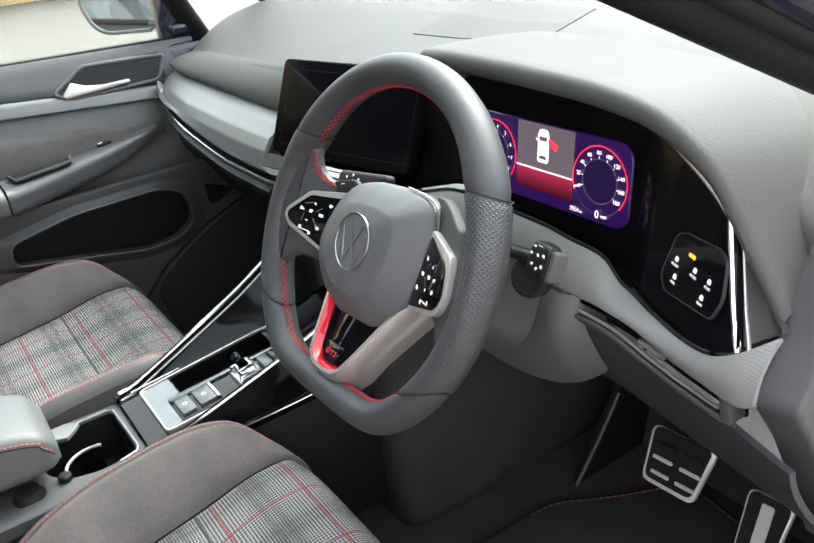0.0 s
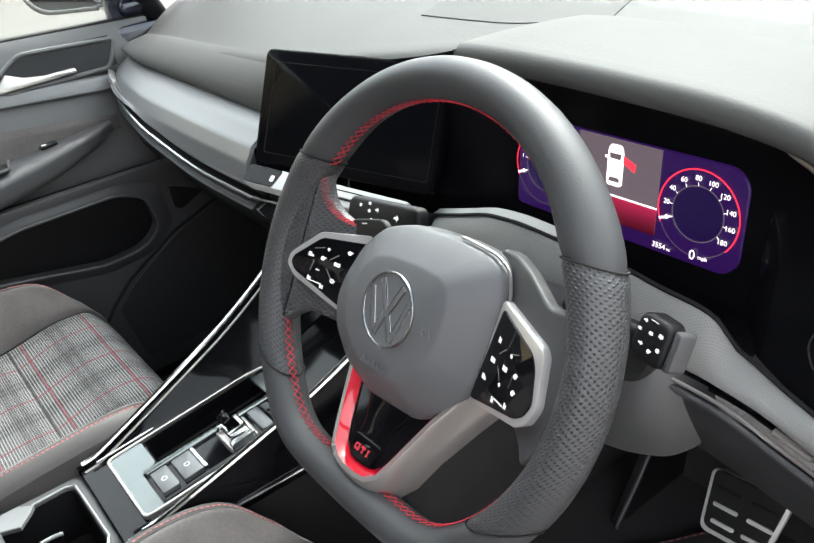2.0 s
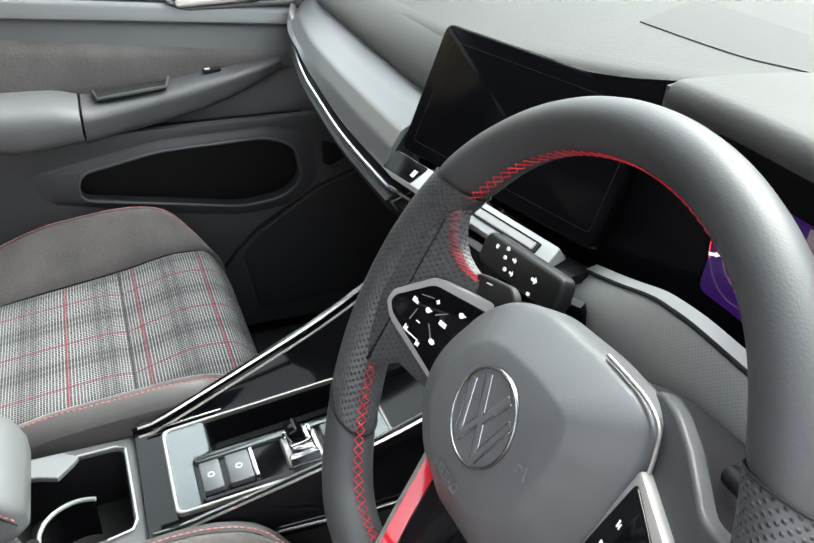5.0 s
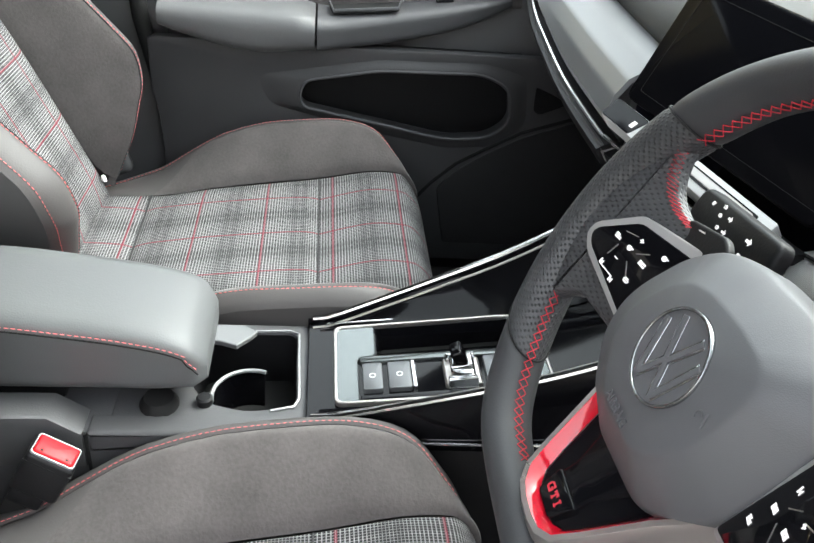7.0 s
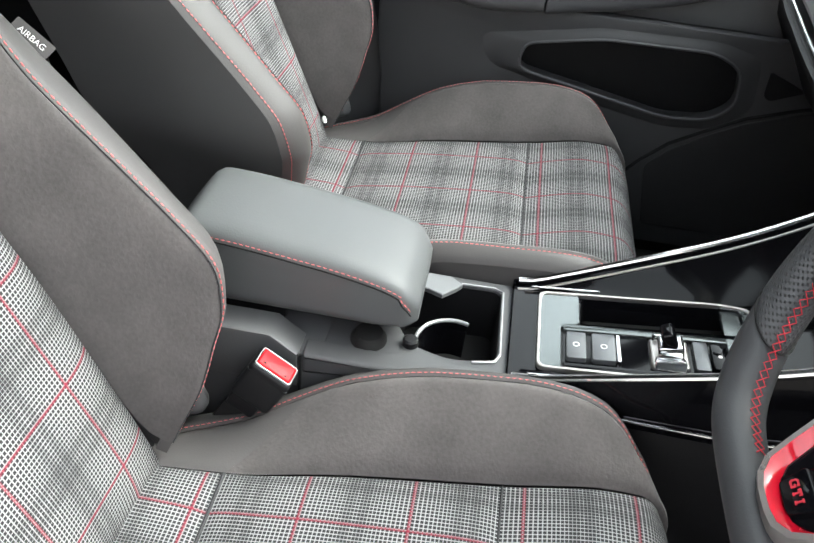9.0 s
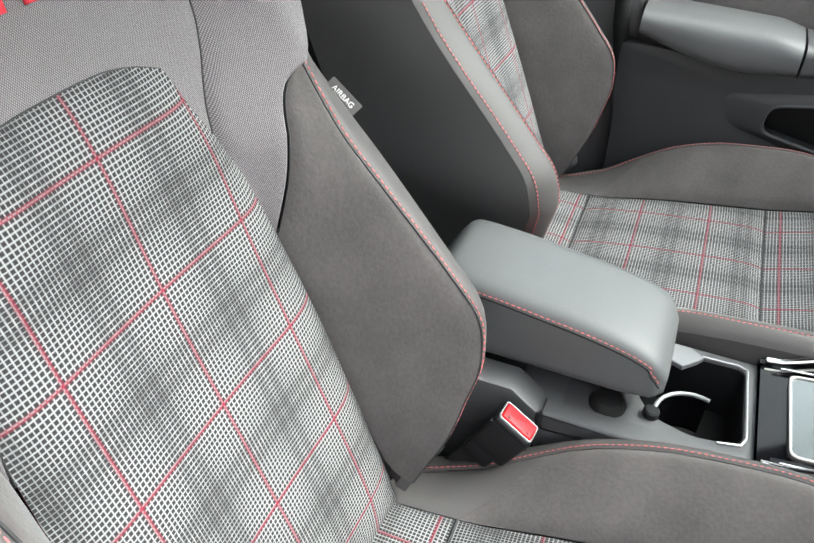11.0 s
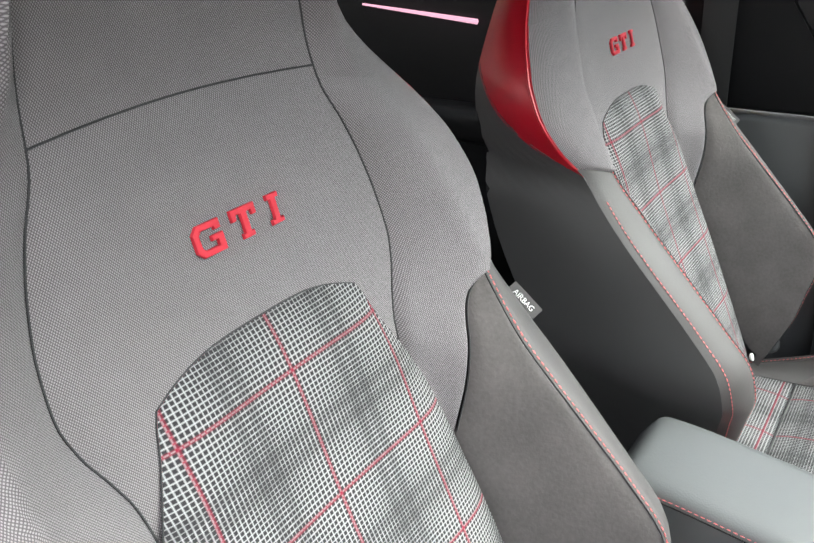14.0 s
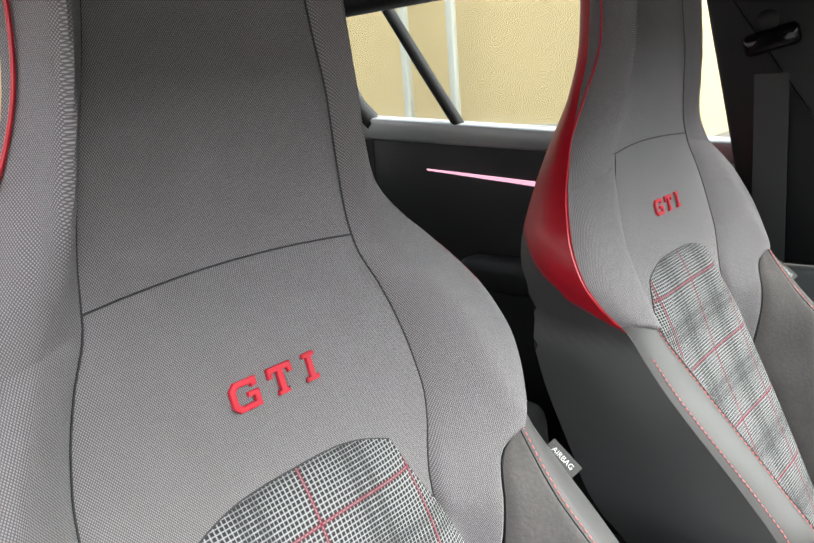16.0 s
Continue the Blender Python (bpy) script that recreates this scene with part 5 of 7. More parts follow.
# the ledge's bright reflection is put into a paler base colour than SATIN
part("satin_ledge", thicken(sheet(shelf(0.137, 0.345, True), 24, 6), 0.004, (0, -1, 5)), PALE_SATIN, dashboard, "satin ledge below the display with its bright reflection in the pale colour")
part("black_ledge", thicken(sheet(shelf(0.137, 0.53, False), 40, 6), 0.004, (0, -1, 5)), SCREEN_GLASS, dashboard, "gloss black ledge below the display")
part("ledge_gap", tube([Vector((x, edge_y(x) - 0.001, edge_z(x) + 0.001)) for x in np.linspace(0.14, 0.66, 50)], 0.0018, 6), BLACK_RUBBER, dashboard, "black shadow gap")


def trim_band(u, v):
    x = 0.14 + 0.573 * u
    y1, z1 = edge_y(x) - 0.001, edge_z(x) - 0.002
    if v > 0.85:
        k = (v - 0.85) / 0.15
        return Vector((x, band_y(x) + 0.020 * k, band_z(x) - 0.003 * k))
    k = v / 0.85
    return Vector((x, y1 + (band_y(x) - y1) * k - 0.007 * math.sin(math.pi * k), z1 + (band_z(x) - z1) * k ** 1.15))


TRIM_PERF = perforated("perforated_trim", (0.24, 0.236, 0.232), 0.42, 0.0026, 0.22)
part("trim_band", thicken(sheet(trim_band, 80, 22, uv=lambda u, v: (u * 0.573, v * 0.08)), 0.004), TRIM_PERF, dashboard, "satin grey trim band with fine dimples")

# slim air vent below the band
bar_z = smooth_curve((0.46, 0.522, 0.581, 0.623, 0.665), (0.857, 0.859, 0.852, 0.849, 0.848))
bar_y = smooth_curve((0.46, 0.522, 0.581, 0.623, 0.665), (0.532, 0.526, 0.518, 0.511, 0.504))
vent_x = np.linspace(0.462, 0.668, 20)
vent = part("air_vent", thicken(sheet(lambda u, v: Vector((0.455 + 0.222 * u, bar_y(0.455 + 0.222 * u) + 0.028, bar_z(0.455 + 0.222 * u) + 0.026 - 0.045 * v)), 12, 3), 0.003), BLACK_RUBBER, dashboard, "slim black air vent")
vent_rim = [(x, bar_y(x) - 0.001, bar_z(x) - 0.007) for x in np.linspace(0.458, 0.676, 16)] + [(x, bar_y(x) + 0.004, bar_z(x) + 0.020) for x in np.linspace(0.676, 0.466, 16)]
part("vent_rim", tube(vent_rim, 0.0026, 8, True), MID_PLASTIC, vent, "grey vent rim")
part("vent_bar", tube([(x, bar_y(x), bar_z(x)) for x in vent_x], 0.0017, 8), SPOKE_SATIN, vent, "bright satin bar")
for up, deep in ((0.008, 0.006), (0.013, 0.012)):
    part("slat", tube([(x, bar_y(x) + deep, bar_z(x) + up) for x in vent_x], 0.0022, 6), GLOSS_BLACK, vent)
part("vent_tab", tube([(x, bar_y(x) - 0.001, bar_z(x) + 0.013) for x in (0.570, 0.585, 0.602)], 0.0030, 8), SPOKE_SATIN, vent, "bright tab")
part("vent_end", box((0.459, 0.540, 0.860), (0.008, 0.022, 0.030), 0.002, 2, (0, -8, 0)), MID_PLASTIC, vent, "grey vent end")
part("vent_end", box((0.676, 0.511, 0.853), (0.012, 0.022, 0.030), 0.003, 2, (0, -8, 0)), MID_PLASTIC, vent, "grey vent end")
part("vent_lip", tube([(x, bar_y(x) + 0.002, bar_z(x) - 0.0115) for x in np.linspace(0.452, 0.684, 22)], 0.0026, 8), MID_PLASTIC, vent, "grey lower lip")

knee_top = smooth_curve((0.16, 0.40, 0.463, 0.58, 0.66, 0.716), (0.855, 0.848, 0.845, 0.840, 0.836, 0.832))


def knee(u, v):
    x = 0.16 + 0.584 * u
    y0 = bar_y(max(0.46, min(0.665, x))) + 0.005 - 0.012 * max(0.0, (x - 0.665) / 0.05)
    z1, y1 = 0.672 + 0.028 * max(0.0, (x - 0.42) / 0.28), 0.662 - 0.072 * max(0.0, (x - 0.42) / 0.28)
    z0 = knee_top(x)
    return Vector((x, y0 + (y1 - y0) * v ** 1.4, z0 + (z1 - z0) * v))


part("knee_panel", thicken(sheet(knee, 30, 14), 0.006), KNEE_PLASTIC, dashboard, "dark plastic knee panel")
shroud_low = smooth_curve((0.20, 0.30, 0.344, 0.401, 0.450, 0.485, 0.500), (0.705, 0.703, 0.705, 0.716, 0.738, 0.765, 0.785))


def column_shroud(u, v):
    """The smooth grey cover round the steering column."""
    x = 0.20 + 0.295 * u
    z1 = shroud_low(x)
    if v > 0.85:
        k = (v - 0.85) / 0.15
        return Vector((x, 0.560 + 0.09 * k, z1 + 0.004 * math.sin(math.pi * k)))
    k = v / 0.85
    return Vector((x, 0.524 + 0.05 * max(0.0, (x - 0.455) / 0.04) ** 2 + 0.036 * k - 0.026 * math.sin(math.pi * k) ** 0.8, 0.872 + (z1 - 0.872) * k))


part("column_shroud", thicken(sheet(column_shroud, 30, 24), 0.005, (0, -5, 0.5)), leather_like("column_grey_plastic", (0.085, 0.085, 0.088), 0.5, 500, 0.2), dashboard, "smooth grey cover below the column")
part("dash_underside", thicken(sheet(lambda u, v: Vector((0.14 + 0.60 * u, 0.655 + 0.33 * v, 0.685 - 0.02 * v)), 10, 6), 0.008), DARK_PLASTIC, dashboard, "dark underside")
part("dash_end", slab(rounded([(0.482, 0.890), (0.518, 0.838), (0.568, 0.745), (0.600, 0.675), (0.80, 0.62), (0.80, 1.03), (0.62, 1.04), (0.545, 1.006), (0.516, 0.938)], 0.012), 0.040, 0.006, 3, frame_matrix((0.750, 0, 0), (0, 1, 0), (0, 0, 1))), MID_PLASTIC, dashboard, "grey end panel")

# instrument display
cluster_m = frame_matrix((0.362, 0.598, 0.973), (1, 0.0, 0), (0, 0.10, 1))
instruments = thing("instrument_display", m=cluster_m, label="lit digital instrument display with purple gauges and red rings", category="instrument display")
PURPLE = glow("purple_display", (0.020, 0.004, 0.062), 0.12)
PURPLE_DARK = glow("dark_purple_display", (0.009, 0.002, 0.040), 0.12)
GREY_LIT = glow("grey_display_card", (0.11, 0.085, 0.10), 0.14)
RED_LIT = glow("red_display_glow", (0.32, 0.012, 0.05), 0.14)
fade_tree = RED_LIT.node_tree
fade_at = fade_tree.nodes.new("ShaderNodeSeparateXYZ")
fade_tree.links.new(coords(fade_tree), fade_at.inputs[0])
fade = math_node(fade_tree, "POWER", math_node(fade_tree, "DIVIDE", math_node(fade_tree, "ADD", fade_at.outputs[1], 0.033), 0.025), 1.6)
fade_tree.links.new(math_node(fade_tree, "MULTIPLY_ADD", fade, 0.15, 0.015), fade_tree.nodes["Principled BSDF"].inputs["Emission Strength"])
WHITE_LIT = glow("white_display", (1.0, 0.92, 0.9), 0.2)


def disp(name, bm, material, note="", parent=None):
    return part(name, bm, material, parent or instruments, note, local=True)


screen_line = [(-0.124, -0.046), (0.112, -0.046), (0.124, -0.034), (0.124, 0.034), (0.112, 0.046), (-0.124, 0.046)]
screen = disp("display", slab(rounded(screen_line, 0.008), 0.006, 0.001, 1), PURPLE, "purple lit screen")
card = disp("display_card", slab([(-0.047, -0.030), (0.043, -0.030), (0.043, 0.045), (-0.047, 0.045)], 0.001, 0, 1, Matrix.Translation((0, 0, 0.0006))), GREY_LIT, "", screen)
disp("display_glow", slab([(-0.047, -0.032), (0.043, -0.032), (0.043, -0.008), (-0.047, -0.008)], 0.001, 0, 1, Matrix.Translation((0, 0, 0.0010))), RED_LIT, "", screen)
disp("display_line", slab([(-0.047, -0.008), (0.043, -0.008), (0.043, -0.0066), (-0.047, -0.0066)], 0.001, 0, 1, Matrix.Translation((0, 0, 0.0014))), WHITE_LIT, "", screen)
disp("car_symbol", slab(rounded([(-0.0085, 0.002), (0.0085, 0.002), (0.0085, 0.034), (0.006, 0.040), (-0.006, 0.040), (-0.0085, 0.034)], 0.004), 0.001, 0, 1, Matrix.Translation((-0.004, 0, 0.0014))), WHITE_LIT, "white car symbol", screen)
disp("car_symbol_glass", slab(rounded([(-0.0055, 0.027), (0.0055, 0.027), (0.0065, 0.032), (-0.0065, 0.032)], 0.001), 0.001, 0, 1, Matrix.Translation((-0.004, 0, 0.0018))), GREY_LIT, "", screen)
for side in (-1, 1):
    disp("car_symbol_mirror", slab([(side * 0.0085, 0.026), (side * 0.0115, 0.0265), (side * 0.0115, 0.0285), (side * 0.0085, 0.028)][::side], 0.001, 0, 1, Matrix.Translation((-0.004, 0, 0.0014))), WHITE_LIT, "", screen)
disp("car_symbol_glass", slab(rounded([(-0.006, 0.006), (0.006, 0.006), (0.005, 0.010), (-0.005, 0.010)], 0.001), 0.001, 0, 1, Matrix.Translation((-0.004, 0, 0.0018))), GREY_LIT, "", screen)
disp("door_symbol", slab([(0.005, 0.025), (0.017, 0.019), (0.018, 0.026), (0.005, 0.031)], 0.001, 0, 1, Matrix.Translation((0, 0, 0.0018))), RED_LED, "red open door symbol", screen)


def arc_ring(cx, cy, r, w, a0, a1, z, n=48):
    bm = bmesh.new()
    rows = []
    for i in range(n + 1):
        a = radians(a0 + (a1 - a0) * i / n)
        rows.append([bm.verts.new((cx + q * math.cos(a), cy + q * math.sin(a), z)) for q in (r - w, r)])
    for a, b in zip(rows, rows[1:]):
        bm.faces.new((a[0], a[1], b[1], b[0]))
    bmesh.ops.recalc_face_normals(bm, faces=bm.faces[:])
    return bm


for cx, numbers in ((0.083, ("0", "20", "40", "60", "80", "100", "120", "140", "160", "180")), (-0.086, ("0", "1", "2", "3", "4", "5", "6", "7", "8"))):
    gauge = disp("gauge_ring", arc_ring(cx, 0.0, 0.0385, 0.0012, -40, 205, 0.0020), RED_LED, "red gauge ring", screen)
    disp("gauge_rim", arc_ring(cx, 0.0, 0.0375, 0.0006, 205, 320, 0.0020), GREY_LIT, "", screen)
    disp("gauge_inner", arc_ring(cx, 0.0, 0.0245, 0.0010, 0, 360, 0.0020), GREY_LIT, "", screen)
    disp("gauge_face", turned([(0.0235, 0.0), (0.0235, 0.0014)], 40, Matrix.Translation((cx, 0, 0))), PURPLE_DARK, "", screen)
    for i, word in enumerate(numbers):
        a = radians(200 - 235 * i / (len(numbers) - 1))
        disp("gauge_number", text_bm(word, 0.0062, Matrix.Translation((cx + 0.0305 * math.cos(a), 0.0305 * math.sin(a), 0.0020)), 0.0001), WHITE_LIT, "", screen)
        disp("gauge_tick", slab([(-0.0014, -0.0003), (0.0014, -0.0003), (0.0014, 0.0003), (-0.0014, 0.0003)], 0.0002, 0, 1, Matrix.Translation((cx + 0.0255 * math.cos(a), 0.0255 * math.sin(a), 0.0020)) @ pose(0, 0, 0, 0, 0, math.degrees(a))), WHITE_LIT, "", screen)
    a = radians(200)
    disp("needle", slab([(-0.006, -0.0006), (0.006, -0.0012), (0.006, 0.0012), (-0.006, 0.0006)], 0.0002, 0, 1, Matrix.Translation((cx + 0.032 * math.cos(a), 0.032 * math.sin(a), 0.0024)) @ pose(0, 0, 0, 0, 0, 200)), WHITE_LIT, "", screen)
disp("reading", text_bm("0", 0.012, Matrix.Translation((0.083, -0.0365, 0.0024)), 0.0001), WHITE_LIT, "", screen)
disp("reading", text_bm("mph", 0.005, Matrix.Translation((0.093, -0.0365, 0.0024)), 0.0001), WHITE_LIT, "", screen)
disp("reading", text_bm("3554", 0.0068, Matrix.Translation((0.050, -0.0385, 0.0024)), 0.0001), WHITE_LIT, "", screen)
disp("reading", text_bm("mi", 0.004, Matrix.Translation((0.060, -0.0392, 0.0024)), 0.0001), WHITE_LIT, "", screen)

# light switch pad
light_m = frame_matrix((0.620, 0.5305, 0.950), (1, -0.43, 0), (-0.03, 0.33, 1)) @ Matrix.Translation((0, 0, 0.004))
light_pad = thing("light_switch_pad", m=light_m, label="gloss black light switch pad with white symbols", category="light switch")
outline = rounded([(-0.046, -0.020), (-0.040, 0.020), (-0.030, 0.026), (0.022, 0.032), (0.036, 0.027), (0.046, -0.004), (0.040, -0.024), (-0.034, -0.032)], 0.006)
part("pad_face", slab(outline, 0.003, 0.0006, 1), GLOSS_BLACK, light_pad, local=True)
part("pad_edge", ring_slab(scaled(outline, 1.02), scaled(outline, 0.99), 0.003, Matrix.Translation((0, 0, 0.0002))), KNEE_PLASTIC, light_pad, local=True)
for word, x, y in (("FRONT", -0.029, 0.001), ("MAX", -0.024, -0.014), ("MODE", 0.001, 0.003), ("REAR", 0.024, 0.003), ("REAR", 0.021, -0.013)):
    part("pad_symbol", slab(rounded([(x - 0.0026, y - 0.0022), (x + 0.0026, y - 0.0022), (x + 0.0020, y + 0.0022), (x - 0.0020, y + 0.0022)], 0.001), 0.0005, 0, 1, Matrix.Translation((0, 0, 0.0006))), WHITE_INK, light_pad, local=True)
    part("pad_word", text_bm(word, 0.0036, Matrix.Translation((x, y - 0.0058, 0.0006)), 0.0001), WHITE_INK, light_pad, local=True)
part("pad_lamp", slab([(-0.014, 0.0105), (-0.004, 0.0105), (-0.004, 0.0138), (-0.014, 0.0138)], 0.0005, 0, 1, Matrix.Translation((0, 0, 0.0006))), glow("amber_light", (1.0, 0.3, 0.02), 0.3), light_pad, "amber indicator", local=True)

# infotainment screen
info_m = frame_matrix((0.012, 0.536, 0.990), (1, 0.26, 0), (0, 0.46, 1))
info = thing("touch_screen", m=info_m, label="dark glossy infotainment touch screen switched off", category="touch screen")
outline = rounded([(-0.137, -0.068), (0.140, -0.068), (0.140, 0.070), (-0.137, 0.070)], 0.010)
part("housing", slab(scaled(outline, 1.012, 1.02), 0.014, 0.003, 2, Matrix.Translation((0, 0, -0.0015))), SCREEN_GLASS, info, "black housing", local=True)
part("glass", slab(outline, 0.004, 0.0015, 2), SCREEN_GLASS, info, "black glass", local=True)
part("screen_border", ring_slab(rounded([(-0.122, -0.056), (0.134, -0.056), (0.134, 0.056), (-0.118, 0.056)], 0.004), rounded([(-0.1214, -0.0554), (0.1334, -0.0554), (0.1334, 0.0554), (-0.1174, 0.0554)], 0.004), 0.0003, Matrix.Translation((0, 0, 0.0004))), DARK_PLASTIC, info, local=True)
# slider strip and centre panel below it
strip_m = frame_matrix((0.008, 0.491, 0.912), (1, 0.26, -0.03), (0, 0.80, 0.60))
slider = thing("slider_strip", m=strip_m, label="satin grey touch slider strip below the screen", category="control strip")
part("strip_body", slab(rounded([(-0.125, -0.012), (0.128, -0.012), (0.128, 0.014), (-0.125, 0.014)], 0.004), 0.02, 0.002, 2), PALE_SATIN, slider, "pale satin strip", local=True)
part("strip_pad", slab(rounded([(-0.124, -0.011), (-0.072, -0.011), (-0.066, 0.013), (-0.124, 0.013)], 0.004), 0.003, 0.0008, 1, Matrix.Translation((0, 0, 0.0012))), GLOSS_BLACK, slider, "gloss black touch pad", local=True)
part("strip_pad_mark", slab([(-0.080, -0.004), (-0.074, -0.004), (-0.074, 0.004), (-0.080, 0.004)], 0.0006, 0, 1, Matrix.Translation((0, 0, 0.0016))), WHITE_INK, slider, local=True)
part("slider", slab(rounded([(-0.05, -0.004), (0.11, -0.004), (0.11, 0.008), (-0.05, 0.008)], 0.002), 0.002, 0.0006, 1, Matrix.Translation((0, 0, 0.0016))), GLOSS_BLACK, slider, local=True)
part("slider_bar", slab(rounded([(-0.046, -0.002), (0.106, -0.002), (0.106, 0.006), (-0.046, 0.006)], 0.002), 0.002, 0.0006, 1, Matrix.Translation((0, 0, 0.0026))), SATIN, slider, local=True)
part("blue_mark", slab([(-0.05, -0.010), (-0.038, -0.010), (-0.038, -0.007), (-0.05, -0.007)], 0.001, 0, 1, Matrix.Translation((0, 0, 0.0008))), glow("blue_light", (0.1, 0.3, 1.0), 0.15), slider, local=True)
part("red_mark", slab([(0.075, -0.010), (0.087, -0.010), (0.087, -0.007), (0.075, -0.007)], 0.001, 0, 1, Matrix.Translation((0, 0, 0.0008))), RED_LED, slider, local=True)


def centre_panel(u, v):
    x = -0.135 + 0.32 * u
    return Vector((x, 0.478 + 0.04 * v + 0.12 * (x / 0.3) ** 2, 0.890 - 0.135 * v))


part("centre_panel", thicken(sheet(centre_panel, 16, 12), 0.008), GLOSS_BLACK, dashboard, "gloss black centre panel with buttons")

# ---- centre console ----
console = thing("centre_console", (0, 0.2, 0.33), "gloss black centre console with bright rails and switches", "centre console")
CX = 0.004


def con_z(y):
    return 0.640 + 0.11 * (y - 0.15) + 0.9 * max(0.0, y - 0.34) ** 2


def con_half(y):
    return 0.082 + 0.13 * max(0.0, y - 0.16)


def rail_top(y):
    return con_z(y) + 0.004 + 0.30 * max(0, y - 0.17) ** 1.05


def con_plane(y0):
    """A pose on the console top: x across, y ahead."""
    return frame_matrix((CX, y0, con_z(y0)), (1, 0, 0), (0, 1, 0.11))


part("console_body", slab([(0.148, 0.36), (0.148, 0.600), (0.30, 0.612), (0.50, 0.640), (0.56, 0.64), (0.56, 0.36)], 0.162, 0.006, 2, frame_matrix((CX + 0.081, 0, 0), (0, 1, 0), (0, 0, 1))), DARK_PLASTIC, console, "dark console body")
for side in (-1, 1):
    def wall(u, v, side=side):
        y = 0.146 + 0.37 * u
        top = rail_top(y)
        return Vector((CX + side * (con_half(y) + 0.003 + 0.004 * math.sin(math.pi * v)), y, top + (con_z(y) - 0.034 - top) * v))
    part("console_wall", thicken(sheet(wall, 24, 8), 0.006, (side * 5, 0.3, 0.8)), GLOSS_BLACK, console, "gloss black flank")

    def flare(u, v, side=side):
        y = 0.160 + 0.355 * u
        a, b = con_half(y) + 0.001, min(con_half(y) - 0.002, 0.066)
        return Vector((CX + side * (a + (b - a) * v), y, rail_top(y) + (con_z(y) + 0.002 - rail_top(y)) * v - 0.004 * math.sin(math.pi * v)))
    part("console_flare", thicken(sheet(flare, 24, 6), 0.003), GLOSS_BLACK, console, "gloss black inner slope")
    for off, low, r, mat in ((0.0, 0.0, 0.0036, CHROME), (-0.010, -0.006, 0.0016, SATIN)):
        pts = [Vector((CX + side * (con_half(y) + off), y, rail_top(y) + low + 0.002)) for y in np.linspace(0.152, 0.515, 24)]
        part("console_rail", tube(pts, r, 8), mat, console, "bright rail")
    pts = [Vector((CX + side * min(con_half(y) - 0.004, 0.0735), y, con_z(y) + 0.0035)) for y in np.linspace(0.168, 0.50, 20)]
    part("console_rail", tube(pts, 0.0013, 6), CHROME, console, "thin bright line along the top")
    pts = [Vector((CX + side * (con_half(y) + 0.0075), y, con_z(y) - 0.020)) for y in np.linspace(0.152, 0.50, 20)]
    part("flank_strip", tube(pts, 0.0016, 6), CHROME, console, "thin bright strip")


def deck(x0, x1, y0, y1, lift=0.0, nu=4, nv=12):
    """A piece of the console's top between two stations across and two along."""
    def f(u, v):
        y = y0 + (y1 - y0) * v
        a, b = (k if abs(k) < 0.08 else math.copysign(min(con_half(y), 0.083), k) for k in (x0, x1))
        return Vector((CX + a + (b - a) * u, y, con_z(y) + lift))
    return thicken(sheet(f, nu, nv), 0.010, (0, 0.3, 5))


TRAY = (-0.054, -0.011, 0.224, 0.394)
for x0, x1, y0, y1 in ((-0.083, 0.083, 0.148, TRAY[2]), (-0.083, TRAY[0], TRAY[2], TRAY[3]), (TRAY[1], 0.083, TRAY[2], TRAY[3]), (-0.083, 0.083, TRAY[3], 0.508)):
    part("console_top", deck(x0, x1, y0, y1), GLOSS_BLACK, console, "piano black top")
# silver of the tray rib; on the plates it stands in for reflected sky
SILVER_SHINE_FACE = surface("silver_and_sky_shine_face", (0.15, 0.165, 0.165), 0.2, 0.75, 1200, 0.02, 7, 0.08)
m0 = con_plane(0.176)
outer = [(-0.064, 0.0), (0.064, 0.0), (0.067, 0.20), (0.061, 0.235), (-0.061, 0.235), (-0.067, 0.20)]
part("silver_surround", ring_slab(rounded(outer, 0.010), rounded([(x * 0.945, 0.0036 + y * 0.970) for x, y in outer], 0.009), 0.006, m0 @ Matrix.Translation((0, 0, 0.0065)), 0.0012), SATIN, console, "bright surround line")
# piano black plates, coloured pale where they would mirror the sky
for outline in ([(-0.0615, 0.0025), (0.0615, 0.0025), (0.0622, 0.026), (-0.006, 0.026), (-0.012, 0.046), (-0.0622, 0.046)], [(-0.0075, 0.200), (0.0640, 0.200), (0.058, 0.2315), (-0.058, 0.2315), (-0.0635, 0.200)]):
    part("console_plate", slab(rounded(outline, 0.004, 3), 0.006, 0.0006, 1, m0 @ Matrix.Translation((0, 0, 0.0045))), SILVER_SHINE_FACE, console, "piano black plate with the sky's reflection in its pale colour")
part("tray_rib", slab(rounded([(-0.0090, 0.028), (0.0015, 0.028), (0.0015, 0.200), (-0.0075, 0.200)], 0.002), 0.006, 0.0020, 2, m0 @ Matrix.Translation((0, 0, 0.0062))), SILVER_SHINE_FACE, console, "pale rib beside the tray")
part("side_rib", slab(rounded([(0.0525, 0.028), (0.0620, 0.028), (0.0638, 0.200), (0.0535, 0.200)], 0.002), 0.006, 0.0015, 2, m0 @ Matrix.Translation((0, 0, 0.0055))), GLOSS_BLACK, console, "gloss black rib beside the switches")


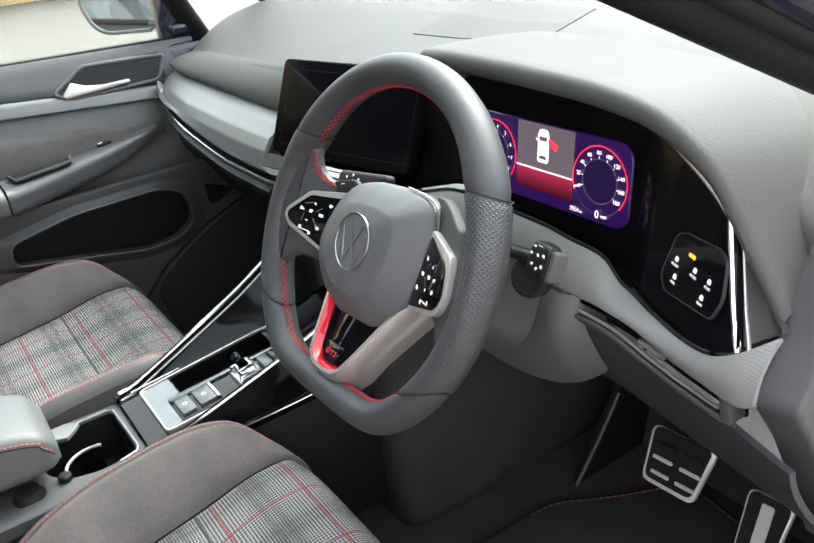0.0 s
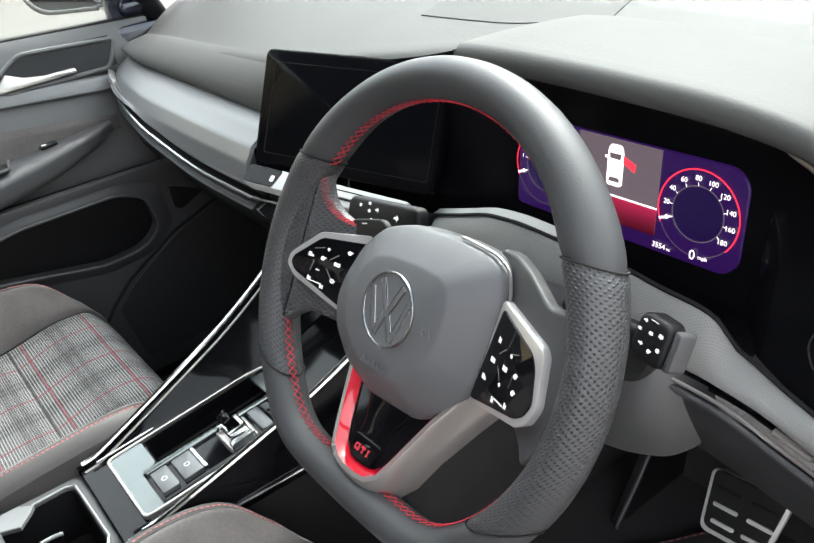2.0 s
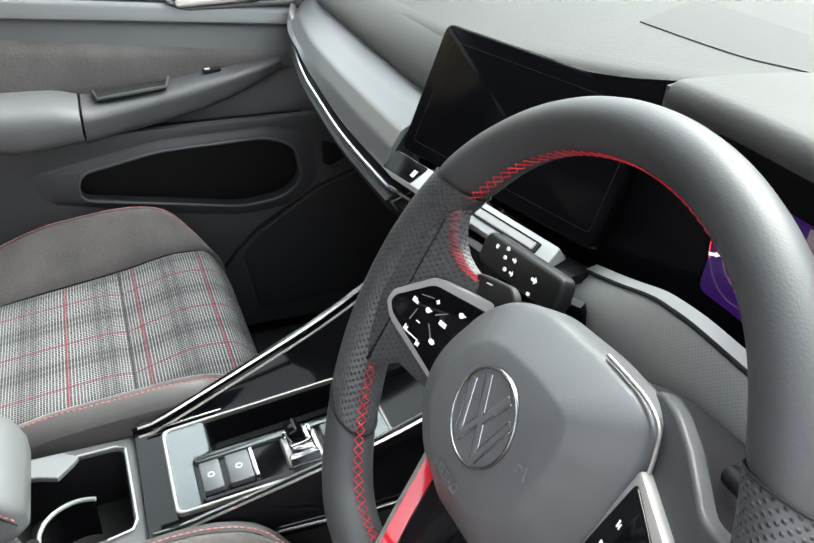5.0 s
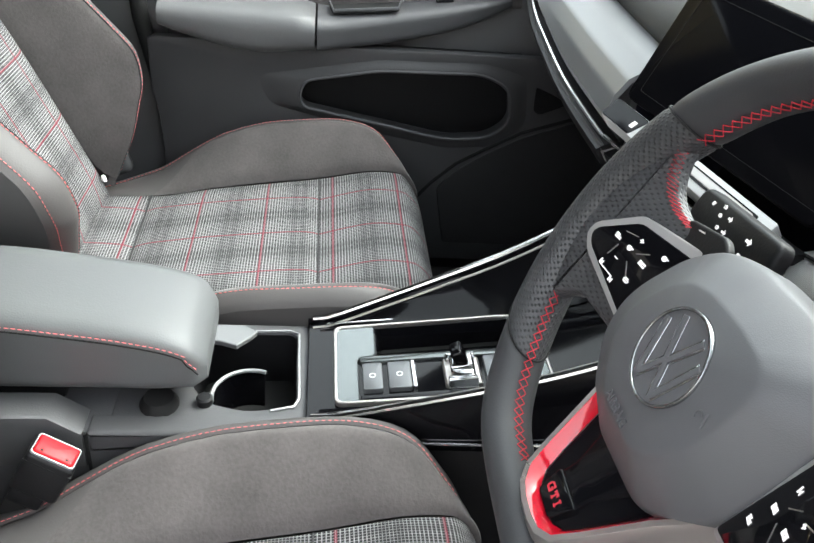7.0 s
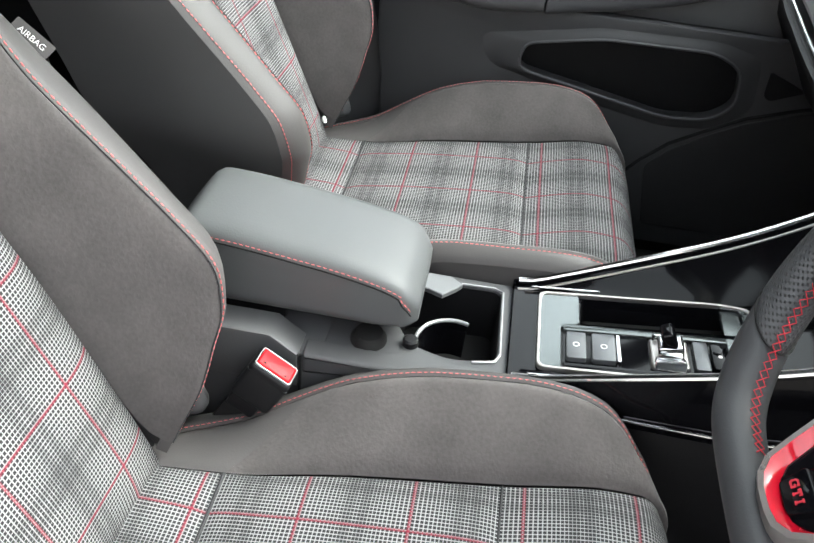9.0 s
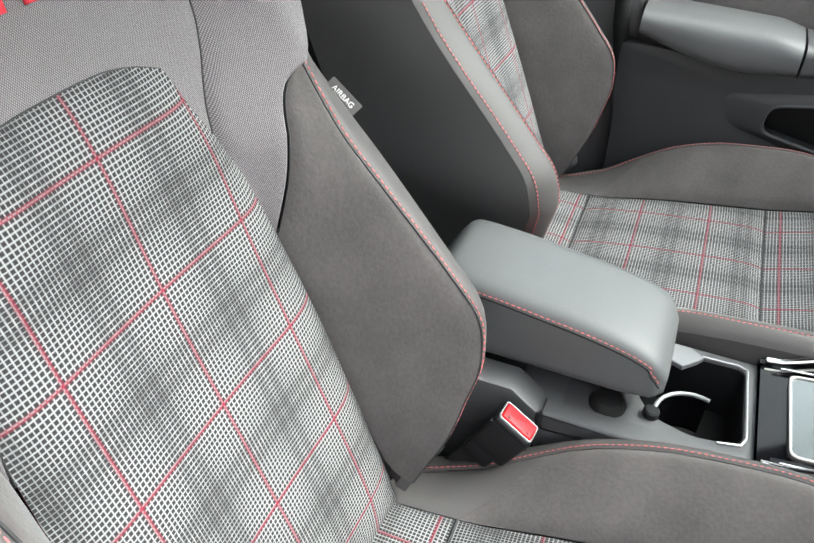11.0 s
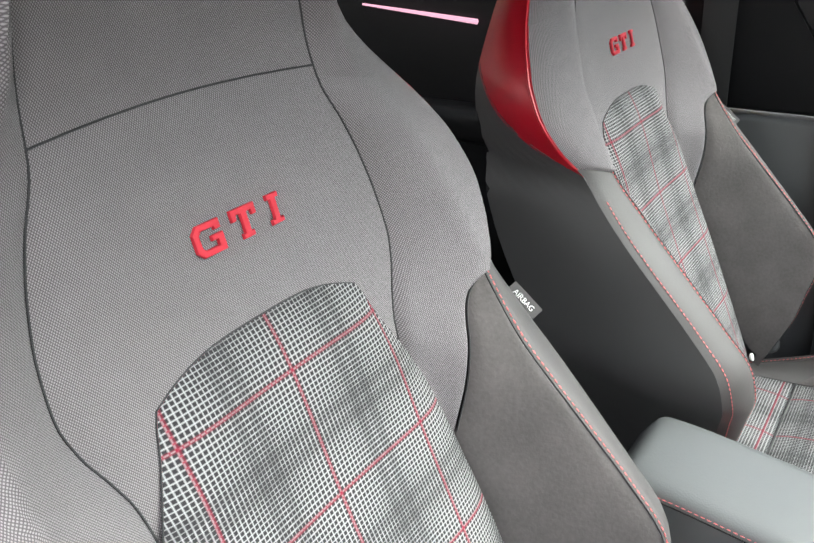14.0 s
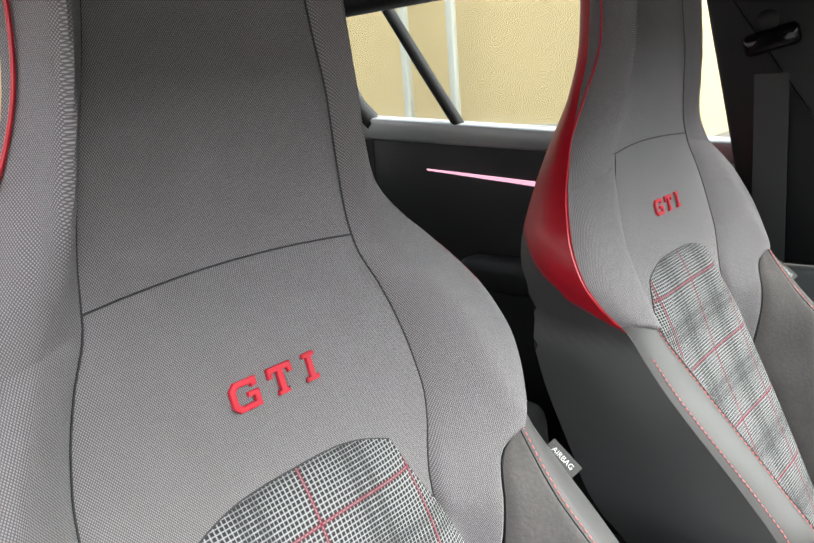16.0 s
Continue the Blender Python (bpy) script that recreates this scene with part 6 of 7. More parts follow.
def tray_wall(u, v):
    """The sloping inner side of the storage tray."""
    line = rounded([(TRAY[0], TRAY[2]), (TRAY[1], TRAY[2]), (TRAY[1], TRAY[3]), (TRAY[0], TRAY[3])], 0.006, 3)
    n = len(line)
    x, y = line[int(round(u * n)) % n]
    mx, my = (TRAY[0] + TRAY[1]) / 2, (TRAY[2] + TRAY[3]) / 2
    k = 1.03 - 0.16 * v
    return Vector((CX + mx + (x - mx) * k, my + (y - my) * (1.015 - 0.10 * v), con_z(y) + 0.0055 - 0.030 * v))


part("storage_tray", sheet(tray_wall, 16, 4, wrap_u=True), GLOSS_BLACK, console, "deep gloss black storage tray")
part("tray_floor", slab(rounded([(TRAY[0] + 0.003, TRAY[2] + 0.004), (TRAY[1] - 0.003, TRAY[2] + 0.004), (TRAY[1] - 0.003, TRAY[3] - 0.004), (TRAY[0] + 0.003, TRAY[3] - 0.004)], 0.004), 0.002, 0, 1, frame_matrix((CX, 0, con_z(0.30) - 0.023 - 0.12 * 0.30), (1, 0, 0), (0, 1, 0.12))), BLACK_RUBBER, console, "black rubber tray floor")
part("switch_well", slab(rounded([(0.002, 0.028), (0.052, 0.028), (0.053, 0.200), (0.002, 0.200)], 0.003), 0.002, 0, 1, m0 @ Matrix.Translation((0, 0, 0.0022))), GLOSS_BLACK, console, "black switch well")
SWITCH_FACE = surface("grey_switch_face", (0.12, 0.125, 0.13), 0.3, 0.4, 1200, 0.03, 7, 0.08)
for y0, y1 in ((0.031, 0.052), (0.058, 0.083)):
    part("switch", slab(rounded([(0.006, y0), (0.048, y0), (0.048, y1), (0.006, y1)], 0.003), 0.008, 0.0015, 2, m0 @ Matrix.Translation((0, 0, 0.0085))), SWITCH_FACE, console, "grey push switch")
    yc = (y0 + y1) / 2
    part("switch_mark", ring_slab(disc(0.0036, 14, 0.027, yc), disc(0.0027, 14, 0.027, yc), 0.0005, m0 @ Matrix.Translation((0, 0, 0.0088))), WHITE_CLOTH, console, "thin pale ring mark")
part("switch_edge", slab(rounded([(0.006, 0.0835), (0.048, 0.0835), (0.048, 0.0880), (0.006, 0.0880)], 0.0015), 0.008, 0.0012, 2, m0 @ Matrix.Translation((0, 0, 0.0090))), CHROME, console, "bright switch edge")
# gear selector: a short upright lever on a bright wedge
lever = part("gear_selector", slab(rounded([(0.005, 0.118), (0.049, 0.118), (0.049, 0.158), (0.005, 0.158)], 0.004), 0.008, 0.003, 3, m0 @ Matrix.Translation((0, 0, 0.0075))), SATIN, console, "bright selector base")
for side in (-1, 1):
    part("selector_wing", slab(rounded([(-0.004, -0.016), (0.004, -0.016), (0.0055, 0.016), (-0.0055, 0.016)], 0.002), 0.012, 0.003, 2, m0 @ Matrix.Translation((0.027 + side * 0.0165, 0.137, 0.0145)) @ pose(0, 0, 0, 0, side * -22, 0)), CHROME, lever, "chrome wing")
part("selector_neck", slab(rounded([(-0.011, -0.012), (0.011, -0.012), (0.012, 0.014), (-0.012, 0.014)], 0.004), 0.020, 0.004, 3, m0 @ Matrix.Translation((0.027, 0.135, 0.024)) @ pose(0, 0, 0, 10, 0, 0)), CHROME, lever, "bright neck")
knob = part("selector_knob", slab(rounded([(-0.010, -0.007), (0.010, -0.007), (0.011, 0.007), (-0.011, 0.007)], 0.004), 0.022, 0.004, 3, m0 @ Matrix.Translation((0.027, 0.129, 0.040)) @ pose(0, 0, 0, 24, 0, 0)), GLOSS_BLACK, lever, "gloss black knob")
for k in range(4):
    part("selector_mark", slab(rect(-0.0011, -0.0011, 0.0011, 0.0011), 0.0005, 0, 1, m0 @ Matrix.Translation((0.0478 - 0.002, 0.122 + 0.009 * k, 0.0082))), WHITE_INK, lever)
part("start_pad", slab(rounded([(0.005, 0.163), (0.049, 0.163), (0.049, 0.178), (0.005, 0.178)], 0.003), 0.006, 0.001, 2, m0 @ Matrix.Translation((0, 0, 0.0080))), SWITCH_FACE, console, "grey panel")
part("start_button", slab(rounded([(0.007, 0.181), (0.046, 0.181), (0.046, 0.198), (0.007, 0.198)], 0.003), 0.006, 0.001, 2, m0 @ Matrix.Translation((0, 0, 0.0085))), GLOSS_BLACK, console, "black start button")
part("button_mark", slab(disc(0.0022, 12, 0.027, 0.189), 0.0005, 0, 1, m0 @ Matrix.Translation((0, 0, 0.0088))), WHITE_INK, console)
part("console_front", thicken(sheet(lambda u, v: Vector((CX + (2 * u - 1) * 0.13, 0.500 + 0.02 * v, 0.69 + 0.17 * v)), 8, 8), 0.006), GLOSS_BLACK, console, "gloss black shelf below the centre panel")

# cup holder and tunnel behind it
tunnel = thing("console_tunnel", (0, -0.05, 0.33), "grey plastic tunnel with open cup holder between the seats", "centre tunnel")
TUN = 0.632
part("tunnel_side", box((CX + 0.082, -0.085, 0.49), (0.012, 0.47, 0.28), 0.004, 2), MID_PLASTIC, tunnel, "grey tunnel side")
part("tunnel_side", box((CX - 0.082, -0.085, 0.49), (0.012, 0.47, 0.28), 0.004, 2), MID_PLASTIC, tunnel, "grey tunnel side")
hole = rounded([(-0.068, 0.026), (0.018, 0.024), (0.046, 0.044), (0.058, 0.085), (0.050, 0.136), (-0.072, 0.134)], 0.014, 5)
rim_line = []
for x, y in hole:
    dx, dy = x, y - 0.05
    k = max(abs(dx) / 0.086, abs(dy) / 0.098, 1e-6)
    rim_line.append((dx / k, 0.05 + dy / k))
part("cup_surround", ring_slab(rim_line, hole, 0.05, Matrix.Translation((CX, 0, TUN)), 0.002), MID_PLASTIC, tunnel, "grey cup holder surround")
part("cup_well", slab(scaled(hole, 1.0), 0.004, 0, 1, Matrix.Translation((CX, 0, TUN - 0.075))), BLACK_RUBBER, tunnel, "black well floor")
part("cup_well_wall", ring_slab(scaled(hole, 1.03), scaled(hole, 0.995), 0.075, Matrix.Translation((CX, 0, TUN - 0.003))), DARK_PLASTIC, tunnel, "dark well wall")
part("cup_ring", thicken(sheet(lambda u, v: Vector((CX + 0.025 + (0.0385 + 0.0022 * (1 - v)) * math.cos(radians(160 + 150 * u)), 0.086 + (0.0385 + 0.0022 * (1 - v)) * math.sin(radians(160 + 150 * u)), TUN - 0.010 - 0.050 * v)), 24, 4), 0.002, (0.03, 0.086, 2)), GLOSS_BLACK, tunnel, "gloss black cup cylinder")
part("cup_arc", tube([(CX + 0.025 + 0.040 * math.cos(a), 0.086 + 0.040 * math.sin(a), TUN - 0.009) for a in np.linspace(radians(158), radians(285), 26)], 0.0024, 8), GREY_TRIM, tunnel, "bright cup rim arc")
part("cup_arc", tube([(CX + 0.025 + 0.036 * math.cos(a), 0.088 + 0.036 * math.sin(a), TUN - 0.048) for a in np.linspace(radians(-40), radians(25), 12)], 0.0018, 8), GREY_TRIM, tunnel, "bright lower arc")
part("cup_block", box((CX + 0.034, 0.115, TUN - 0.052), (0.030, 0.036, 0.030), 0.004, 2), GLOSS_BLACK, tunnel, "black block in the well")
part("cup_hook", slab([(-0.082, 0.034), (-0.083, 0.072), (-0.071, 0.088), (-0.062, 0.082), (-0.045, 0.066), (-0.052, 0.048), (-0.054, 0.034)][::-1], 0.006, 0.001, 1, Matrix.Translation((CX, 0, TUN + 0.002))), DECOR_TRIM, tunnel, "satin hook plate")
part("cup_edge", tube([(CX + x, y, TUN + 0.001) for x, y in ((-0.072, 0.086), (-0.074, 0.126), (-0.068, 0.136), (0.040, 0.139), (0.052, 0.134), (0.058, 0.110))], 0.0016, 6), GREY_TRIM, tunnel, "thin bright edge of the well")
part("tunnel_block", slab([(-0.30, 0.585), (-0.30, 0.654), (-0.100, 0.654), (-0.070, 0.632), (-0.070, 0.585)], 0.036, 0.005, 2, frame_matrix((CX + 0.093, 0, 0), (0, 1, 0), (0, 0, 1))), MID_PLASTIC, tunnel, "raised grey block below the armrest")
part("tunnel_rail", slab(rounded([(-0.066, 0.606), (-0.066, 0.634), (0.146, 0.634), (0.146, 0.620)], 0.003), 0.024, 0.005, 3, frame_matrix((CX + 0.092, 0, 0), (0, 1, 0), (0, 0, 1))), MID_PLASTIC, tunnel, "grey rail along the cup holder")
part("lid_button", turned([(0.0085, -0.004), (0.0085, 0.004), (0.0065, 0.006)], 20, Matrix.Translation((CX + 0.046, 0.042, TUN + 0.003))), DARK_PLASTIC, tunnel, "round black button")
part("tunnel_top", box((CX, -0.17, TUN - 0.008), (0.168, 0.30, 0.014), 0.003, 2), MID_PLASTIC, tunnel, "grey tunnel top")
part("armrest_hinge", turned([(0.020, -0.004), (0.020, 0.002), (0.015, 0.010)], 20, Matrix.Translation((CX + 0.049, -0.003, TUN + 0.001))), BLACK_RUBBER, tunnel, "black round catch")
part("tunnel_joint", box((CX + 0.0890, -0.068, 0.50), (0.004, 0.0025, 0.26)), BLACK_RUBBER, tunnel)


# ---- front seats, armrest, buckle ----
seat_driver = seat(0.357, "sports seat in plaid cloth and grey suede with red side")
seat_passenger = copy_thing(seat_driver, Matrix.Translation((-0.352, 0.0, 0.33)))

button_m = frame_matrix(back_point(-0.138, 0.592, 0.018) + Vector((-0.352, 0, 0)), (1, 0, 0), (0, -0.4, 1))
PLACE[seat_passenger] = Matrix.Translation((-0.352, 0.0, 0.33))
part("hook_button", turned([(0.006, -0.002), (0.006, 0.001), (0.003, 0.003)], 16, button_m), WHITE_CLOTH, seat_passenger, "small white button")

arm_rest = thing("padded_armrest", (0.0, -0.09, 0.640), "grey leatherette padded armrest with red stitching over the tunnel", "armrest")
arm_top = smooth_curve((-0.215, -0.19, -0.07, 0.0, 0.03, 0.047), (0.735, 0.750, 0.738, 0.725, 0.713, 0.694))


def arm_section(u, v):
    y = -0.215 + 0.262 * v
    t, low = arm_top(y), 0.656 + 0.006 * max(0, (y - 0.0) / 0.047)
    end = min(1.0, 0.80 + 0.20 * math.sin(min(1.0, min(v, 1 - v) / 0.06) * math.pi / 2))
    a = 2 * math.pi * u
    c, s = math.cos(a), math.sin(a)
    p = 7.0
    k = (abs(c) ** p + abs(s) ** p) ** (-1 / p)
    return Vector((0.066 * end * k * c - 0.001, y, (t + low) / 2 + (t - low) / 2 * end * k * s + (0.004 * (1 - c * c) if s > 0 else 0)))


pad_bm = sheet(arm_section, 48, 40, wrap_u=True)
for j in (0, 40):
    ring = [v for v in pad_bm.verts if abs(v.co.y - (-0.215 + 0.262 * j / 40)) < 1e-6]
    pad_bm.faces.new(sorted(ring, key=lambda v: math.atan2(v.co.z - 0.69, v.co.x)))
bmesh.ops.recalc_face_normals(pad_bm, faces=pad_bm.faces[:])
part("pad", pad_bm, ARM_LEATHER, arm_rest, "smooth grey leatherette pad")
for side in (-1, 1):
    line = [Vector((side * 0.0645, y, arm_top(y) - 0.0085 - (0.006 if y > 0.03 else 0))) for y in np.linspace(-0.20, 0.040, 50)]
    part("stitching", stitches([p + Vector((side * 0.0012, 0, 0.0014)) for p in line]), PINK_THREAD, arm_rest, "red thread")
    part("pad_seam", tube([p + Vector((side * 0.0006, 0, -0.004)) for p in line], 0.0009, 5), BLACK_RUBBER, arm_rest)
part("hinge_block", box((0.0, -0.15, 0.648), (0.10, 0.11, 0.026), 0.005, 2), DARK_PLASTIC, arm_rest, "dark hinge block")

for m in (frame_matrix((0.131, -0.0975, 0.618), (1, -0.10, 0.05), (0, 0.878, -0.479)), pose(-0.133, -0.12, 0.60, 22, 18, 180)):
    buckle = thing("belt_buckle", m=m, label="black seat belt buckle with red release button", category="seat belt buckle", group="belt buckles")
    body = part("buckle_body", box((0, 0, 0.005), (0.030, 0.046, 0.054), 0.005, 3), DARK_PLASTIC, buckle, "black buckle body", local=True)
    part("buckle_neck", box((0, -0.003, -0.030), (0.022, 0.034, 0.030), 0.005, 2), DARK_PLASTIC, buckle, "black buckle neck", local=True)
    part("buckle_groove", box((0, 0, 0.0225), (0.0304, 0.0464, 0.0010), 0.0), BLACK_RUBBER, body, "", local=True)
    part("release_button", slab(rounded(rect(-0.0108, -0.0190, 0.0108, 0.0190), 0.003), 0.006, 0.0022, 3, Matrix.Translation((0, 0, 0.0352))), RED_BUTTON, buckle, "red release button", local=True)
    part("button_frame", ring_slab(rounded(rect(-0.0128, -0.0210, 0.0128, 0.0210), 0.004), rounded(rect(-0.0113, -0.0195, 0.0113, 0.0195), 0.0033), 0.003, Matrix.Translation((0, 0, 0.0335)), 0.0006), GREY_TRIM, buckle, "pale frame round the button", local=True)
    for y in (-0.012, 0.012):
        part("button_pin", box((0.0075, y, 0.0353), (0.0022, 0.0028, 0.0008), 0.0), BLACK_RUBBER, buckle, "", local=True)
    part("buckle_strap", box((0, -0.006, -0.080), (0.010, 0.028, 0.09), 0.003, 2), BLACK_RUBBER, buckle, "black strap", local=True)

# ---- passenger door ----
door = thing("door_1", (-0.72, 0.2, 0.35), "closed grey passenger door with armrest and open pocket", "door", kind="structure")
lean = smooth_curve((0.38, 0.60, 0.70, 0.755, 0.80, 0.86, 0.93, 1.0, 1.04), (-0.715, -0.715, -0.715, -0.715, -0.722, -0.738, -0.764, -0.788, -0.806))


def door_patch(y0, y1, low, high, lift, nu=30, nv=10, puffed=0.0):
    def f(u, v):
        y = y0 + (y1 - y0) * u
        z = low(y) + (high(y) - low(y)) * v
        return Vector((lean(z) + lift + puff(u, v, puffed), y, z))
    return thicken(sheet(f, nu, nv), 0.012, (5, 0.3, 0.9))


part("door_card", door_patch(-0.14, 0.75, flat_value(0.36), lambda y: 1.030 - 0.03 * y, 0.0, 30, 30), DOOR_PLASTIC, door, "grey plastic door card")


def band_top(y):
    return 0.978 - 0.085 * y


def band_low(y):
    return 0.945 - 0.075 * y


def cut(y):
    return 0.918 - 0.108 * y


part("door_band", door_patch(-0.14, 0.60, band_low, band_top, 0.010, 30, 8, 0.006), DECOR_TRIM, door, "satin grey band")
part("door_insert", door_patch(-0.14, 0.50, lambda y: 0.815 + 0.07 * max(0, y - 0.15), cut, 0.006, 30, 8, 0.008), SUEDE, door, "dark suede insert")
part("door_upper", door_patch(-0.14, 0.62, lambda y: band_top(y) + 0.003, lambda y: 1.034 - 0.03 * y, 0.008, 30, 8, 0.004), DOOR_PLASTIC, door, "grey upper door pad")
part("window_seal", box((-0.802, 0.24, 1.0235), (0.02, 0.76, 0.014), 0.004, 2, (-1.7, 0, 0)), BLACK_RUBBER, door, "black window seal")
# inner handle
part("handle_recess", door_patch(0.315, 0.535, lambda y: 0.947 + 0.02 * max(0, (0.36 - y) / 0.05) * (y < 0.36), lambda y: min(0.999, 0.972 + 0.45 * (y - 0.315)), 0.0135, 16, 6), DARK_PLASTIC, door, "dark handle recess")
ring = [(0.300, 0.958), (0.372, 1.000), (0.545, 0.992), (0.520, 0.945), (0.33, 0.943)]
part("handle_frame", tube([Vector((lean(z) + 0.0145, y, z)) for y, z in rounded(ring, 0.012)], 0.0042, 8, True), DOOR_PLASTIC, door, "grey handle frame")
lever_line = [(0.315, 0.955), (0.338, 0.978), (0.365, 0.966), (0.40, 0.961), (0.455, 0.962), (0.458, 0.953), (0.38, 0.949), (0.32, 0.947)]
part("door_handle", slab(rounded([(y, z - 0.96) for y, z in lever_line], 0.004), 0.012, 0.003, 2, frame_matrix((-0.748, 0, 0.96), (0, 1, 0), (-0.33, 0, 1))), SATIN, door, "bright inner handle")
# armrest with pull cup and window switch
arm_out = smooth_curve((-0.14, 0.13, 0.17, 0.25, 0.35, 0.44, 0.48), (-0.612, -0.614, -0.624, -0.640, -0.662, -0.688, -0.712))
arm_hi = smooth_curve((-0.14, 0.10, 0.16, 0.28, 0.40, 0.48), (0.842, 0.838, 0.826, 0.838, 0.852, 0.860))
arm_lo = smooth_curve((-0.14, -0.078, 0.0, 0.054, 0.13, 0.25, 0.36, 0.48), (0.815, 0.790, 0.768, 0.761, 0.770, 0.784, 0.802, 0.842))


def arm_piece(y0, y1, n, power):
    def f(u, v):
        y = y0 + (y1 - y0) * v
        xo, xi, t, low = arm_out(y), -0.76, arm_hi(y), arm_lo(y)
        a = 2 * math.pi * u
        c, s = math.cos(a), math.sin(a)
        k = (abs(c) ** power + abs(s) ** power) ** (-1 / power)
        return Vector(((xo + xi) / 2 + (xo - xi) / 2 * k * c, y, (t + low) / 2 + (t - low) / 2 * k * s))
    bm = sheet(f, 32, n, wrap_u=True)
    for v in (0, 1):
        edge = [w for w in bm.verts if abs(w.co.y - (y0 + (y1 - y0) * v)) < 1e-6]
        mid = sum((w.co for w in edge), Vector()) / len(edge)
        bm.faces.new(sorted(edge, key=lambda w: math.atan2(w.co.z - mid.z, w.co.x - mid.x)))
    bmesh.ops.recalc_face_normals(bm, faces=bm.faces[:])
    return bm


part("armrest", arm_piece(-0.105, 0.142, 14, 3.2), DOOR_PLASTIC, door, "padded grey armrest")
part("armrest_front", arm_piece(0.146, 0.48, 20, 5.0), MID_PLASTIC, door, "grey switch panel")
part("pull_cup", slab(rounded([(0.172, -0.030), (0.278, -0.030), (0.288, 0.018), (0.165, 0.018)], 0.006), 0.002, 0, 1, frame_matrix((-0.688, 0.0, 0.8135), (0, 1, 0.10), (-1, 0, 0))), BLACK_RUBBER, door, "dark pull cup")
part("pull_cup_lip", tube([Vector((-0.688 - q, y, 0.816 + 0.10 * y + 0.001)) for y, q in ((0.165, 0.018), (0.172, -0.030), (0.278, -0.030), (0.288, 0.018))], 0.003, 6), MID_PLASTIC, door, "raised lip")
part("window_switch", box((-0.708, 0.36, 0.851), (0.016, 0.030, 0.006), 0.002, 2, (6, 0, 0)), DARK_PLASTIC, door, "small window switch")
part("switch_mark", box((-0.704, 0.352, 0.8545), (0.005, 0.008, 0.001)), WHITE_INK, door)
# lower panel with the pocket opening through it
pocket_line = [(0.118, 0.672), (0.122, 0.718), (0.252, 0.743), (0.433, 0.747), (0.482, 0.725), (0.493, 0.660), (0.456, 0.629), (0.381, 0.622), (0.25, 0.647)]
bezel_line = [(0.066, 0.672), (0.046, 0.722), (0.25, 0.760), (0.44, 0.764), (0.512, 0.745), (0.524, 0.655), (0.474, 0.610), (0.381, 0.602), (0.24, 0.628)]
pocket = rounded(pocket_line, 0.022, 7)
bezel = rounded(bezel_line, 0.022, 7)
edge = []
for y, z in pocket:
    dy, dz = y - 0.29, z - 0.69
    k = max(dy / 0.42 if dy > 0 else -dy / (0.42 + 0.47 * min(0.0, dz)), dz / 0.088 if dz > 0 else -dz / 0.33, 1e-6)
    edge.append((0.29 + dy / k, 0.69 + dz / k))
lower_m = frame_matrix((-0.648, 0, 0), (0, 1, 0), (0, 0, 1))
part("lower_panel", ring_slab(edge, pocket, 0.016, lower_m, 0.004), LOWER_DOOR, door, "grey lower door panel")


def pocket_bezel(u, v):
    """The sculpted frame that swells from the door panel to the edge of the pocket."""
    i = int(round(u * len(pocket))) % len(pocket)
    (ay, az), (by, bz) = bezel[i], pocket[i]
    k = min(1.0, v / 0.7)
    y, z = ay + (by - ay) * k, az + (bz - az) * k
    if v > 0.7:
        w = (v - 0.7) / 0.3
        return Vector((-0.6395 - 0.030 * w * w, y, z))
    return Vector((-0.6475 + 0.008 * math.sin(math.pi / 2 * k) ** 1.5, y, z))


part("pocket_lip", sheet(pocket_bezel, len(pocket), 10, wrap_u=True), LOWER_DOOR, door, "sculpted pocket frame")
part("pocket_edge", tube([Vector((-0.6405, y, z)) for y, z in pocket], 0.0028, 8, True), MID_PLASTIC, door, "rounded pocket edge")
part("corner_inlay", slab(rounded([(0.530, 0.728), (0.600, 0.700), (0.545, 0.676), (0.532, 0.684)], 0.006), 0.003, 0.001, 1, frame_matrix((-0.645, 0, 0), (0, 1, 0), (0, 0, 1))), DARK_PLASTIC, door, "dark corner inlay")
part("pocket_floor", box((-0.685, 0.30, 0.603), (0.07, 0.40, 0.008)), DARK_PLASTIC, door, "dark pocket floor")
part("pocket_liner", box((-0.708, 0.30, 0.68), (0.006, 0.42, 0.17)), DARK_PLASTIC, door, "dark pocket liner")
part("panel_groove", tube([(-0.6475, 0.34, 0.50), (-0.6475, 0.365, 0.532), (-0.6475, 0.406, 0.572), (-0.6475, 0.455, 0.603), (-0.6475, 0.52, 0.640), (-0.6475, 0.60, 0.668), (-0.6475, 0.68, 0.69)], 0.0035, 6), BLACK_RUBBER, door, "dark panel groove")
part("speaker_grille", slab(rounded([(0.40, 0.40), (0.70, 0.40), (0.70, 0.684), (0.60, 0.660), (0.52, 0.630), (0.455, 0.592), (0.41, 0.560), (0.375, 0.522)], 0.01), 0.004, 0.001, 1, lower_m @ Matrix.Translation((0, 0, 0.003))), perforated("speaker_mesh", (0.02, 0.02, 0.021), 0.6, 0.004, 0.3), door, "dark speaker grille")

# ---- car body round the cabin ----
def structure(name, bm, material, label, category):
    return tagged(part(name, bm, material, None), label, category, kind="structure")


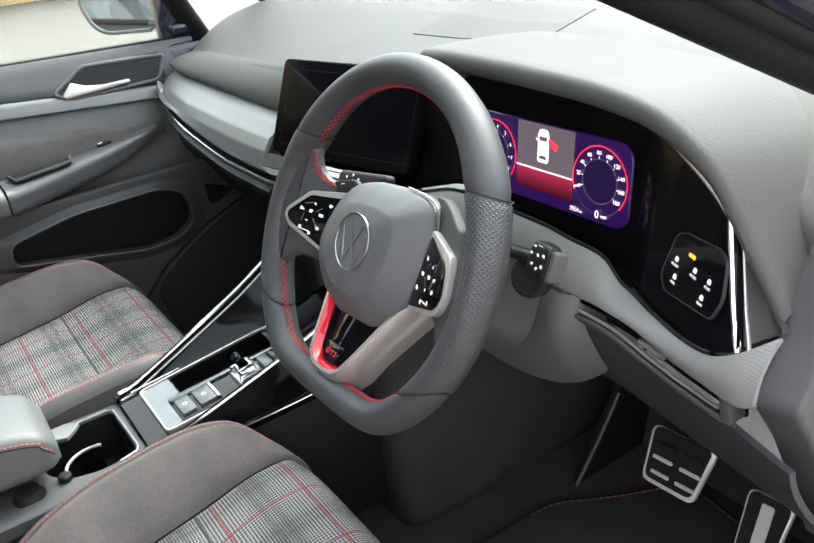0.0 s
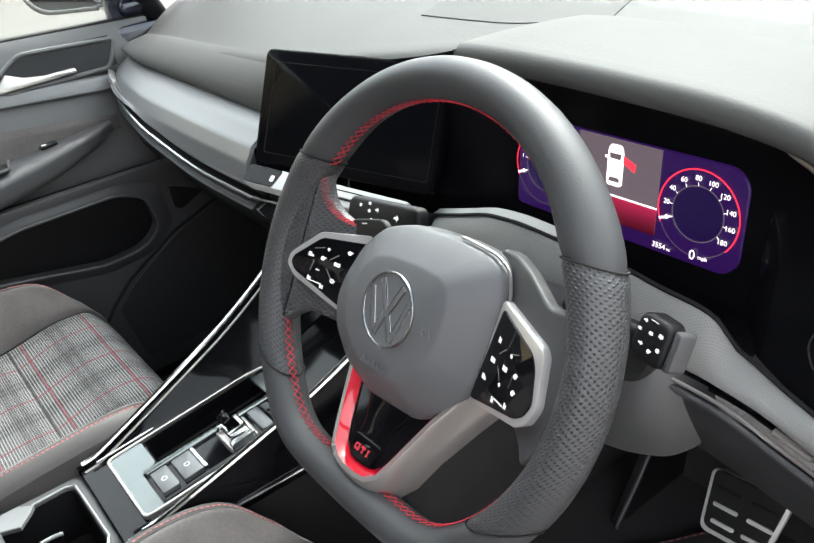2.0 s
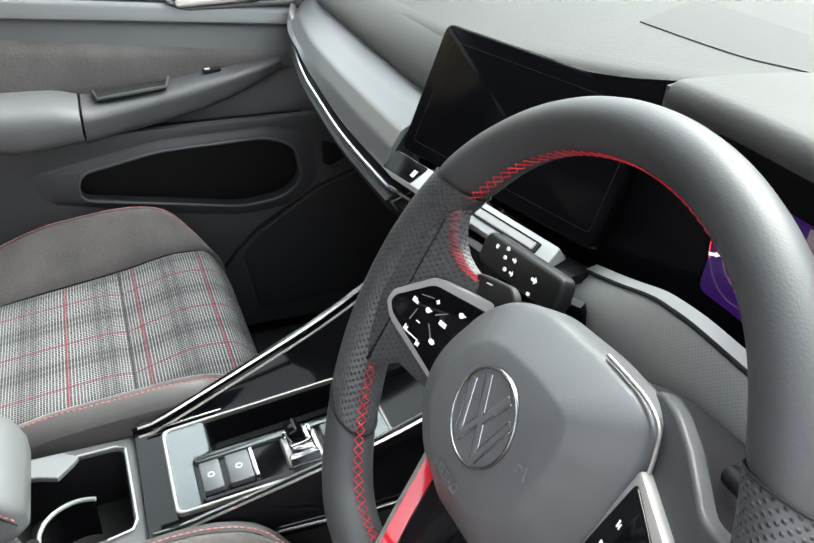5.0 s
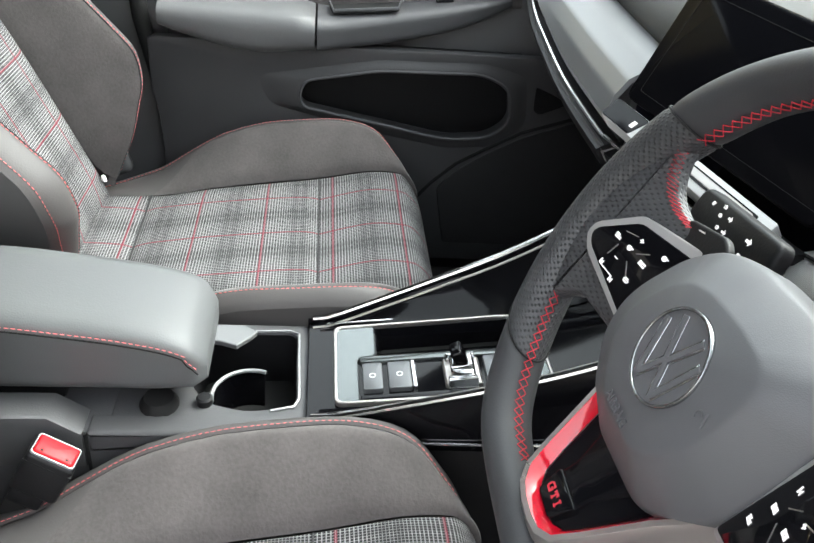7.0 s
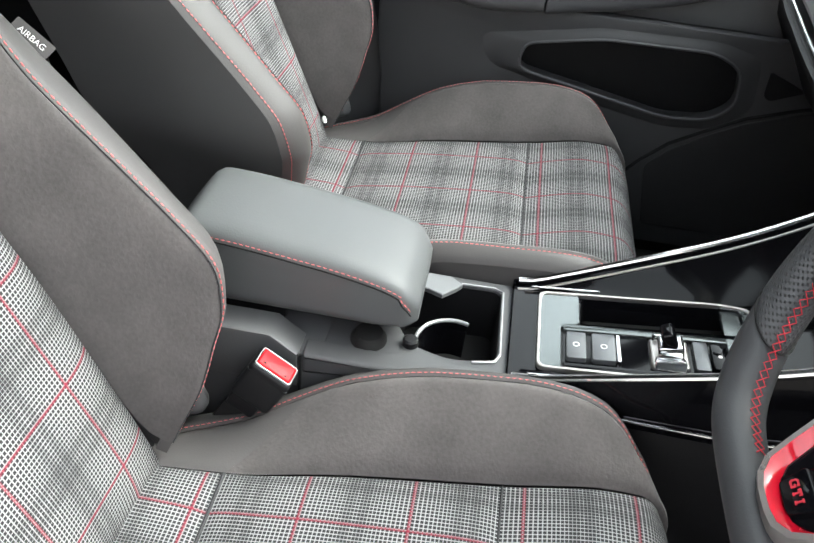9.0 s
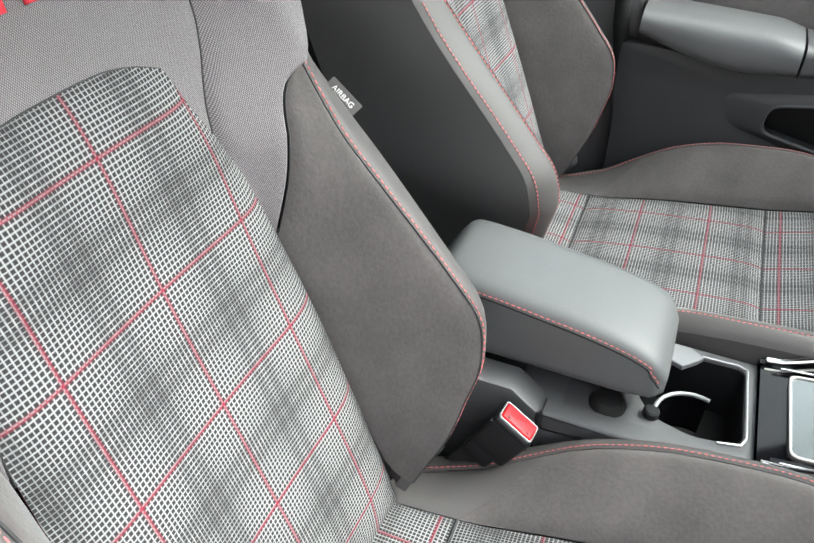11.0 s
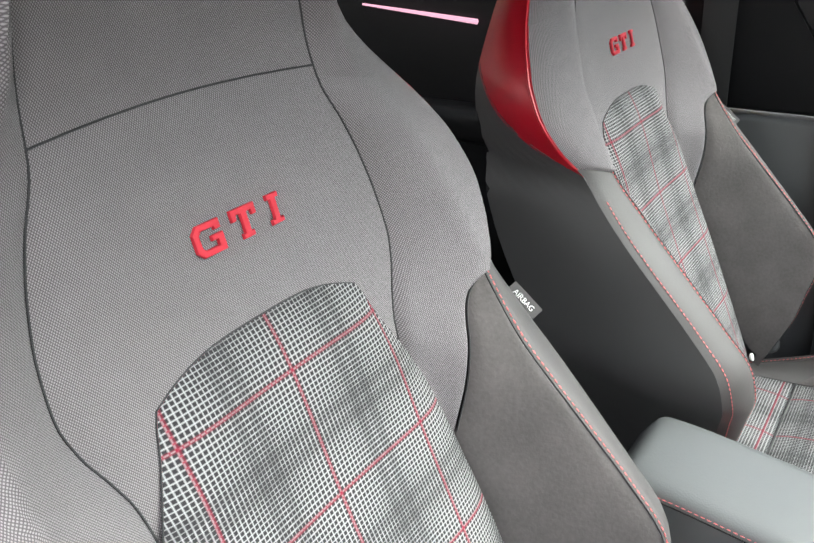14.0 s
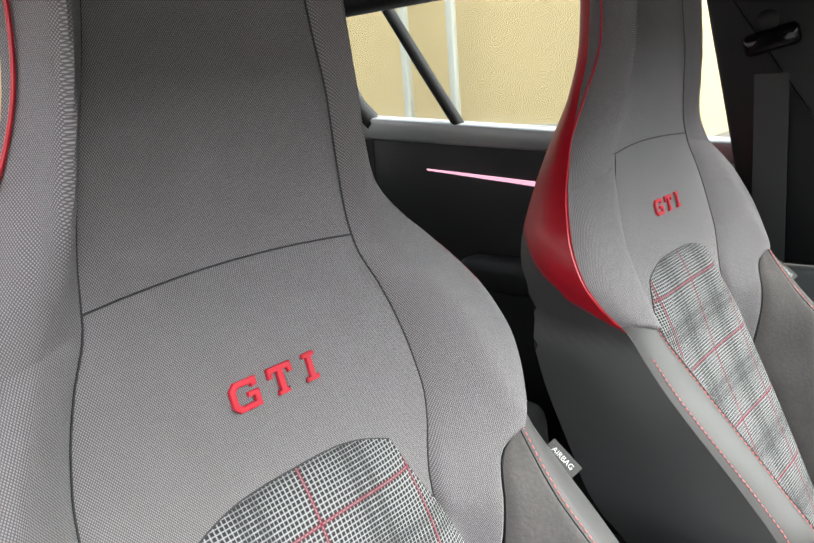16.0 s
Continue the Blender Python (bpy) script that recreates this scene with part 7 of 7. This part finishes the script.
structure("floor", box((0, -0.55, 0.305), (1.48, 3.2, 0.03)), CARPET, "black carpeted car floor", "floor")
structure("firewall", box((0, 1.03, 0.66), (1.50, 0.05, 0.75), 0.02, 2, (-12, 0, 0)), CARPET, "black carpeted bulkhead below the dashboard", "bulkhead")
structure("ceiling", box((0, -0.95, 1.475), (1.20, 2.0, 0.03), 0.012, 2), HEADLINER, "dark fabric car headlining", "ceiling")
structure("roof", box((0, -0.95, 1.510), (1.30, 2.1, 0.03), 0.012, 2), BODY_PAINT, "dark painted car roof", "roof")
structure("side_sill", box((-0.73, -0.55, 0.36), (0.10, 2.9, 0.14), 0.03, 3), DARK_PLASTIC, "dark sill below the closed doors", "door sill")
structure("side_sill", box((0.72, -0.1, 0.36), (0.10, 1.6, 0.12), 0.03, 3), DARK_PLASTIC, "dark door sill of the open driver's side", "door sill")
structure("side_panel_rear", box((0.74, -1.35, 0.75), (0.06, 1.75, 0.80), 0.02, 2), DARK_PLASTIC, "dark rear door panel", "rear door")
structure("bonnet", box((0, 1.55, 0.92), (1.5, 1.0, 0.06), 0.025, 3, (-4, 0, 0)), BODY_PAINT, "dark painted bonnet", "bonnet")
structure("front_wing", box((-0.80, 0.95, 0.70), (0.06, 0.8, 0.62), 0.02, 2), BODY_PAINT, "dark painted front wing", "wing")
structure("front_wing", box((0.80, 1.0, 0.70), (0.06, 0.6, 0.62), 0.02, 2), BODY_PAINT, "dark painted front wing", "wing")
structure("cowl_panel", box((0, 1.08, 1.02), (1.46, 0.14, 0.03), 0.01, 2), BLACK_RUBBER, "black scuttle panel below the windscreen", "scuttle")


def pillar(name, pts, radius, label, flat=0.7):
    p = thing(name, pts[0], label, "pillar", kind="structure")
    part("pillar_trim", tube(pts, radius, 14, False, flat), DARK_PLASTIC, p, "dark plastic trim")
    return p


front_pillar = pillar("pillar_front", [(0.735, 0.80, 1.00), (0.710, 0.600, 1.105), (0.670, 0.36, 1.225), (0.625, 0.10, 1.355), (0.60, -0.10, 1.43)], 0.020, "dark windscreen pillar on the open side")
part("pillar_body", tube([(0.770, 0.81, 1.025), (0.745, 0.61, 1.135), (0.705, 0.37, 1.258), (0.655, 0.11, 1.388), (0.625, -0.10, 1.46)], 0.032, 14, False, 0.8), BODY_PAINT, front_pillar, "dark painted pillar")
part("door_seal", tube([(0.762, 0.80, 1.005), (0.738, 0.60, 1.112), (0.698, 0.36, 1.232), (0.648, 0.10, 1.362)], 0.010, 10), BLACK_RUBBER, front_pillar, "black rubber door seal")
pillar("pillar_front", [(-0.745, 0.90, 1.04), (-0.70, 0.55, 1.20), (-0.64, 0.15, 1.38), (-0.60, -0.10, 1.44)], 0.030, "dark windscreen pillar")
pillar("window_post", [(-0.800, 0.645, 1.01), (-0.775, 0.585, 1.12), (-0.735, 0.50, 1.21), (-0.70, 0.44, 1.26)], 0.026, "dark door window post")
pillar("roof_rail", [(0.60, -0.08, 1.43), (0.62, -0.8, 1.44), (0.60, -1.8, 1.40)], 0.035, "dark roof rail")
pillar("roof_rail", [(-0.60, -0.08, 1.44), (-0.62, -0.8, 1.45), (-0.60, -1.8, 1.41)], 0.035, "dark roof rail")
pillar("pillar_middle", [(0.74, -0.52, 0.40), (0.74, -0.54, 0.9), (0.70, -0.58, 1.2), (0.62, -0.62, 1.43)], 0.05, "dark middle pillar")
structure("side_sail", slab(rounded([(0.555, 1.005), (0.655, 1.0), (0.60, 1.13), (0.560, 1.16)], 0.01), 0.02, 0.004, 2, frame_matrix((-0.795, 0, 0), (0, 1, 0), (0, 0, 1))), BODY_PAINT, "dark blue-black mirror mount panel", "mirror mount")

# middle pillar beside the passenger seat, with belt
mid = thing("pillar_middle", (-0.70, -0.28, 0.35), "dark grey middle pillar beside the passenger seat", "pillar", kind="structure")
part("pillar_upper", slab(rounded([(-0.11, 0.0), (-0.14, 0.17), (-0.215, 0.51), (-0.455, 0.51), (-0.400, 0.17), (-0.385, 0.0)], 0.012), 0.05, 0.012, 3, frame_matrix((-0.690, 0, 0.93), (0, 1, 0), (0.10, 0, 1))), DARK_PLASTIC, mid, "dark upper pillar trim")
part("pillar_lower", slab(rounded([(-0.10, 0.36), (-0.10, 0.60), (-0.115, 0.925), (-0.385, 0.925), (-0.42, 0.36)], 0.012), 0.05, 0.010, 3, frame_matrix((-0.690, 0, 0), (0, 1, 0), (0, 0, 1))), DOOR_PLASTIC, mid, "grey lower pillar trim")
part("door_seal", tube([(-0.690, -0.205, 1.20), (-0.690, -0.158, 0.95), (-0.668, -0.140, 0.80), (-0.662, -0.118, 0.70), (-0.662, -0.082, 0.57), (-0.668, 0.0, 0.42)], 0.014, 10), BLACK_RUBBER, mid, "thick black door seal")
belt = thing("seat_belt", (-0.655, -0.34, 0.5), "black seat belt hanging on the middle pillar", "seat belt")
part("strap", thicken(sheet(lambda u, v: Vector((-0.658 - 0.004 * math.sin(3 * v), -0.366 + 0.052 * u + 0.01 * v, 1.285 - 0.80 * v)), 4, 20), 0.0014, (5, 0, 1)), surface("black_webbing", (0.022, 0.022, 0.023), 0.6, 0, 900, 0.4, 8, 0.2), belt, "black webbing")
part("belt_guide", box((-0.655, -0.340, 1.295), (0.026, 0.085, 0.034), 0.010, 3, (14, 0, 0)), GLOSS_BLACK, belt, "black belt guide")
part("guide_pivot", turned([(0.016, -0.008), (0.016, 0.006), (0.010, 0.010)], 20, pose(-0.655, -0.345, 1.325, 0, 90, 0)), DARK_PLASTIC, belt, "round pivot cap")

rear_door = thing("door_2", (-0.72, -0.8, 0.35), "closed black rear door with a lit pink strip", "door", kind="structure")
part("door_card", slab([(-0.42, 0.36), (-0.42, 1.115), (-1.28, 1.165), (-1.28, 0.36)], 0.05, 0.008, 2, frame_matrix((-0.720, 0, 0), (0, 1, 0), (0, 0, 1))), DARK_PLASTIC, rear_door, "black door card")
part("belt_pad", slab([(-0.40, 1.092), (-0.40, 1.132), (-1.28, 1.186), (-1.28, 1.135)][::-1], 0.05, 0.010, 3, frame_matrix((-0.705, 0, 0), (0, 1, 0), (0, 0, 1))), GREY_TRIM, rear_door, "grey pad under the window")
part("light_strip", tube([(-0.708, -0.80, 1.045), (-0.708, -0.95, 1.057), (-0.708, -1.075, 1.067)], lambda s: 0.0052 - 0.003 * s, 8), glow("pink_light", (1.0, 0.5, 0.66), 0.14), rear_door, "pale pink light strip")
part("armrest", box((-0.69, -0.72, 0.85), (0.08, 0.5, 0.07), 0.02, 3), DARK_PLASTIC, rear_door, "dark armrest")
part("window_divider", tube([(-0.722, -0.985, 1.155), (-0.705, -1.06, 1.28), (-0.68, -1.15, 1.44)], 0.013, 10), BLACK_RUBBER, rear_door, "black window divider")
part("rear_frame", tube([(-0.722, -1.235, 1.165), (-0.72, -1.275, 1.20), (-0.70, -1.36, 1.32), (-0.66, -1.42, 1.43)], 0.020, 10), BLACK_RUBBER, rear_door, "black window frame")
structure("quarter_panel", slab([(-1.24, 0.36), (-1.24, 1.17), (-1.30, 1.22), (-1.44, 1.46), (-1.95, 1.42), (-1.95, 0.36)], 0.05, 0.01, 2, frame_matrix((-0.715, 0, 0), (0, 1, 0), (0, 0, 1))), DARK_PLASTIC, "dark rear quarter trim", "quarter trim")
structure("tailgate", box((0, -1.98, 0.72), (1.44, 0.06, 0.80), 0.02, 2), DARK_PLASTIC, "dark tailgate trim below the rear window", "tailgate")
structure("parcel_shelf", box((0, -1.68, 1.00), (1.36, 0.55, 0.03), 0.01, 2), CARPET, "black parcel shelf", "parcel shelf")

bench = thing("rear_bench", (0, -1.05, 0.34), "dark grey rear bench seat in shadow", "rear seat")
part("bench_cushion", box((0, -0.98, 0.52), (1.30, 0.50, 0.16), 0.05, 4, (4, 0, 0)), DARK_LEATHER, bench, "dark cushion")
part("bench_back", box((0, -1.30, 0.80), (1.30, 0.15, 0.56), 0.05, 4, (16, 0, 0)), DARK_LEATHER, bench, "dark backrest")
for x in (-0.36, 0.36):
    part("bench_headrest", box((x, -1.42, 1.13), (0.26, 0.09, 0.14), 0.035, 4, (10, 0, 0)), DARK_LEATHER, bench, "dark headrest")

# glass
def window(name, corners, label):
    bm = bmesh.new()
    bm.faces.new([bm.verts.new(c) for c in corners])
    ob = tagged(part(name, thicken(bm, 0.003), PANE, None), label, "window", kind="structure")
    return ob


window("window_1", [(-0.805, -0.12, 1.02), (-0.805, 0.60, 1.01), (-0.68, 0.36, 1.30), (-0.635, 0.0, 1.43), (-0.635, -0.16, 1.43)], "clear glass of the passenger door")
window("window_2", [(-0.735, -0.40, 1.12), (-0.735, -1.24, 1.17), (-0.70, -1.36, 1.32), (-0.64, -1.42, 1.44), (-0.63, -0.46, 1.44)], "clear glass of the rear door")
window("windscreen", [(-0.70, 0.86, 1.06), (0.70, 0.80, 1.06), (0.60, -0.02, 1.46), (-0.60, -0.02, 1.46)], "clear windscreen above the dashboard")

mirror = thing("door_mirror", (-0.98, 0.55, 1.02), "door mirror with pale glass and dark housing", "door mirror")
mirror_line = rounded([(-0.075, -0.055), (0.085, -0.060), (0.10, 0.060), (-0.06, 0.075), (-0.105, 0.02)], 0.035, 7)
mm = frame_matrix((-0.965, 0.545, 1.085), (0.50, 0.87, 0), (0, 0, 1))
part("housing", slab(scaled(mirror_line, 1.10, 1.13), 0.10, 0.02, 4, mm @ Matrix.Translation((0, 0, -0.006))), BODY_PAINT, mirror, "dark housing")
part("housing_rim", ring_slab(scaled(mirror_line, 1.10, 1.13), scaled(mirror_line, 0.99, 0.99), 0.012, mm, 0.003), SATIN, mirror, "pale rim")
part("mirror_glass", slab(mirror_line, 0.004, 0, 1, mm @ Matrix.Translation((0, 0, -0.004))), surface("mirror_glass", (0.85, 0.87, 0.86), 0.02, 1.0, 500, 0.0, 5, 0.02, rough_vary=0.0), mirror, "mirror glass")
part("mirror_arm", box((-0.86, 0.60, 1.035), (0.16, 0.05, 0.03), 0.012, 3), BODY_PAINT, mirror, "dark arm")

# ---- footwell ----
ALU = surface("brushed_steel", (0.74, 0.73, 0.71), 0.32, 0.35, 1500, 0.05, 8, 0.08)


def pedal(name, m, w, h, rows, label):
    p = thing(name, m=m, label=label, category="pedal", group="pedals")
    line = rounded([(-w * 0.46, -h / 2), (w * 0.36, -h / 2), (w / 2, h / 2), (-w / 2, h / 2)], 0.012, 4)
    part("plate", slab(line, 0.008, 0.002, 2), ALU, p, "brushed steel plate", local=True)
    part("inlay", slab(scaled(line, 0.90, 0.92), 0.004, 0.001, 1, Matrix.Translation((0, 0.0035, 0.0016))), BLACK_RUBBER, p, "black rubber inlay", local=True)
    # the top row is steel too; its dark reflection is put into the colour
    for x, y, a, b in rows:
        part("steel_bar", slab(rounded([(x - a / 2, y - b / 2), (x + a / 2, y - b / 2), (x + a / 2, y + b / 2), (x - a / 2, y + b / 2)], 0.003, 2), 0.003, 0.0008, 1, Matrix.Translation((0, 0, 0.0040))), ALU if y < 0.015 else DARK_PLASTIC, p, "raised steel bar" if y < 0.015 else "raised steel bar with a dark reflection in its colour", local=True)
    part("pedal_arm", tube([(0, h * 0.2, -0.010), (0, h * 0.8, -0.03), (0, h * 1.6, -0.025), (0, 0.30, 0.0)], 0.009, 8), DARK_PLASTIC, p, "dark pedal arm", local=True)
    return p


pedal("brake_pedal", frame_matrix((0.412, 0.795, 0.461), (1, 0.06, 0.02), (0, 0.45, 1)), 0.108, 0.088, [(-0.022, 0.022, 0.034, 0.0058), (0.024, 0.022, 0.034, 0.0058), (-0.022, -0.001, 0.034, 0.0058), (0.024, -0.001, 0.034, 0.0058), (-0.020, -0.024, 0.032, 0.0058), (0.022, -0.024, 0.032, 0.0058)], "brushed steel brake pedal with rubber inlay")
pedal("accelerator_pedal", frame_matrix((0.554, 0.794, 0.432), (1, 0.06, 0.02), (0, 0.45, 1)), 0.066, 0.108, [(0.0, 0.010, 0.018, 0.066)], "brushed steel accelerator pedal with rubber inlay")
mat_line = rounded([(0.235, 0.44), (0.60, 0.44), (0.62, 0.86), (0.36, 0.90), (0.30, 0.78), (0.245, 0.70)], 0.04, 6)
floor_mat = thing("floor_mat", (0.42, 0.6, 0.322), "black carpet floor mat with stitched edge", "floor mat")
part("mat_top", slab(mat_line, 0.010, 0.003, 2, Matrix.Translation((0, 0, 0.333))), CARPET, floor_mat, "black pile")
part("mat_edge", tube([(x, y, 0.332) for x, y in mat_line], 0.004, 6, True), BLACK_RUBBER, floor_mat, "black edging")
part("mat_stitching", stitches([(x * 0.985 + 0.0065, y * 0.985 + 0.01, 0.3345) for x, y in mat_line], 0.012, 0.007, 0.0009), surface("dull_red_thread", (0.25, 0.05, 0.05), 0.8, 0, 1500, 0.2, 20, 0.1), floor_mat, "dull red thread")
structure("tunnel_front", box((0.01, 0.76, 0.50), (0.27, 0.55, 0.40), 0.04, 3), CARPET, "black carpeted tunnel in the footwell", "tunnel")
structure("footwell_trim", slab(rounded([(0.768, 0.322), (0.96, 0.322), (0.96, 0.62), (0.872, 0.475)], 0.01), 0.012, 0.003, 2, frame_matrix((0.235, 0, 0), (0, 1, 0), (0, 0, 1))), DARK_PLASTIC, "dark trim panel on the tunnel side", "trim")
structure("footwell_edge", tube([(0.236, 0.868, 0.465), (0.237, 0.818, 0.394), (0.236, 0.766, 0.324)], 0.0035, 8), MID_PLASTIC, "grey edge strip of the tunnel trim", "trim")
structure("kick_panel", box((0.745, 0.86, 0.55), (0.04, 0.40, 0.46), 0.015, 2), MID_PLASTIC, "grey kick panel below the dashboard", "kick panel")

# ---- outside ----
PAVING = surface("pale_paving", (0.105, 0.10, 0.09), 0.9, 0, 30, 0.2, 0.5, 0.2)
structure("ground", sheet(lambda u, v: Vector(((2 * u - 1) * 400, (2 * v - 1) * 400, 0)), 8, 8), PAVING, "pale sandy paved ground", "ground")
building = thing("building", (-15, -6, 0), "sand yellow rendered building with white posts and windows", "building")
SAND = surface("sand_render", (0.50, 0.385, 0.20), 0.9, 0, 30, 0.2, 0.5, 0.16)
part("wall", box((-15.3, 9.0, 2.0), (0.5, 26, 4.0)), SAND, building, "sand yellow rendered wall")
part("wing_wall", box((-7.6, -17.0, 2.0), (0.5, 26, 4.0)), SAND, building, "sand yellow rendered wing")
part("wing_return", box((-11.5, -4.0, 2.0), (7.4, 0.3, 4.0)), SAND, building, "sand yellow side wall")
part("plinth", box((-7.33, -17.0, 0.25), (0.06, 26, 0.5), 0.01, 2), surface("grey_plinth", (0.30, 0.28, 0.24), 0.9, 0, 30, 0.2, 0.5, 0.16), building, "grey plinth")
POST = surface("pale_post_paint", (0.42, 0.42, 0.37), 0.6, 0, 60, 0.1, 2, 0.08)
for y in (-11.3, -8.3, -6.3, -5.6):
    part("post", box((-7.0, y, 2.1), (0.09, 0.09, 4.2), 0.012, 2), POST, building, "pale painted post")
for y in (1.0, 6.0):
    part("post", box((-13.5, y, 2.5), (0.16, 0.16, 5.0), 0.02, 2), POST, building, "pale painted post")
for x, y in ((-7.32, -9.6), (-15.02, 0.5), (-15.02, 4.5), (-15.02, 9.0)):
    w = part("shop_window", box((x, y, 1.6), (0.10, 2.6, 1.9), 0.02, 1), surface("window_frame_paint", (0.5, 0.5, 0.47), 0.5), building, "pale framed window")
    part("pane", box((x + 0.06, y, 1.6), (0.02, 2.3, 1.6)), surface("dull_pane", (0.25, 0.28, 0.28), 0.15, 0.0), w, "dull glass")
# added walls: they block low sky, the pale side one also bounces light
for place, label in (((2.0, 16.0, 3.4, 60, 0.5, 6.8), "plain wall added ahead of the car to block low sky"), ((2.0, -19.0, 3.4, 60, 0.5, 6.8), "plain wall added behind the car to block low sky"), ((5.0, 0.0, 1.4, 0.3, 24, 2.8), "pale wall added beside the open door to block sky and bounce light")):
    cx, cy, cz, sx, sy, sz = place
    structure("wall_added", box((cx, cy, cz), (sx, sy, sz)), surface("plain_render", (0.16, 0.155, 0.14) if sx > 1 else (0.55, 0.54, 0.52), 0.9, 0, 30, 0.2, 0.5, 0.16), label, "wall")
part("cornice", box((-15.0, 9.0, 3.6), (0.3, 26, 0.25), 0.03, 2), POST, building, "pale cornice")
